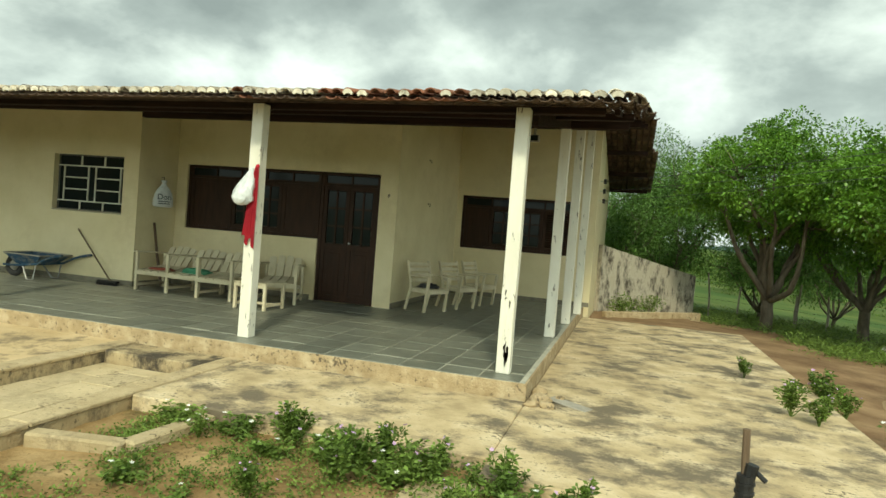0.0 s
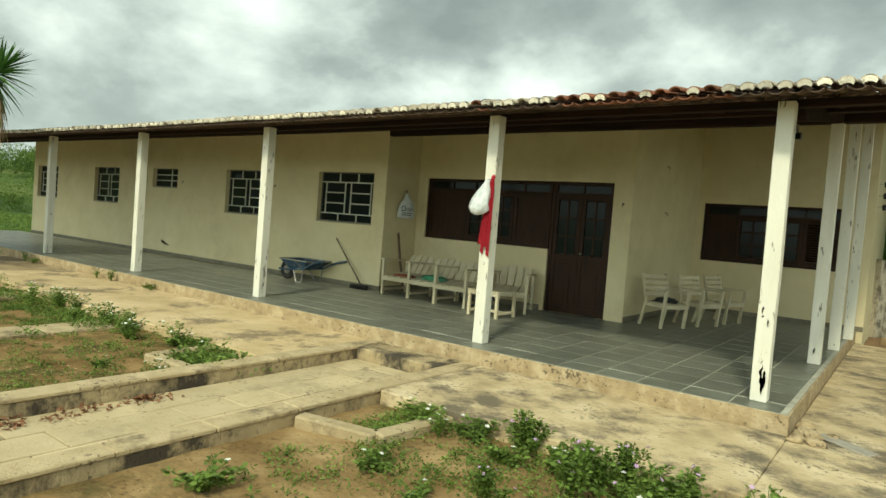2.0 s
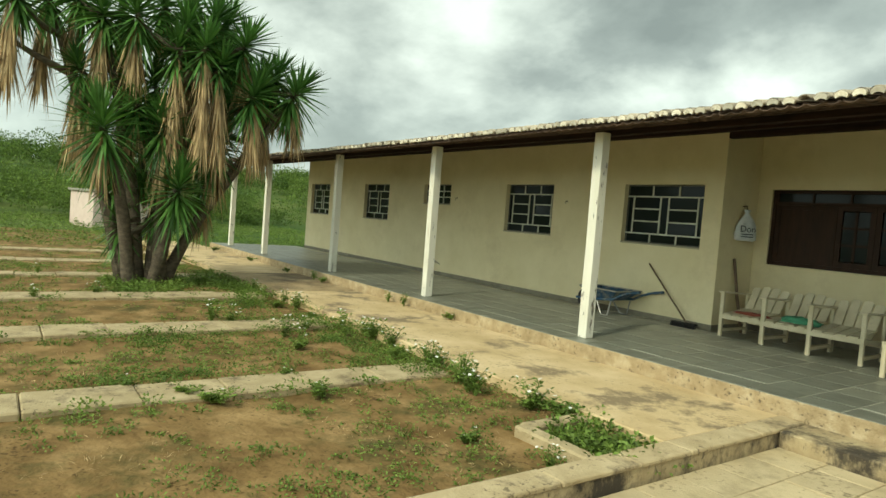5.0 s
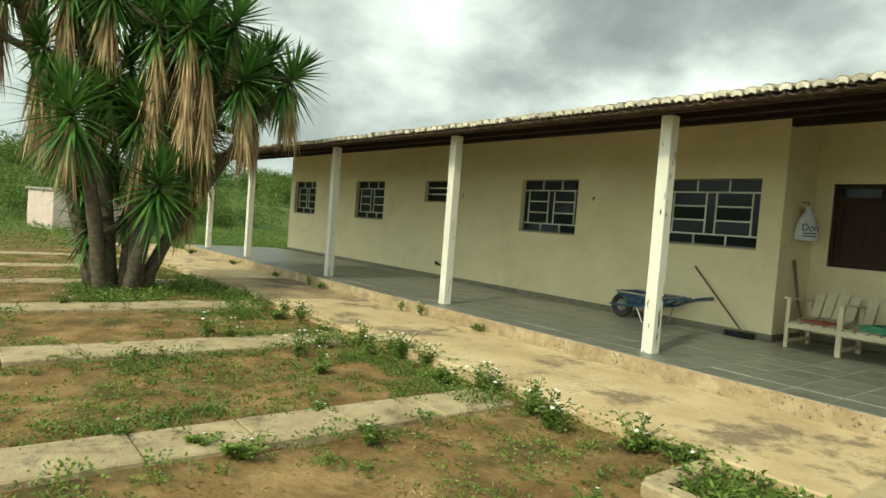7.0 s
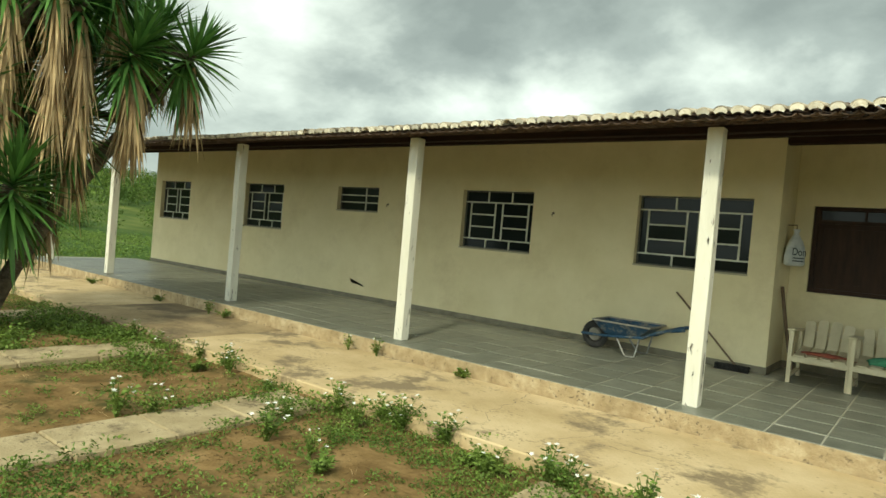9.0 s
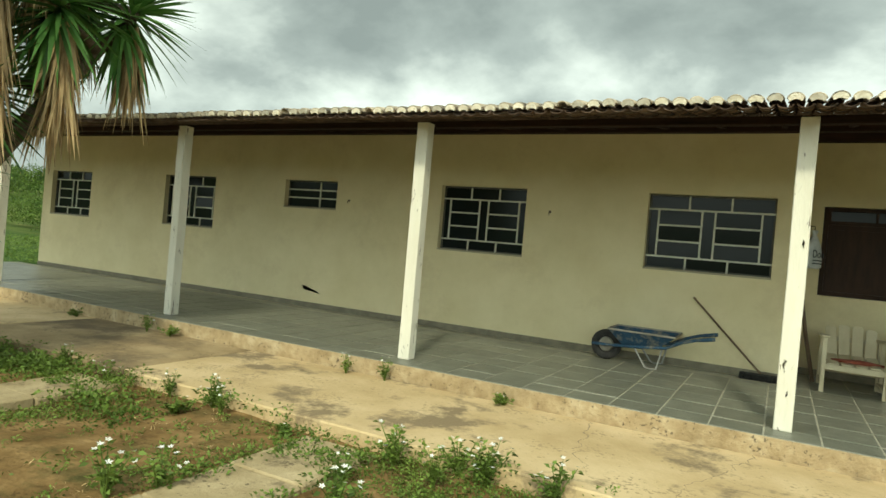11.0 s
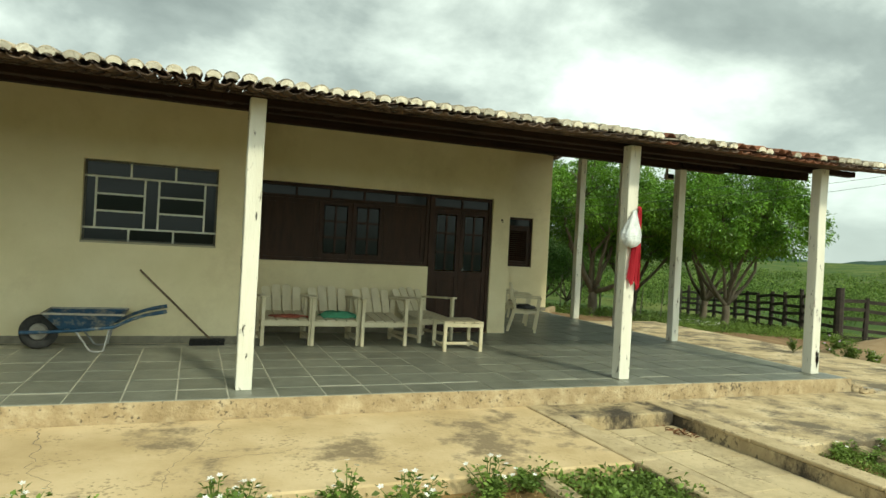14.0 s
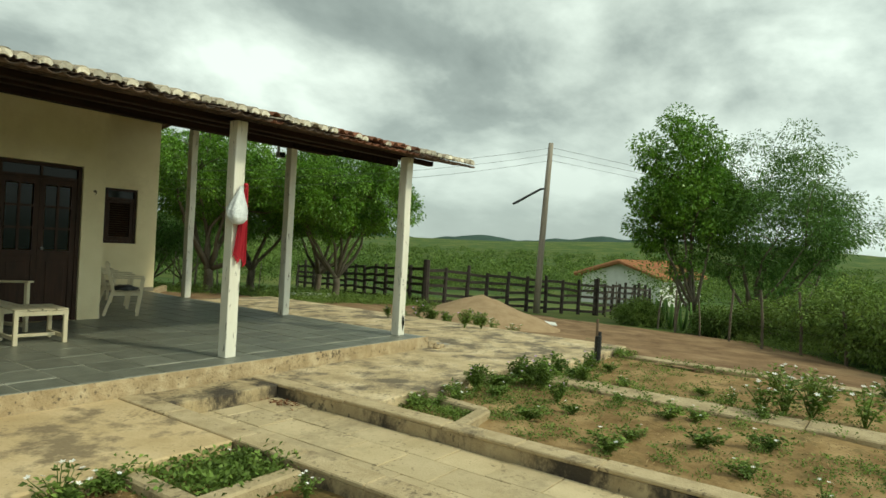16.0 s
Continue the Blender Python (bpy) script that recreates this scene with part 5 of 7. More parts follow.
def leaf_quads(centers, dirs, length, width, fold=0.25, jitter=0.35):
    """Verts and faces of many small folded leaves (two triangles-pairs each) along the given directions."""
    n = len(centers)
    d = dirs + rng.normal(0, jitter, (n, 3))
    d /= np.linalg.norm(d, axis=1)[:, None] + 1e-9
    side = np.cross(d, rng.normal(0, 1, (n, 3)) * 0.6 + np.array([0, 0, 1.0]))
    side /= np.linalg.norm(side, axis=1)[:, None] + 1e-9
    up = np.cross(side, d)
    ln = length * rng.uniform(0.65, 1.25, n)[:, None]
    wd = width * rng.uniform(0.7, 1.2, n)[:, None]
    a = centers
    tip = centers + d * ln - np.array([0, 0, 1.0]) * ln * 0.12
    mid = centers + d * ln * 0.5
    l = mid + side * wd / 2 + up * wd * fold
    r = mid - side * wd / 2 + up * wd * fold
    V = np.stack([a, l, tip, r], 1).reshape(-1, 3)
    i = np.arange(n)[:, None] * 4
    F = i + np.array([[0, 1, 2, 3]])
    return V, F


def quads_object(name, V, F, material, parent=None, label=""):
    me = bpy.data.meshes.new(name)
    n, k = F.shape
    me.vertices.add(len(V)); me.vertices.foreach_set("co", np.ascontiguousarray(V, dtype=np.float32).ravel())
    me.loops.add(n * k); me.loops.foreach_set("vertex_index", np.ascontiguousarray(F, dtype=np.int32).ravel())
    me.polygons.add(n); me.polygons.foreach_set("loop_start", np.arange(0, n * k, k, dtype=np.int32))
    me.update(calc_edges=True)
    me.materials.append(material)
    ob = new(name, me)
    if parent is not None:
        ob.parent = parent
    if label:
        ob["label"] = label
    return ob


def clump(center, radius, n, squash=0.75):
    p = rng.normal(0, 1, (n, 3))
    p /= np.linalg.norm(p, axis=1)[:, None]
    out = p.copy()
    p *= (rng.uniform(0.35, 1.0, n) ** 0.6)[:, None] * radius
    p[:, 2] *= squash
    return p + np.asarray(center), out


def limb(bm, a, b, r0, r1, bend=0.12, steps=5, sides=7):
    a, b = Vector(a), Vector(b)
    L = (b - a).length
    off = Vector(rng.normal(0, 1, 3)) * L * bend
    pts, rad = [], []
    for i in range(steps + 1):
        f = i / steps
        pts.append(a.lerp(b, f) + off * math.sin(math.pi * f) + Vector(rng.normal(0, 1, 3)) * L * 0.012)
        rad.append(r0 + (r1 - r0) * f)
    tube(bm, pts, rad, sides, cap=True)
    return pts


def tree(name, m, height, crown_r, crown_low, trunk_r, leaf_material, label, leaf=(0.15, 0.055), clumps=150, per=85, forks=6, squash=0.8,
         fork_at=0.22, ragged=0.25, clump_r=0.42, lean=(0, 0), group="", crown_off=(0, 0), core=True):
    """A tree with a forked trunk, limbs to the crown and a crown of many leaf clumps with gaps."""
    t = thing(name, label, "tree", m, group=group)
    bm = bmesh.new()
    fork = Vector((lean[0], lean[1], height * fork_at))
    limb(bm, (0, 0, -0.25), fork, trunk_r * 1.25, trunk_r, 0.05, 5, 9)
    part("trunk", bm, BARK, t, smooth=True)
    cz = (height + crown_low) / 2
    half = (height - crown_low) / 2
    centers = []
    for k in range(clumps):
        a = rng.uniform(0, 2 * math.pi)
        u = rng.uniform(-1, 1)
        rr = math.sqrt(max(0, 1 - u * u))
        shell = rng.uniform(0.55, 1.0) ** 0.5 if core else rng.uniform(0.2, 1.0)
        bump = 1 + ragged * noise.noise(Vector((math.cos(a) * 1.6 + m.translation.x, math.sin(a) * 1.6, u * 1.6)))
        z = u * half * shell * bump
        if u < 0:
            z *= squash
        centers.append((crown_off[0] + math.cos(a) * rr * crown_r * shell * bump, crown_off[1] + math.sin(a) * rr * crown_r * shell * bump, cz + z))
    mains = []
    for k in range(forks):
        a = 2 * math.pi * (k + rng.uniform(-0.3, 0.3)) / forks
        tip = Vector((crown_off[0] + math.cos(a) * crown_r * 0.55, crown_off[1] + math.sin(a) * crown_r * 0.55, crown_low + (height - crown_low) * rng.uniform(0.25, 0.6)))
        bm = bmesh.new()
        mains.append(limb(bm, fork, tip, trunk_r * 0.62, trunk_r * 0.22, 0.10, 6, 6))
        part("limb", bm, BARK, t, smooth=True)
    bm = bmesh.new()
    for c in centers[:: max(1, len(centers) // 70)]:
        c = Vector(c)
        src = min((p for pts in mains for p in pts[2:]), key=lambda p: (p - c).length + (0.5 if p.z > c.z else 0))
        limb(bm, src, c, trunk_r * 0.20, trunk_r * 0.05, 0.10, 3, 4)
    tagged(part("branchwork", bm, BARK, t, smooth=True), kind="stuff")
    P, D = [], []
    for c in centers:
        p, d = clump(c, clump_r * rng.uniform(0.7, 1.35), per)
        P.append(p); D.append(d)
    V, F = leaf_quads(np.concatenate(P), np.concatenate(D) + np.array([0, 0, -0.25]), *leaf)
    quads_object("crown", V, F, leaf_material, t)
    return t


def land(x, y):
    return plain_height(x, y)


# ---- trees beyond the yard ----
tree("mango_tree", pose(6.9, 8.2, land(6.9, 8.2)), 4.5, 2.2, 1.75, 0.10, MANGO, "round dark green mango tree with a dense crown", leaf=(0.085, 0.052), clumps=250, per=210, group="mango trees", clump_r=0.36, ragged=0.45, fork_at=0.16, forks=7)
tree("mango_tree", pose(4.3, 10.9, land(4.3, 10.9)), 4.9, 2.0, 2.1, 0.13, MANGO, "mango tree with pale forked limbs and an open crown", leaf=(0.085, 0.052), clumps=170, per=200, group="mango trees", forks=10, ragged=0.55, clump_r=0.36, fork_at=0.15)
tree("mango_tree", pose(6.7, 12.0, land(6.7, 12.0)), 4.6, 2.6, 1.7, 0.12, MANGO, "broad dark green mango tree by the fence", leaf=(0.085, 0.052), clumps=230, per=190, forks=7, fork_at=0.17, clump_r=0.40, group="mango trees", ragged=0.35)
tree("mango_tree", pose(9.3, 11.5, land(9.3, 11.5)), 4.6, 2.2, 1.8, 0.11, MANGO, "dark green mango tree by the rail fence", leaf=(0.085, 0.052), clumps=180, per=180, forks=7, fork_at=0.17, clump_r=0.40, group="mango trees", ragged=0.35)
tree("mesquite_tree", pose(2.6, 17.5, land(2.6, 17.5)), 5.9, 2.8, 1.4, 0.12, MESQUITE, "airy fine-leaved tree behind the house", leaf=(0.13, 0.04), clumps=200, per=130, forks=7, ragged=0.6, clump_r=0.55, core=False)
tree("mesquite_tree", pose(0.6, 16.0, land(0.6, 16.0)), 4.4, 2.6, 0.9, 0.09, MESQUITE, "low airy tree behind the boundary wall", leaf=(0.13, 0.04), clumps=150, per=120, forks=7, ragged=0.6, clump_r=0.55, core=False)
tree("track_tree", pose(13.9, -0.5, land(13.9, -0.5)), 6.2, 1.55, 1.9, 0.10, MANGO, "tall leafy tree at the edge of the dirt track", leaf=(0.11, 0.06), clumps=170, per=210, forks=8, ragged=0.9, clump_r=0.42, crown_off=(0.1, 0.4), fork_at=0.1)
tree("track_tree", pose(14.9, -2.1, land(14.9, -2.1)), 5.9, 2.35, 1.1, 0.09, MESQUITE, "spreading fine-leaved tree with feathery branch ends", leaf=(0.12, 0.038), clumps=330, per=125, forks=10, ragged=1.1, clump_r=0.46, fork_at=0.1, crown_off=(0.5, -0.5))
for k, (x, y, h, r) in enumerate(((1.8, 15.2, 3.4, 1.9), (7.6, 17.5, 3.6, 2.2), (4.9, 15.0, 3.0, 1.9))):
    tree("scrub_tree", pose(x, y, land(x, y)), h, r, 0.5, 0.06, MESQUITE, "thin dusty scrub tree beyond the fence", leaf=(0.12, 0.042), clumps=90, per=100, forks=8, ragged=0.6, clump_r=0.5, group="scrub trees", core=False, fork_at=0.08)

# ---- yucca clump in the garden ----


def yucca():
    base = Vector((-13.95, -3.62, -0.08))
    t = thing("yucca", "tall many-headed yucca with dead straw-coloured leaf skirts", "tree", Matrix.Translation(base))
    side, deep = Vector((0.193, 0.981, 0)), Vector((-0.981, 0.193, 0))
    # heads: along the facade, height, depth, leaf length, skirt length, share of dead leaves
    heads = [(-2.35, 4.20, 0.1, 0.46, 1.3), (-1.68, 4.72, 0.5, 0.50, 1.6), (-1.95, 4.45, -0.5, 0.46, 1.4), (-1.20, 4.75, 0.2, 0.48, 0.9),
             (-0.81, 4.45, -0.2, 0.52, 1.2), (-0.55, 4.75, 0.6, 0.50, 1.3), (-0.30, 4.40, -0.7, 0.48, 0.8), (0.05, 4.85, 0.2, 0.50, 0.5),
             (0.42, 4.35, -0.5, 0.52, 1.1), (0.50, 4.95, 0.4, 0.48, 0.4), (0.85, 4.60, -0.2, 0.52, 0.9), (1.10, 4.80, 0.6, 0.48, 0.4),
             (1.34, 4.20, -0.5, 0.52, 0.7), (1.20, 3.95, 0.4, 0.50, 0.8), (1.68, 3.72, 0.1, 0.52, 0.7), (2.25, 3.55, -0.3, 0.55, 0.6), (1.95, 3.85, 0.2, 0.52, 0.5),
             (1.85, 3.30, 0.7, 0.48, 0.8), (1.50, 3.35, -0.7, 0.50, 0.9), (0.70, 4.00, -0.9, 0.42, 1.9), (0.30, 3.90, -0.75, 0.38, 1.8),
             (0.95, 3.75, -0.8, 0.36, 1.7), (-0.67, 2.50, -0.8, 0.66, 0.5), (0.43, 1.60, -0.85, 0.56, 0.0), (0.98, 2.40, -0.4, 0.52, 0.5),
             (1.06, 2.85, 0.3, 0.50, 0.6), (0.0, 3.40, 0.2, 0.52, 0.7), (-0.25, 3.0, -0.3, 0.50, 0.4), (-0.42, 0.95, 0.1, 0.42, 0.0),
             (-1.10, 3.50, -0.1, 0.36, 1.3), (-0.15, 2.1, 0.5, 0.5, 0.3), (0.85, 1.75, 0.2, 0.46, 0.5),
             (-0.55, 1.75, 0.3, 0.46, 0.0), (0.15, 2.65, -0.6, 0.52, 0.9), (0.55, 3.05, -0.3, 0.5, 1.0), (-0.45, 3.55, 0.1, 0.5, 0.9), (0.1, 1.25, 0.4, 0.44, 0.2), (-0.95, 2.95, -0.1, 0.34, 0.7)]
    roots = [(-0.32, 0.05), (-0.08, 0.15), (0.10, 0.12), (0.28, 0.0), (-0.20, -0.2), (0.12, -0.22), (0.22, -0.15)]
    live_v, live_f, dead_v, dead_f = [], [], [], []

    def blade(o, d, L, w, droop, V, F, rows=4):
        """One sword-shaped leaf that bends down towards its tip."""
        d = d.normalized()
        s = d.cross(Vector((0, 0, 1)))
        s = s.normalized() if s.length > 1e-3 else Vector((1, 0, 0))
        s = (s + d.cross(s) * rng.uniform(-0.5, 0.5)).normalized()
        o0 = len(V)
        for i in range(rows + 1):
            f = i / rows
            p = o + d * L * f + Vector((0, 0, -droop * L * f * f))
            ww = w * (0.55 + 1.1 * f * (1 - f) * 1.6) * (1 - f ** 3) + 0.002
            V.append(tuple(p + s * ww / 2)); V.append(tuple(p - s * ww / 2))
        for i in range(rows):
            F.append((o0 + 2 * i, o0 + 2 * i + 1, o0 + 2 * i + 3, o0 + 2 * i + 2))

    lines = []
    TRUNKS = [1, 4, 9, 15, 22, 23, 20]
    order = TRUNKS + [k for k in range(len(heads)) if k not in TRUNKS]
    for k in order:
        u, z, dp, L, skirt = heads[k]
        c = side * u * 1.08 + deep * dp + Vector((0, 0, z * 1.02 + 0.08))
        outward = Vector((c.x, c.y, 0))
        axis = (Vector((0, 0, 1)) + outward * 0.28).normalized()
        if k in TRUNKS:
            r = roots[TRUNKS.index(k)]
            foot = side * r[0] + deep * r[1] - Vector((0, 0, 0.15))
            mid = Vector((foot.x * 0.7 + c.x * 0.3, foot.y * 0.7 + c.y * 0.3, c.z * 0.45))
            r0, r1 = 0.13, 0.06
        else:
            src = min((p for line in lines for p in line[3:]), key=lambda p: (p - c).length + (9 if p.z > c.z - 0.15 else 0))
            foot = src.copy()
            mid = foot.lerp(c, 0.5) + Vector(((c.x - foot.x) * 0.2, (c.y - foot.y) * 0.2, -0.12))
            r0, r1 = 0.06, 0.04
        bm = bmesh.new()
        pts, rad = [], []
        for i in range(9):
            f = i / 8
            p = foot * (1 - f) ** 2 + mid * 2 * f * (1 - f) + c * f * f
            pts.append(p + Vector((0.03 * math.sin(7 * f + k), 0.03 * math.cos(5 * f + k), 0)) * (f > 0))
            rad.append((r0 + (r1 - r0) * f) * (1 + 0.1 * math.sin(9 * f + k)))
        if k in TRUNKS:
            lines.append(pts)
        tube(bm, pts, rad, 8)
        part("stem", bm, YUCCABARK, t, smooth=True)
        q = axis.to_track_quat("Z", "Y")
        n = 165 if L > 0.47 else 120
        for i in range(n):
            f = i / n
            a = i * 2.39996
            el = radians(88 - 150 * f ** 0.85) + rng.uniform(-0.1, 0.1)
            d = q @ Vector((math.cos(a) * math.cos(el), math.sin(a) * math.cos(el), math.sin(el)))
            o = c + (q @ Vector((0, 0, 0.16 - 0.42 * f)))
            blade(o, d, 1.38 * L * rng.uniform(0.75, 1.1) * (0.75 + 0.25 * min(1, f * 4)), 0.052, 0.05 + 0.22 * f, live_v, live_f)
        if skirt:
            for i in range(int(40 + 110 * skirt)):
                a = rng.uniform(0, 2 * math.pi)
                o = c + Vector((0.05 * math.cos(a), 0.05 * math.sin(a), -0.15 - rng.uniform(0, skirt * 0.75)))
                d = Vector((math.cos(a) * rng.uniform(0.05, 0.42), math.sin(a) * rng.uniform(0.05, 0.42), -1))
                blade(o, d, rng.uniform(0.35, 0.75), 0.034, 0.2, dead_v, dead_f, rows=3)
    raw_part("green_leaves", live_v, live_f, YUCCA, t, "green sword-shaped leaves")
    raw_part("dead_leaves", dead_v, dead_f, DRYLEAF, t, "dry straw-coloured hanging leaves")


yucca()

# ---- weeds and flowers ----


def weed_patch(name, spots, label, leaf=(0.026, 0.015), per=30, spread=0.12, tall=0.055, material=WEED):
    """Low creeping weeds: many small leaves round each spot."""
    n = len(spots)
    base = np.repeat(np.asarray(spots, float), per, axis=0)
    a = rng.uniform(0, 2 * math.pi, n * per)
    r = np.sqrt(rng.uniform(0, 1, n * per)) * spread * np.repeat(rng.uniform(0.5, 1.5, n), per)
    z = rng.uniform(0.0, 1, n * per) * tall * np.repeat(rng.uniform(0.4, 1.6, n), per) * (1 - 0.5 * r / (spread * 1.5))
    P = base + np.stack([np.cos(a) * r, np.sin(a) * r, z], 1)
    D = np.stack([np.cos(a), np.sin(a), rng.uniform(-0.1, 1.0, n * per)], 1)
    V, F = leaf_quads(P, D, *leaf, jitter=0.5)
    ob = quads_object(name, V, F, material)
    return tagged(ob, label, "weeds", kind="stuff")


def density(x, y, seed, scale=0.8):
    return noise.noise(Vector((x * scale, y * scale, seed))) + 0.5 * noise.noise(Vector((x * scale * 2.7, y * scale * 2.7, seed + 5)))


def scatter(x0, x1, y0, y1, n, threshold, seed, height=bed_height, edge=None, scale=0.8):
    out = []
    r = random.Random(seed)
    for _ in range(n):
        x, y = r.uniform(x0, x1), r.uniform(y0, y1)
        lift = 0.0
        if edge is not None:
            lift = edge(x, y)
        if density(x, y, seed, scale) + lift > threshold:
            out.append((x, y, height(x, y) - 0.005))
    return out


def near_yard(x, y):
    return 0.55 * max(0.0, 1 - abs(y + 2.15) / 0.7)


spots = []
spots += scatter(-6.48, -4.1, -7.5, -1.98, 700, 0.45, 3, edge=lambda x, y: near_yard(x, y) + 0.3 * max(0, 1 - abs(x + 4.4) / 0.5) * (y > -3.4))
spots += scatter(-9.1, -7.05, -8, -1.98, 1500, 0.20, 4, edge=near_yard)
spots += scatter(-11.75, -9.75, -8, -1.98, 700, 0.42, 6, edge=near_yard)
spots += scatter(-14.5, -12.45, -8, -1.98, 900, 0.30, 7, edge=near_yard)
spots += scatter(-17.2, -15.1, -9, -1.98, 700, 0.05, 8, edge=near_yard)
spots += scatter(-30, -17.8, -14, -1.98, 2600, -0.05, 9)
weed_patch("weeds_west", spots, "low green creeping weeds over the garden beds")
spots = scatter(-2.3, -0.2, -9, -1.95, 850, 0.43, 12, edge=near_yard) + scatter(0.32, 2.5, -9, -2.25, 800, 0.38, 14, edge=near_yard)
spots += scatter(-2.28, -1.95, -2.6, -1.95, 60, -1, 15) + scatter(-1.9, 0.3, -2.9, -2.0, 160, -0.2, 16)
weed_patch("weeds_east", spots, "low green creeping weeds over the garden beds")
# darker ground cover in the shade of the yucca, and small patch in the corner bed
spots = scatter(-14.4, -12.45, -4.3, -1.98, 360, -0.3, 21) + scatter(-11.7, -10.6, -2.7, -1.98, 60, 0.0, 23) + scatter(-4.88, -4.1, -2.55, -1.98, 75, -2, 22)
weed_patch("ground_cover", spots, "thick dark green ground cover in the beds", leaf=(0.05, 0.028), per=28, spread=0.16, tall=0.12)
# weeds creeping over the strip edges
spots = []
for a, b in STRIPS[:4] + [(-0.16, 0.30), (2.55, 2.80)]:
    r = random.Random(int(a * 10))
    for _ in range(55):
        y = -2.0 - 6.0 * r.random() ** 1.4
        x = r.choice((a, b)) + r.uniform(-0.06, 0.06)
        if density(x, y, 51, 1.1) > -0.1:
            spots.append((x, y, -0.035))
    for _ in range(14):
        spots.append((r.uniform(a, b), -2.0 - 0.5 * r.random(), -0.03))
for _ in range(120):
    x = random.uniform(-20, -4.2)
    if density(x, 0, 52, 1.2) > -0.15:
        spots.append((x, -1.97 + random.uniform(-0.06, 0.10), -0.01))
weed_patch("edge_weeds", spots, "green weeds creeping over the concrete edges", leaf=(0.034, 0.02), per=34, spread=0.11, tall=0.07)
# single small tufts all over the soil
spots = scatter(-6.48, -4.1, -8, -1.98, 620, -0.25, 41) + scatter(-9.1, -7.05, -8, -1.98, 800, -0.25, 42) + scatter(-11.75, -9.75, -8, -1.98, 380, 0.0, 45) + scatter(-2.3, 2.5, -9, -1.95, 1300, -0.3, 43) + scatter(-17, -12.4, -9, -2, 900, -0.3, 44)
spots = [p for p in spots if not any(a - 0.03 < p[0] < b + 0.03 for a, b in STRIPS + [(-0.16, 0.30)])]
weed_patch("soil_tufts", spots, "small green weed tufts dotted over the soil", leaf=(0.030, 0.013), per=20, spread=0.055, tall=0.05)
# dry grass specks in the soil
spots = scatter(-12, -4.1, -7.5, -2, 900, 0.0, 31) + scatter(-2.3, 2.5, -8, -2, 500, 0.0, 32)
weed_patch("dry_grass", spots, "short dry grass and litter on the soil", leaf=(0.05, 0.005), per=6, spread=0.07, tall=0.02, material=DRYLEAF)


def flower_plant(seed, petal, label, tall=0.28, bushy=60, wide=0.13, blooms=6):
    r = np.random.default_rng(seed)
    t = thing("flowering_plant", label, "plant", group="garden flowers")
    P, D, tips = [], [], []
    for k in range(10):
        a = r.uniform(0, 2 * math.pi)
        rr = wide * r.uniform(0.2, 1.0)
        h = tall * r.uniform(0.55, 1.05)
        tip = Vector((math.cos(a) * rr, math.sin(a) * rr, h))
        bm = bmesh.new()
        tube(bm, [(0, 0, -0.02), (tip.x * 0.4, tip.y * 0.4, h * 0.55), tip], [0.005, 0.004, 0.002], 4)
        part("stem", bm, WEED, t)
        tips.append(tip)
        for j in range(bushy // 8):
            f = r.uniform(0.25, 1.0)
            p = Vector((tip.x * f, tip.y * f, h * f))
            b = r.uniform(0, 2 * math.pi)
            P.append(p + Vector((0.012 * math.cos(b), 0.012 * math.sin(b), 0))); D.append((math.cos(b), math.sin(b), r.uniform(0.0, 0.8)))
    V, F = leaf_quads(np.array(P), np.array(D), 0.046, 0.024, jitter=0.3)
    quads_object("foliage", V, F, WEED, t)
    for tip in tips[:blooms]:
        bm = bmesh.new()
        c = tip + Vector((0, 0, 0.012))
        tilt = Matrix.Translation(c) @ pose(0, 0, 0, r.uniform(-40, 40), r.uniform(-40, 40), r.uniform(0, 360))
        for j in range(5):
            a = 2 * math.pi * j / 5
            q = [Vector((0, 0, 0)), Vector((math.cos(a - 0.5) * 0.016, math.sin(a - 0.5) * 0.016, 0.004)), Vector((math.cos(a) * 0.026, math.sin(a) * 0.026, 0.006)), Vector((math.cos(a + 0.5) * 0.016, math.sin(a + 0.5) * 0.016, 0.004))]
            bm.faces.new([bm.verts.new(tilt @ (v * 0.72)) for v in q])
        part("flower", bm, petal, t)
    return t


protos = [flower_plant(1, PETAL_W, "green periwinkle plant with white flowers in the soil", 0.28, 110, 0.14, 9), flower_plant(2, PETAL_W, "tall thin periwinkle plant with white flowers", 0.31, 90, 0.10, 4),
          flower_plant(3, PETAL_P, "leafy periwinkle plant with mauve flowers", 0.34, 460, 0.26, 5), flower_plant(4, PETAL_W, "leafy green weed with a few white flowers", 0.22, 260, 0.19, 2)]
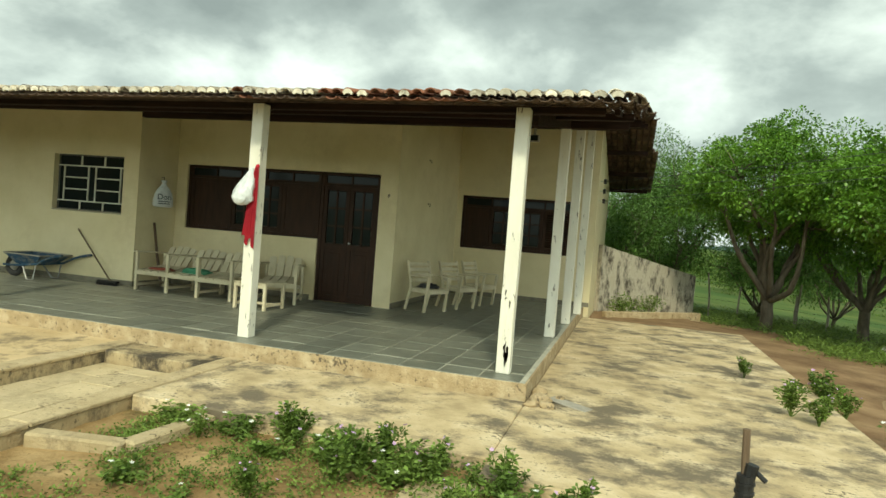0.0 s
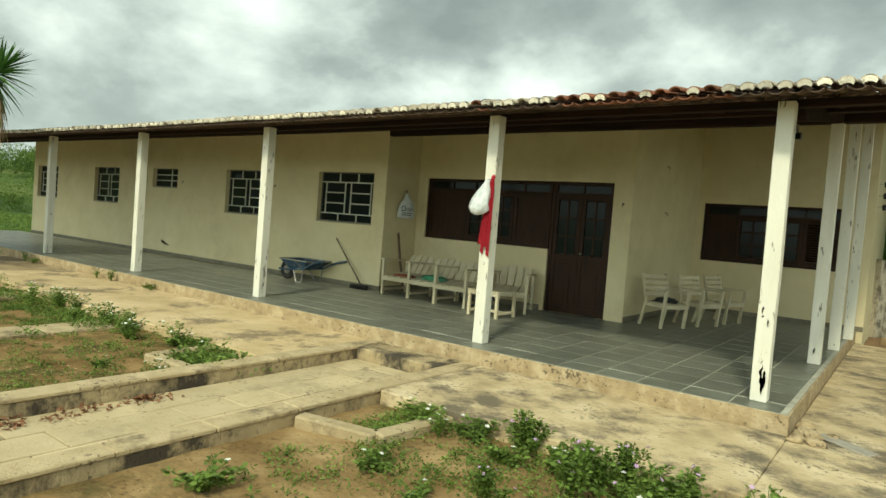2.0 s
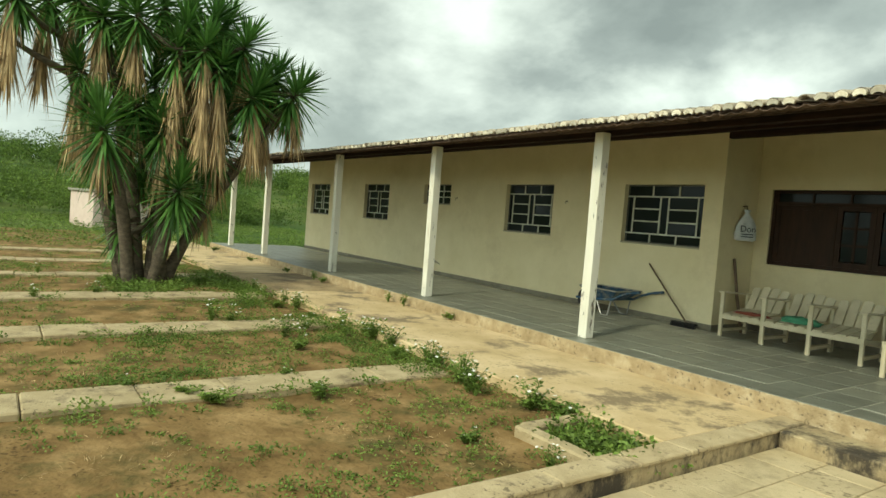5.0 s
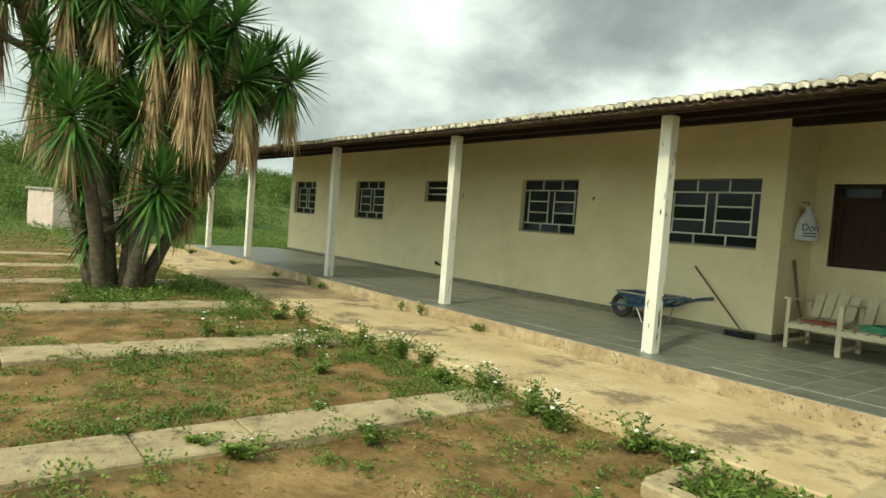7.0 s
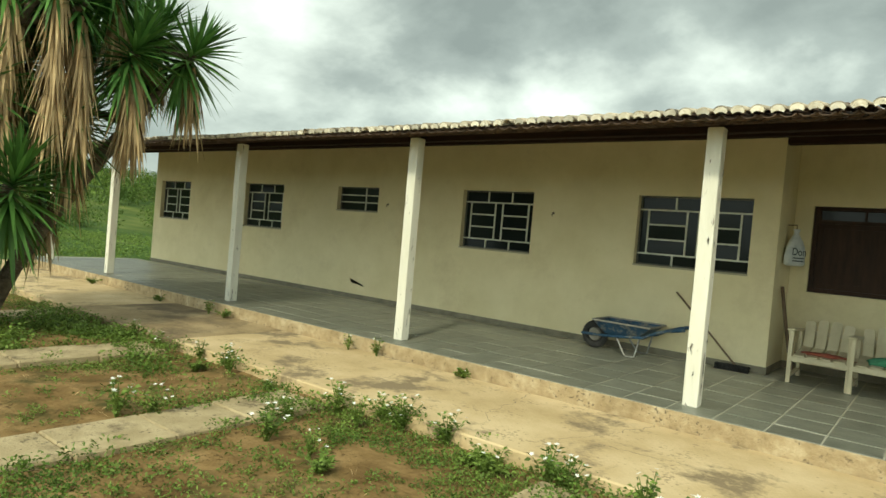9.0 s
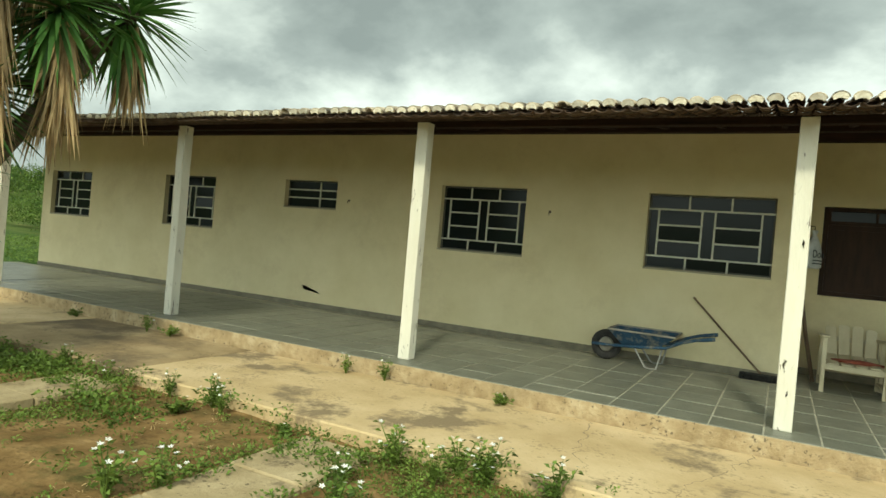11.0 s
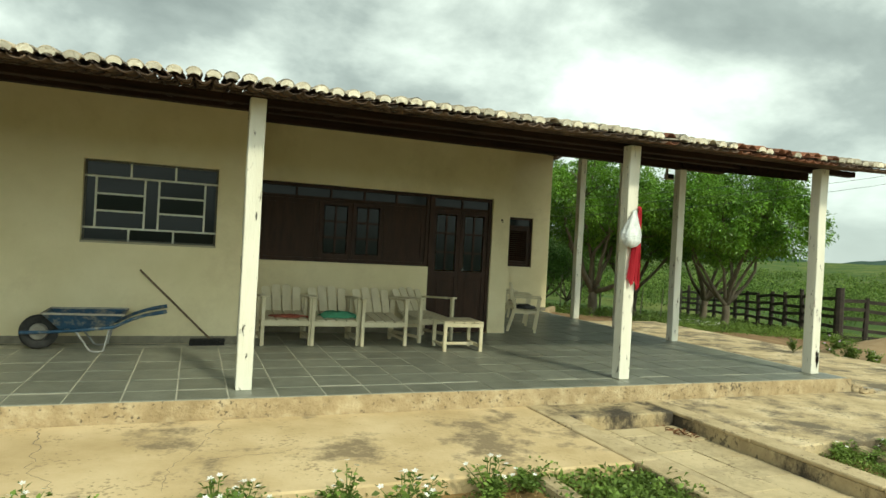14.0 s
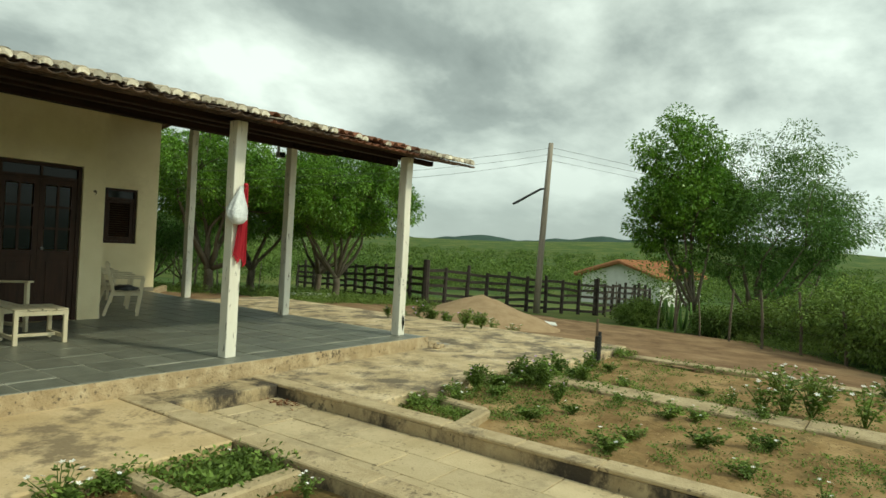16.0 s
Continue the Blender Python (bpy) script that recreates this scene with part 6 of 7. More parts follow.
# kind, x, y, size
PLANTS = [(1, -8.60, -2.25, 1.0), (0, -8.35, -2.02, 1.0), (1, -9.05, -2.6, 0.9), (0, -9.72, -3.35, 1.2), (3, -9.9, -2.1, 1.0), (0, -7.9, -1.99, 1.2), (3, -7.55, -2.2, 1.1), (0, -6.85, -2.1, 1.2),
          (1, -6.3, -2.15, 1.3), (0, -5.9, -2.3, 1.1), (3, -5.4, -2.1, 1.2), (3, -8.1, -3.1, 1.2), (1, -8.35, -2.95, 0.9), (0, -10.6, -2.1, 1.0), (1, -11.3, -2.0, 1.0), (3, -10.9, -2.3, 1.1),
          (0, -12.0, -2.1, 1.0), (1, -12.8, -2.0, 0.9), (3, -7.0, -3.6, 0.9), (3, -6.7, -4.6, 0.9), (3, -5.0, -3.1, 0.9), (3, -7.0, -5.0, 0.8), (0, -12.3, -4.6, 1.0), (0, -11.9, -5.4, 1.0), (1, -14.9, -5.2, 1.0),
          (3, -4.3, -2.2, 1.0), (0, -4.35, -2.9, 0.8),
          (2, -1.15, -2.05, 1.3), (2, -0.55, -2.55, 1.5), (2, -0.15, -2.35, 1.3), (2, 0.25, -2.7, 1.2), (2, -0.9, -2.9, 1.1), (2, 0.85, -2.5, 1.4), (3, -1.95, -2.1, 1.1), (0, -1.75, -2.2, 1.0), (3, 0.6, -3.1, 1.2), (3, 1.3, -2.6, 1.1),
          (3, -1.6, -3.9, 1.2), (3, -0.6, -4.2, 1.2), (3, -1.9, -4.9, 1.1), (3, 0.1, -4.7, 1.2), (0, 1.6, -4.6, 1.7), (0, 1.9, -4.9, 1.6), (0, 1.5, -5.1, 1.5), (0, 2.1, -5.9, 1.6), (0, 2.25, -5.7, 1.4), (0, 0.5, -4.3, 1.0),
          (1, -2.2, -5.4, 0.9), (3, -1.2, -3.2, 1.0), (3, -0.4, -3.4, 1.0), (3, 0.9, -3.9, 1.0),
          (0, 0.52, -4.82, 1.9), (0, 0.60, -5.05, 2.0), (0, 0.55, -5.52, 1.9), (0, 0.50, -4.60, 1.6), (3, -0.76, -2.15, 1.5), (3, 0.51, -2.40, 1.5), (3, -2.10, -3.91, 1.5), (3, -0.26, -2.42, 1.5), (3, -1.49, -2.05, 1.5),
          (3, -1.35, -4.43, 1.5), (3, -0.73, -3.97, 1.5), (3, -1.08, -4.91, 1.4), (2, -1.10, -2.02, 1.4), (2, -0.38, -2.12, 1.4), (2, -0.03, -2.27, 1.4), (2, 0.42, -2.28, 1.4), (2, -0.47, -2.35, 1.4), (3, -2.08, -2.0, 1.3),
          (3, -1.64, -2.96, 1.3), (3, -1.16, -2.28, 1.3), (3, -0.80, -2.08, 1.3), (0, -5.39, -2.08, 1.3), (0, -6.99, -2.08, 1.3), (0, -9.89, -3.54, 1.4), (0, -8.35, -2.0, 1.3), (0, -8.98, -2.12, 1.3), (0, -6.01, -2.3, 1.4),
          (0, -8.80, -2.97, 1.3), (3, -6.35, -3.58, 1.2), (3, -6.47, -4.45, 1.2), (3, -6.34, -2.17, 1.3), (3, -5.06, -2.05, 1.3), (3, -7.34, -2.16, 1.3), (0, -8.56, -1.99, 1.2), (0, -10.8, -1.99, 1.2),
          (2, 2.45, 2.30, 1.1), (2, 2.58, 0.60, 1.6), (2, 2.75, 0.35, 1.3), (2, 3.15, 1.80, 1.9), (2, 3.3, 1.5, 1.5), (0, 3.45, 0.55, 1.4), (0, 3.3, 0.0, 1.2), (2, 3.9, 1.2, 1.6), (2, 4.6, 3.1, 1.9), (2, 3.3, 2.6, 1.2), (0, 4.2, 2.1, 1.2),
          (3, -8.9, -0.42, 1.0), (1, -10.15, -0.45, 1.0), (1, -10.6, -0.48, 0.9), (3, -13.2, -0.5, 1.1), (1, -13.6, -0.5, 1.0), (3, -15.0, -0.5, 1.0), (3, -17.5, -0.5, 1.1), (3, -20.5, -0.6, 1.3)]


def floor_at(x, y):
    if x > 3.1:
        return earth_height(x, y)
    if y > -1.9 or (x > 0.25 and y > -2.2):
        return YARD_Z - 0.004
    return bed_height(x, y) - 0.004


for k, (kind, x, y, s) in enumerate(PLANTS):
    q = protos[kind]
    m = pose(x, y, floor_at(x, y), 0, 0, (k * 77) % 360)
    ob = copy_thing(q, m)
    w = s * (0.85, 0.85, 0.66, 0.80)[kind]
    ob.scale = (w, w, s * (0.75, 0.75, 0.62, 0.50)[kind])
for q in protos:
    for o in (*q.children_recursive, q):
        bpy.data.objects.remove(o)

# fallen leaves on the walkway
for cx, cy, n in ((-3.82, -4.25, 60), (-3.8, -3.8, 40), (-3.83, -3.25, 70), (-2.95, -1.0, 45)):
    c = np.stack([rng.normal(cx, 0.045, n), rng.normal(cy, 0.11, n), rng.uniform(PATH_Z, PATH_Z + 0.03, n)], 1)
    V, F = leaf_quads(c, np.stack([rng.normal(0, 1, n), rng.normal(0, 1, n), np.zeros(n)], 1), 0.06, 0.03)
    tagged(quads_object("fallen_leaves", V, F, DEADLEAF), "small heap of dry brown fallen leaves on the walkway", "leaves", kind="stuff")
# ---- sand, pole, fences ----


def mound(name, cx, cy, rx, ry, h, material, label, category):
    xs, ys = span(cx - rx * 1.15, cx + rx * 1.15, rx / 16), span(cy - ry * 1.15, cy + ry * 1.15, ry / 16)

    def z(x, y):
        d = math.hypot((x - cx) / rx, (y - cy) / ry)
        f = max(0.0, 1 - d)
        n = 0.20 * noise.noise(Vector((x * 1.2, y * 1.2, 40))) + 0.07 * noise.noise(Vector((x * 5, y * 5, 41)))
        return earth_height(x, y) - 0.06 + h * (f ** 1.05) * (1 + n) + 0.08 * min(1, f * 4)
    ob = grid_sheet(name, xs, ys, z, material)
    return tagged(ob, label, category)


mound("sand_mound", 5.7, 2.2, 1.85, 2.0, 0.62, SAND, "heap of reddish building sand on the earth", "sand")

t = thing("utility_pole", "weathered grey wooden utility pole with a lamp arm", "pole", pose(13.01, 4.53, land(12.95, 4.65)))
bm = bmesh.new()
tube(bm, [(0, 0, -0.3), (0.04, -0.04, 2.0), (0.09, -0.09, 4.0), (0.17, -0.13, 5.95)], [0.12, 0.11, 0.10, 0.085], 10)
part("shaft", bm, POLEWOOD, t, smooth=True)
bm = bmesh.new()
tube(bm, [(0.10, -0.10, 4.36), (-0.03, 0.08, 4.32), (-0.63, 0.80, 3.75)], [0.025, 0.04, 0.04], 8)
arm = part("lamp_arm", bm, BLACKPLASTIC, t, "black lamp arm slanting from the pole")
bm = bmesh.new()
box(bm, -0.02, 0.40, -0.045, 0.045, -0.035, 0.03, m=Matrix.Translation((-0.37, 0.49, 3.985)) @ Vector((-0.47, 0.45, -0.40)).to_track_quat("X", "Z").to_matrix().to_4x4())
bevelled(bm, 0.01)
part("lamp_head", bm, BLACKPLASTIC, arm)
for k in range(3):
    bm = bmesh.new()
    tube(bm, [(0.24, -0.13, 5.86 - 0.22 * k), (0.24, -0.13, 5.80 - 0.22 * k), (0.24, -0.13, 5.75 - 0.22 * k)], [0.03, 0.05, 0.03], 8)
    tube(bm, [(0.13, -0.13, 5.80 - 0.22 * k), (0.25, -0.13, 5.80 - 0.22 * k)], 0.012, 5)
    part("insulator", bm, BLACKPLASTIC, t)
top = Vector((13.2, 4.40, land(12.95, 4.65)))
for k in range(3):
    for end, nm in ((Vector((CORNER + 0.1, W3Y + 0.5, 2.75 - 0.2 * k)), "house"), (Vector((62, -22, 5.2 - 0.2 * k)), "far")):
        bm = bmesh.new()
        a = top + Vector((0.05, 0, 5.80 - 0.22 * k))
        pts = [a.lerp(end, i / 14) - Vector((0, 0, (0.22 if nm == "house" else 1.0) * 4 * (i / 14) * (1 - i / 14))) for i in range(15)]
        tube(bm, pts, 0.006, 4)
        ob = part("power_wire", bm, BLACKPLASTIC)
        tagged(ob, "thin black power wire strung from the pole", "wire", group="power wires")


def rail_fence(name, pts, height=1.3, step=0.85, rails=5, label="corral fence of dark weathered rails and posts"):
    t = thing(name, label, "fence")
    for a, b in zip(pts, pts[1:]):
        a2, b2 = Vector((*a, 0)), Vector((*b, 0))
        L = (b2 - a2).length
        n = max(1, round(L / step))
        prev = None
        for i in range(n + 1):
            p = a2.lerp(b2, i / n) + Vector((random.uniform(-0.05, 0.05), random.uniform(-0.05, 0.05), 0))
            z = land(p.x, p.y)
            h = height * random.uniform(0.95, 1.12)
            bm = bmesh.new()
            tube(bm, [(p.x, p.y, z - 0.3), (p.x + random.uniform(-0.03, 0.03), p.y, z + h * 0.5), (p.x + random.uniform(-0.05, 0.05), p.y, z + h)], [0.075, 0.07, 0.06], 7)
            part("post", bm, FENCEWOOD, t)
            cur = Vector((p.x, p.y, z))
            if prev is not None:
                for k in range(rails):
                    q = 0.16 + (height - 0.30) * k / (rails - 1)
                    bm = bmesh.new()
                    o = Vector((0, 0, q + random.uniform(-0.04, 0.04)))
                    o2 = Vector((0, 0, q + random.uniform(-0.05, 0.05)))
                    beam_between(bm, prev + o, cur + o2, 0.035, 0.095)
                    part("rail", bm, FENCEWOOD, t)
            prev = cur
    return t


rail_fence("rail_fence", [(13.2, 17.0), (9.6, 6.9)])
rail_fence("rail_fence", [(9.6, 6.9), (16.3, 3.7)])
rail_fence("rail_fence", [(16.3, 3.7), (23.5, 3.9)], label="corral fence of dark rails running towards the barn")
bm = bmesh.new()
tube(bm, [(9.5, 6.75, land(9.5, 6.75) - 0.3), (9.5, 6.75, land(9.5, 6.75) + 1.5)], [0.12, 0.11], 8)
tagged(part("gate_post", bm, FENCEWOOD), "thick dark gate post at the fence corner", "post")


def stake_fence(name, pts, label, height=1.15, step=0.85, material=POLEWOOD):
    """Crooked thin stakes with two slack wires."""
    t = thing(name, label, "fence")
    for a, b in zip(pts, pts[1:]):
        a2, b2 = Vector((*a, 0)), Vector((*b, 0))
        n = max(1, round((b2 - a2).length / step))
        tops = []
        for i in range(n + 1):
            p = a2.lerp(b2, i / n)
            z = land(p.x, p.y)
            h = height * random.uniform(0.75, 1.2)
            bm = bmesh.new()
            r = random.uniform(0.018, 0.034)
            dx, dy = random.uniform(-0.12, 0.12), random.uniform(-0.12, 0.12)
            tube(bm, [(p.x, p.y, z - 0.2), (p.x + dx * 0.3 + random.uniform(-0.03, 0.03), p.y + dy * 0.3, z + h * 0.5), (p.x + dx, p.y + dy, z + h)], [r, r, r * 0.8], 6)
            part("stake", bm, material, t)
            tops.append(Vector((p.x + dx * 0.5, p.y + dy * 0.5, z)))
        for f in (0.45, 0.85):
            bm = bmesh.new()
            tube(bm, [q + Vector((0, 0, height * f)) for q in tops], 0.004, 4)
            part("wire", bm, FENCEWOOD, t)
    return t


stake_fence("stake_fence", [(16.0, 3.2), (11.6, -0.6), (8.4, -4.1), (4.6, -7.6)], "crooked stake and wire fence beside the track", 1.15, 1.2, BARK)
stake_fence("stake_fence", [(2.6, 13.6), (5.5, 13.4), (9.8, 12.2)], "pale crooked stake fence behind the mango trees", 1.1, 0.75)

# old boundary wall behind the house
t = thing("boundary_wall", "old whitewashed boundary wall streaked with black mould", "wall", kind="structure")
bm = bmesh.new()
a, b = Vector((CORNER + 0.03, 9.3, 0)), Vector((2.75, 12.7, 0))
d = (b - a).normalized(); nrm = Vector((-d.y, d.x, 0)) * 0.08
vs = []
for p, z1 in ((a, 1.45), (b, 0.78)):
    for s in (-1, 1):
        for z in (-0.5, z1):
            vs.append(bm.verts.new((p.x + s * nrm.x, p.y + s * nrm.y, z)))
for f in ((0, 1, 5, 4), (2, 6, 7, 3), (1, 3, 7, 5), (0, 4, 6, 2), (0, 2, 3, 1), (4, 5, 7, 6)):
    bm.faces.new([vs[i] for i in f])
part("wall_face", bm, OLDWALL, t)
bm = bmesh.new()
beam_between(bm, (0.62, 7.9, -0.07), (2.75, 10.6, -0.15), 0.14, 0.26)
bevelled(bm, 0.015)
tagged(part("foundation_kerb", bm, KERB), "low broken tan kerb of an old foundation", "kerb", kind="structure")
tree("wall_shrub", pose(0.95, 8.9, -0.12), 0.40, 0.22, 0.06, 0.012, WEED, "small green shrub growing against the old wall", leaf=(0.06, 0.028), clumps=20, per=40, forks=5, clump_r=0.16, group="shrubs")
tree("wall_shrub", pose(1.6, 10.2, -0.15), 0.42, 0.2, 0.08, 0.012, WEED, "small green shrub growing against the old wall", leaf=(0.06, 0.028), clumps=14, per=36, forks=5, clump_r=0.16, group="shrubs")

# hedge and bushes along the track
for k, (x, y, h, r) in enumerate(((8.6, -5.2, 1.5, 1.1), (7.4, -6.0, 1.35, 1.0), (10.2, -4.6, 1.5, 1.2), (6.2, -7.0, 1.2, 0.9), (9.0, -7.0, 1.6, 1.4), (12.0, -3.2, 1.1, 1.0), (13.0, 0.9, 0.7, 0.6), (11.8, -1.7, 0.7, 0.5), (5.4, -8.0, 1.3, 1.0), (7.0, -8.4, 1.5, 1.2))):
    tree("hedge_bush", pose(x, y, land(x, y)), h, r, 0.1, 0.03, (WEED if k % 2 == 0 else FARGREEN), "thick green bush along the track fence", leaf=(0.085, 0.045), clumps=85, per=90, forks=6, clump_r=0.30, ragged=0.5, group="hedge bushes", fork_at=0.1)
for k in range(6):
    x, y = 12.6 + 0.35 * k, -0.9 + 0.45 * k
    bm = bmesh.new()
    for j in range(4):
        a = 2 * math.pi * j / 4 + k
        tube(bm, [(x, y, land(x, y) - 0.1), (x + 0.12 * math.cos(a), y + 0.12 * math.sin(a), land(x, y) + 0.35), (x + 0.16 * math.cos(a), y + 0.16 * math.sin(a), land(x, y) + random.uniform(0.6, 0.95))], [0.035, 0.045, 0.025], 6)
    tagged(part("cactus", bm, MESQUITE, smooth=True), "pale green columnar cactus by the fence", "cactus", group="cacti")
spots = []
r = random.Random(5)
for _ in range(480):
    f = r.random()
    px, py = 16.5 + (4.6 - 16.5) * f, 3.4 + (-8.0 - 3.4) * f
    x, y = px + r.uniform(-0.3, 2.6), py - r.uniform(-0.2, 2.2)
    spots.append((x, y, land(x, y) - 0.02))
for _ in range(900):
    x, y = r.uniform(3.0, 14), r.uniform(9.5, 16)
    spots.append((x, y, land(x, y) - 0.02))
for _ in range(420):
    x = r.uniform(4.2, 11.5)
    y = 7.3 + r.uniform(-0.9, 1.3)
    spots.append((x, y, land(x, y) - 0.02))
weed_patch("verge_grass", spots, "tall rough grass and weeds along the fences", leaf=(0.13, 0.018), per=26, spread=0.28, tall=0.24)
spots = []
for _ in range(2600):
    x, y = r.uniform(-46, -22.2), r.uniform(-22, 22)
    spots.append((x, y, land(x, y) - 0.02))
weed_patch("meadow_grass", spots, "rough green meadow grass with white flowers", leaf=(0.15, 0.03), per=26, spread=0.45, tall=0.30)

# ---- things standing on the yard ----
t = thing("well_pipe", "black pipe fitting taped to a wooden stick", "pipe", pose(1.71, -2.27, -0.03))
bm = bmesh.new()
tube(bm, [(0, 0, 0), (0.0, 0, 0.36)], 0.045, 12)
part("pipe_body", bm, BLACKPLASTIC, t)
for k in range(6):
    bm = bmesh.new()
    tube(bm, [(0, 0, 0.06 + 0.05 * k), (0, 0, 0.075 + 0.05 * k)], 0.052, 12)
    part("pipe_ring", bm, BLACKPLASTIC, t)
bm = bmesh.new()
tube(bm, [(0.01, 0, 0.30), (0.03, 0, 0.42)], [0.03, 0.034], 10)
tube(bm, [(0.03, 0, 0.40), (0.10, 0, 0.34)], 0.014, 8)
part("tap", bm, BLACKPLASTIC, t)
bm = bmesh.new()
tube(bm, [(0.0, 0.02, 0.0), (0.0, 0.02, 0.3), (-0.01, 0.02, 0.60)], 0.020, 8)
part("stick", bm, HANDLE_WOOD, t)
bm = bmesh.new()
tube(bm, [(-0.03, 0, 0.02), (-0.15, -0.02, 0.06), (-0.26, 0.02, 0.03), (-0.34, 0.05, 0.012)], 0.012, 8)
part("hose_end", bm, BLACKPLASTIC, t)


def crack(name, x0, y0, heading, length, seed, z=YARD_Z + 0.0015):
    """A thin wandering crack in the concrete."""
    r = random.Random(seed)
    bm = bmesh.new()
    x, y, a = x0, y0, heading
    prev = None
    n = int(length / 0.06)
    for i in range(n + 1):
        w = 0.0035 * (1 - 0.7 * i / n) * r.uniform(0.5, 1.3)
        nx, ny = -math.sin(a), math.cos(a)
        cur = (bm.verts.new((x + nx * w, y + ny * w, z)), bm.verts.new((x - nx * w, y - ny * w, z)))
        if prev:
            bm.faces.new((prev[0], prev[1], cur[1], cur[0]))
        prev = cur
        a = heading + r.uniform(-0.7, 0.7)
        x += math.cos(a) * 0.06
        y += math.sin(a) * 0.06
    tagged(part(name, bm, BARK), "thin dark crack in the yard concrete", "crack", kind="structure")


crack("crack_1", -6.9, YF - 0.05, -1.75, 1.6, 1)
crack("crack_2", -8.15, YF - 0.05, -1.35, 1.5, 2)
crack("crack_3", -7.0, -1.3, 0.2, 0.9, 3)
crack("crack_4", -11.2, -0.5, -2.0, 1.2, 4)
crack("crack_5", -1.0, -0.4, -1.2, 1.3, 5)
crack("crack_6", 0.9, 0.4, 0.7, 1.6, 6, YARD_Z - 0.0045)
bm = bmesh.new()
box(bm, -0.20, 0.20, -0.07, 0.07, 0.0, 0.015, m=pose(0, 0, 0, 0, 4, 0))
bevelled(bm, 0.003)
ob = part("broken_tile", bm, CEMENT)
ob.matrix_basis = pose(0.62, -0.22, YARD_Z - 0.005, 0, 0, -25)
tagged(ob, "flat grey broken tile lying by the veranda corner", "debris")
for k, (x, y, s) in enumerate(((0.36, -0.30, 0.09), (0.45, -0.42, 0.06), (0.30, -0.45, 0.05), (0.33, 0.0, 0.07), (0.52, -0.12, 0.05))):
    crumpled("rubble_stone", pose(x, y, YARD_Z - 0.01), s, s * 0.8, s * 0.7, KERB, "lump of broken tan cement", "rubble", k + 30)
for k in range(14):
    x, y = 7.2 + random.uniform(-0.9, 0.9), 9.6 + random.uniform(-0.4, 0.4)
    crumpled("pale_stone", pose(x, y, land(x, y) + 0.02), random.uniform(0.1, 0.2), 0.14, 0.10, WHITEWASH, "pale stone in a heap under the trees", "stone", k + 50)
bm = bmesh.new()
box(bm, -0.3, 0.3, -0.22, 0.22, 0, 0.03)
bevelled(bm, 0.005)
ob = part("pale_slab", bm, WHITEWASH)
ob.matrix_basis = pose(8.2, 1.7, earth_height(8.2, 1.7) + 0.01, 4, 0, 30)
tagged(ob, "pale flat slab lying on the earth track", "debris")

# ---- distance ----


def barn():
    t = thing("barn", "low white barn with an orange tile roof", "building", pose(41.5, 12.0, land(41.5, 12.0), 0, 0, 1))
    L, W, h, rz = 13.0, 6.2, 2.3, 3.35
    bm = bmesh.new()
    prof = [(-W / 2, -0.6), (W / 2, -0.6), (W / 2, h), (0, rz - 0.12), (-W / 2, h)]
    a = [bm.verts.new((0, y, z)) for y, z in prof]
    b = [bm.verts.new((L, y, z)) for y, z in prof]
    bm.faces.new(a); bm.faces.new(b[::-1])
    for i in range(5):
        bm.faces.new((a[i], b[i], b[(i + 1) % 5], a[(i + 1) % 5]))
    part("wall", bm, WHITEWASH, t)
    for s in (-1, 1):
        bm = bmesh.new()
        ang = math.atan2(rz - h, W / 2)
        n = 40
        for i in range(n):
            x = -0.5 + (L + 1) * i / n
            tube(bm, [(x, 0, rz), (x, s * (W / 2 + 0.5), rz - (W / 2 + 0.5) * math.tan(ang))], 0.17, 6)
        tagged(part("roof_tiles", bm, BARNTILE, t), kind="stuff")
    for x in (2.5, 6.5, 10.5):
        bm = bmesh.new()
        box(bm, x, x + 0.9, -W / 2 - 0.03, -W / 2 - 0.003, 0.9, 1.8)
        win = part("window", bm, DARKWOOD, t)
        bm = bmesh.new()
        box(bm, x - 0.06, x + 0.96, -W / 2 - 0.06, -W / 2 - 0.004, 0.82, 0.89)
        part("sill", bm, WHITEWASH, win)


barn()
t = thing("pink_outbuilding", "small faded pink outbuilding in the meadow", "building", pose(-36.6, -2.9, land(-36.6, -2.9), 0, 0, 10))
bm = bmesh.new()
for d in ((0, 3.4, 0, 0.2), (0, 3.4, 3.0, 3.2), (0, 0.2, 0.2, 3.0), (3.2, 3.4, 0.2, 1.0), (3.2, 3.4, 1.9, 3.0)):
    box(bm, *d, -0.3, 1.62)
part("wall", bm, PINKWALL, t)
bm = bmesh.new()
box(bm, -0.1, 3.5, -0.1, 3.3, 1.625, 1.72)
part("roof", bm, CEMENT, t)
bm = bmesh.new()
box(bm, 3.22, 3.3, 1.02, 1.88, -0.2, 1.5)
part("door", bm, DARKWOOD, t)


def far_scrub(name, region, n, size, leaf, per, label, material=FARGREEN, seed=1):
    """A far wood: many low crowns of leaf clumps, joined."""
    r = random.Random(seed)
    P, D = [], []
    k = 0
    while k < n:
        x, y = region(r)
        if density(x, y, seed, 0.03) < -0.12:
            k += 1
            continue
        s = r.uniform(*size)
        z = plain_height(x, y)
        for _ in range(4):
            c = (x + r.uniform(-0.6, 0.6) * s, y + r.uniform(-0.6, 0.6) * s, z + s * r.uniform(0.35, 0.85))
            p, d = clump(c, s * r.uniform(0.35, 0.6), per, 0.8)
            P.append(p); D.append(d)
        k += 1
    V, F = leaf_quads(np.concatenate(P), np.concatenate(D), *leaf, jitter=0.5)
    return tagged(quads_object(name, V, F, material), label, "woods", kind="stuff")


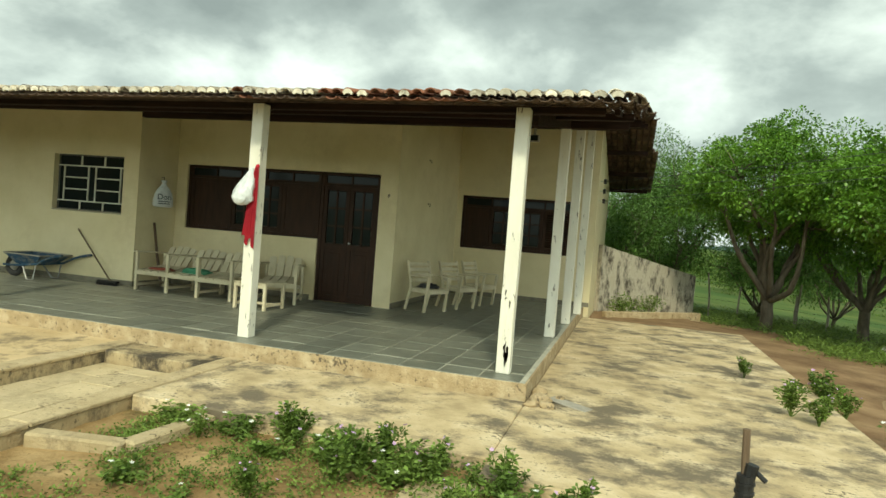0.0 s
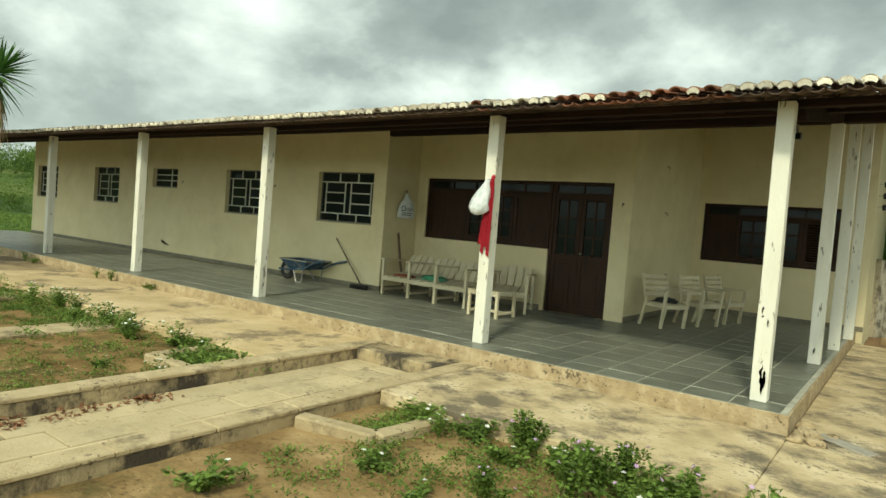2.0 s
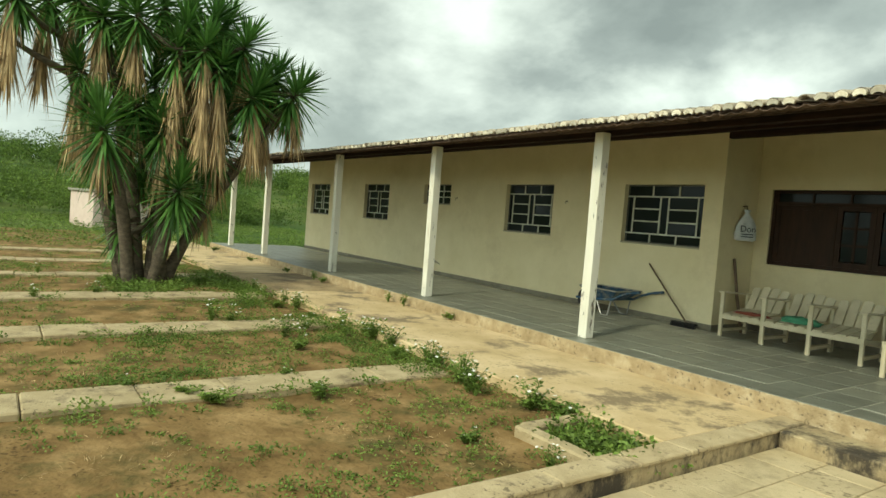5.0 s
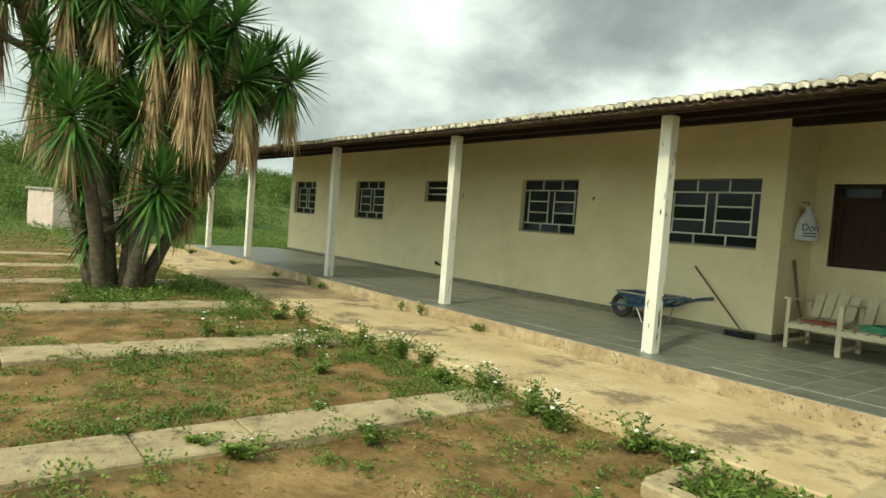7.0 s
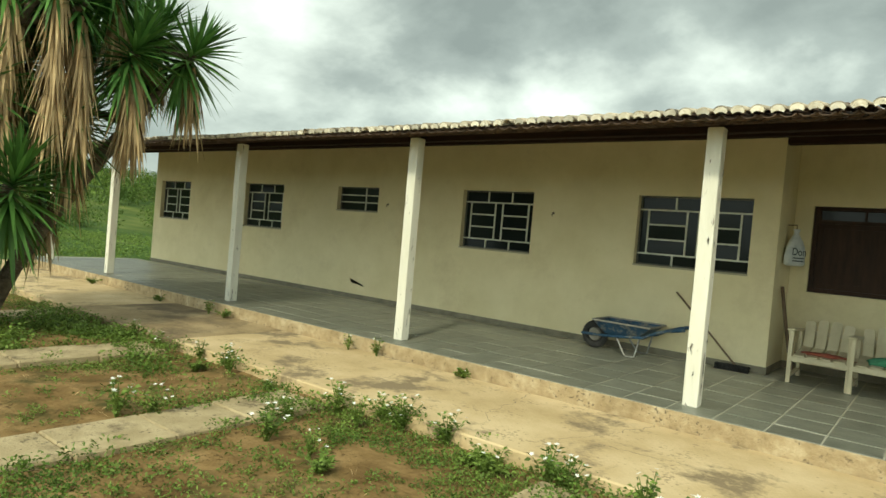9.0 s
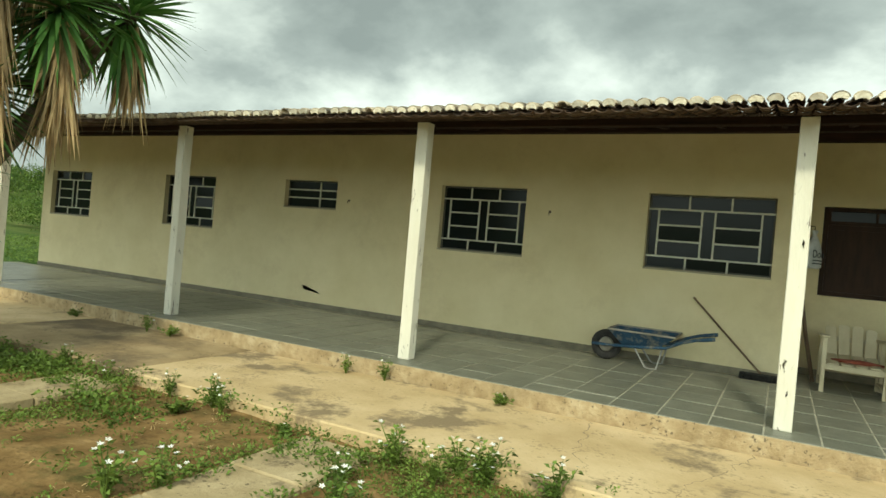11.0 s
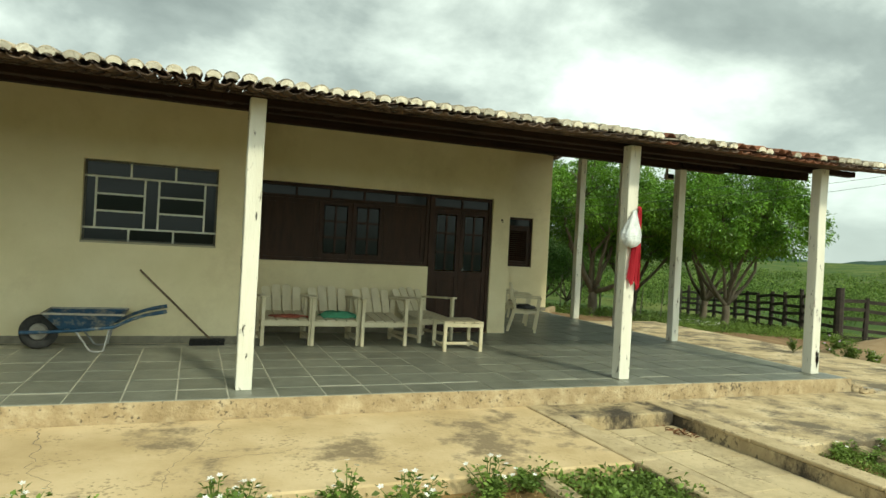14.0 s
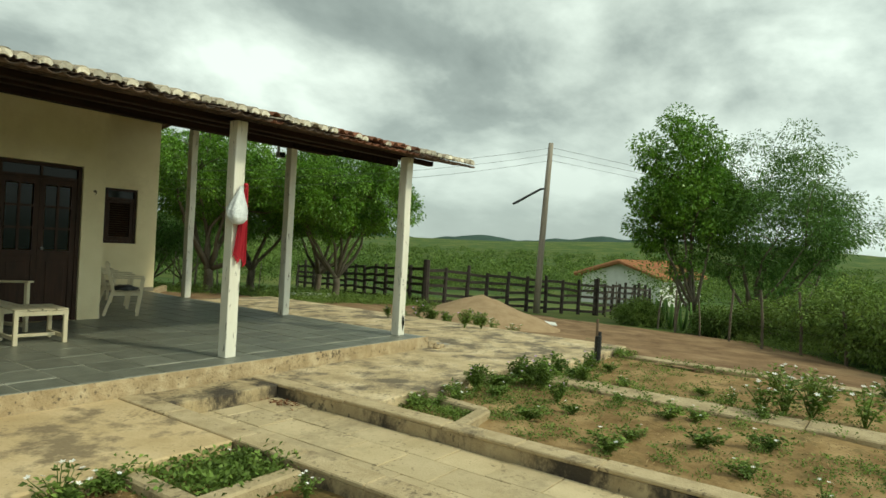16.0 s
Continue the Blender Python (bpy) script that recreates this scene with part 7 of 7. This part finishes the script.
def ring(a0, a1, d0, d1):
    def f(r):
        a, d = radians(r.uniform(a0, a1)), d0 + (d1 - d0) * r.random() ** 0.7
        return -8 + math.cos(a) * d, 2 + math.sin(a) * d
    return f


far_scrub("scrub_west", ring(165, 200, 27, 60), 80, (1.2, 2.8), (0.17, 0.09), 220, "green thorn scrub west of the house", seed=2)
far_scrub("scrub_northwest", ring(135, 172, 30, 75), 90, (1.4, 3.2), (0.18, 0.095), 220, "green thorn scrub beyond the house", seed=3)
far_scrub("hill_scrub", ring(135, 235, 70, 170), 950, (1.8, 4.0), (0.36, 0.20), 90, "green scrub covering the low hill", seed=4)
far_scrub("scrub_east", ring(-40, 80, 33, 110), 620, (1.2, 3.8), (0.20, 0.10), 95, "green scrub trees on the plain east of the yard", seed=5)
far_scrub("plain_scrub", ring(-50, 90, 100, 250), 1300, (2.2, 4.6), (0.55, 0.34), 34, "green scrub over the plain", seed=6)
far_scrub("distant_scrub", ring(-50, 90, 240, 680), 3600, (3.0, 6.0), (1.3, 0.8), 12, "distant scrub over the plain", seed=8)

def far_ridge(name, bearing, width, dist, height, seed, label):
    """A long low hill on the horizon, across the given bearing."""
    c, d = Vector((math.cos(radians(bearing)), math.sin(radians(bearing)), 0)), 0.18
    side = Vector((-c.y, c.x, 0))
    n, rows = 90, 8
    verts, faces = [], []
    for j in range(rows + 1):
        f = j / rows
        for i in range(n + 1):
            u = i / n * 2 - 1
            p = c * dist * (1 + d * f) + side * u * width
            crest = height * (0.55 + 0.45 * noise.noise(Vector((u * 4.0, seed, 0))) + 0.16 * noise.noise(Vector((u * 13.0, seed, 3)))) * (1 - u ** 4)
            verts.append((p.x, p.y, -14 + (crest + 14) * math.sin(math.pi * f / 2) + 0.04 * height * noise.noise(Vector((u * 22, f * 3, seed)))))
    for j in range(rows):
        for i in range(n):
            a = j * (n + 1) + i
            faces.append((a, a + 1, a + n + 2, a + n + 1))
    tagged(raw_part(name, verts, faces, FARHILL, smooth=True), label, "hill", kind="structure")


# backdrop ridges, their distance haze carried by the FARHILL colour
far_ridge("backdrop_hill_1", 8, 900, 1500, 34, 3.1, "low wooded hill on the horizon, haze toned blue-green into its colour")
far_ridge("backdrop_hill_2", 14, 1500, 2500, 105, 7.7, "far hill ridge on the horizon, haze toned blue-grey into its colour")
far_ridge("backdrop_hill_3", 65, 1500, 2100, 70, 12.4, "far hill ridge on the horizon, haze toned blue-grey into its colour")

# ---- pieces: walkway pavers, floor tiles, roof tiles ----


def flat_piece(w, d, h, material, name, bevel=0.004):
    bm = bmesh.new()
    box(bm, -w / 2, w / 2, -d / 2, d / 2, -h, 0)
    bmesh.ops.bevel(bm, geom=[e for e in bm.edges if e.verts[0].co.z > -1e-6 and e.verts[1].co.z > -1e-6], offset=bevel, segments=1, affect="EDGES")
    return mesh_of(bm, name, material)


walkway = bpy.data.objects["walkway_bed"]
pw, pd = 0.378, 0.44
pave = flat_piece(pw - 0.008, pd - 0.008, 0.03, PAVER, "paver")
pave_old = flat_piece(pw - 0.008, pd - 0.008, 0.03, PAVER_OLD, "paver")
k = 0
for j in range(34):
    y = -0.80 - pd / 2 - j * pd
    for i in range(3):
        x = -3.95 + pw / 2 + 0.004 + i * pw
        ob = new("paver", pave_old if y + random.uniform(-0.7, 0.7) < -4.2 else pave)
        ob.parent = walkway
        ob.matrix_basis = pose(x, y - (pd / 2 if i == 1 else 0.0) + random.uniform(-0.004, 0.004), PATH_Z + random.uniform(-0.003, 0.003), random.uniform(-0.5, 0.5), random.uniform(-0.5, 0.5), random.uniform(-0.5, 0.5))

# cut paver that closes the staggered middle row at the landing
ob = new("paver", flat_piece(pw - 0.008, pd / 2 - 0.008, 0.03, PAVER, "paver"))
ob.parent = walkway
ob.matrix_basis = pose(-3.95 + pw * 1.5 + 0.004, -0.80 - pd / 4, PATH_Z)

TW, TD = 0.39, 0.435
tile_mesh = flat_piece(TW - 0.013, TD - 0.018, 0.012, SLATE, "slate_tile", 0.003)
half_mesh = flat_piece(TW - 0.013, 0.31, 0.012, SLATE, "slate_tile", 0.003)
NV, NF = [], []
tv = [tuple(v.co) for v in tile_mesh.vertices]
tf = [tuple(p.vertices) for p in tile_mesh.polygons]
parts_made = 0


def lay_tile(x, y, mesh, single):
    global parts_made
    m = pose(x, y, FLOOR + random.uniform(-0.0015, 0.0015), random.uniform(-0.15, 0.15), random.uniform(-0.15, 0.15), random.uniform(-0.3, 0.3))
    if single:
        ob = new("slate_tile", mesh)
        ob.parent, ob.matrix_basis = veranda, m
        parts_made += 1
    else:
        o = len(NV)
        src = [tuple(v.co) for v in mesh.vertices]
        NV.extend([tuple(m @ Vector(p)) for p in src])
        NF.extend([tuple(i + o for i in p.vertices) for p in mesh.polygons])


nx = int((XR - XL) / TW)
for i in range(nx):
    x = XR - 0.012 - TW / 2 - i * TW - 0.03
    shift = random.uniform(-0.02, 0.02) if i % 3 else 0.03
    lay_tile(x, YF + 0.008 + 0.158, half_mesh, x > -11)
    y = YF + 0.33 + TD / 2
    limit = W1Y if x < STEP else W3Y
    while y + TD / 2 < limit + 0.03:
        single = (x > -11 and y < W1Y and parts_made < 300)
        yy = min(y + shift * (0.3 if y > limit - 0.6 else 1), limit - TD / 2 - 0.006)
        lay_tile(x, yy, tile_mesh, single)
        y += TD
ob = raw_part("slate_tiles_far", NV, NF, SLATE_FAR, veranda)
tagged(ob, kind="stuff")
roof_pieces()
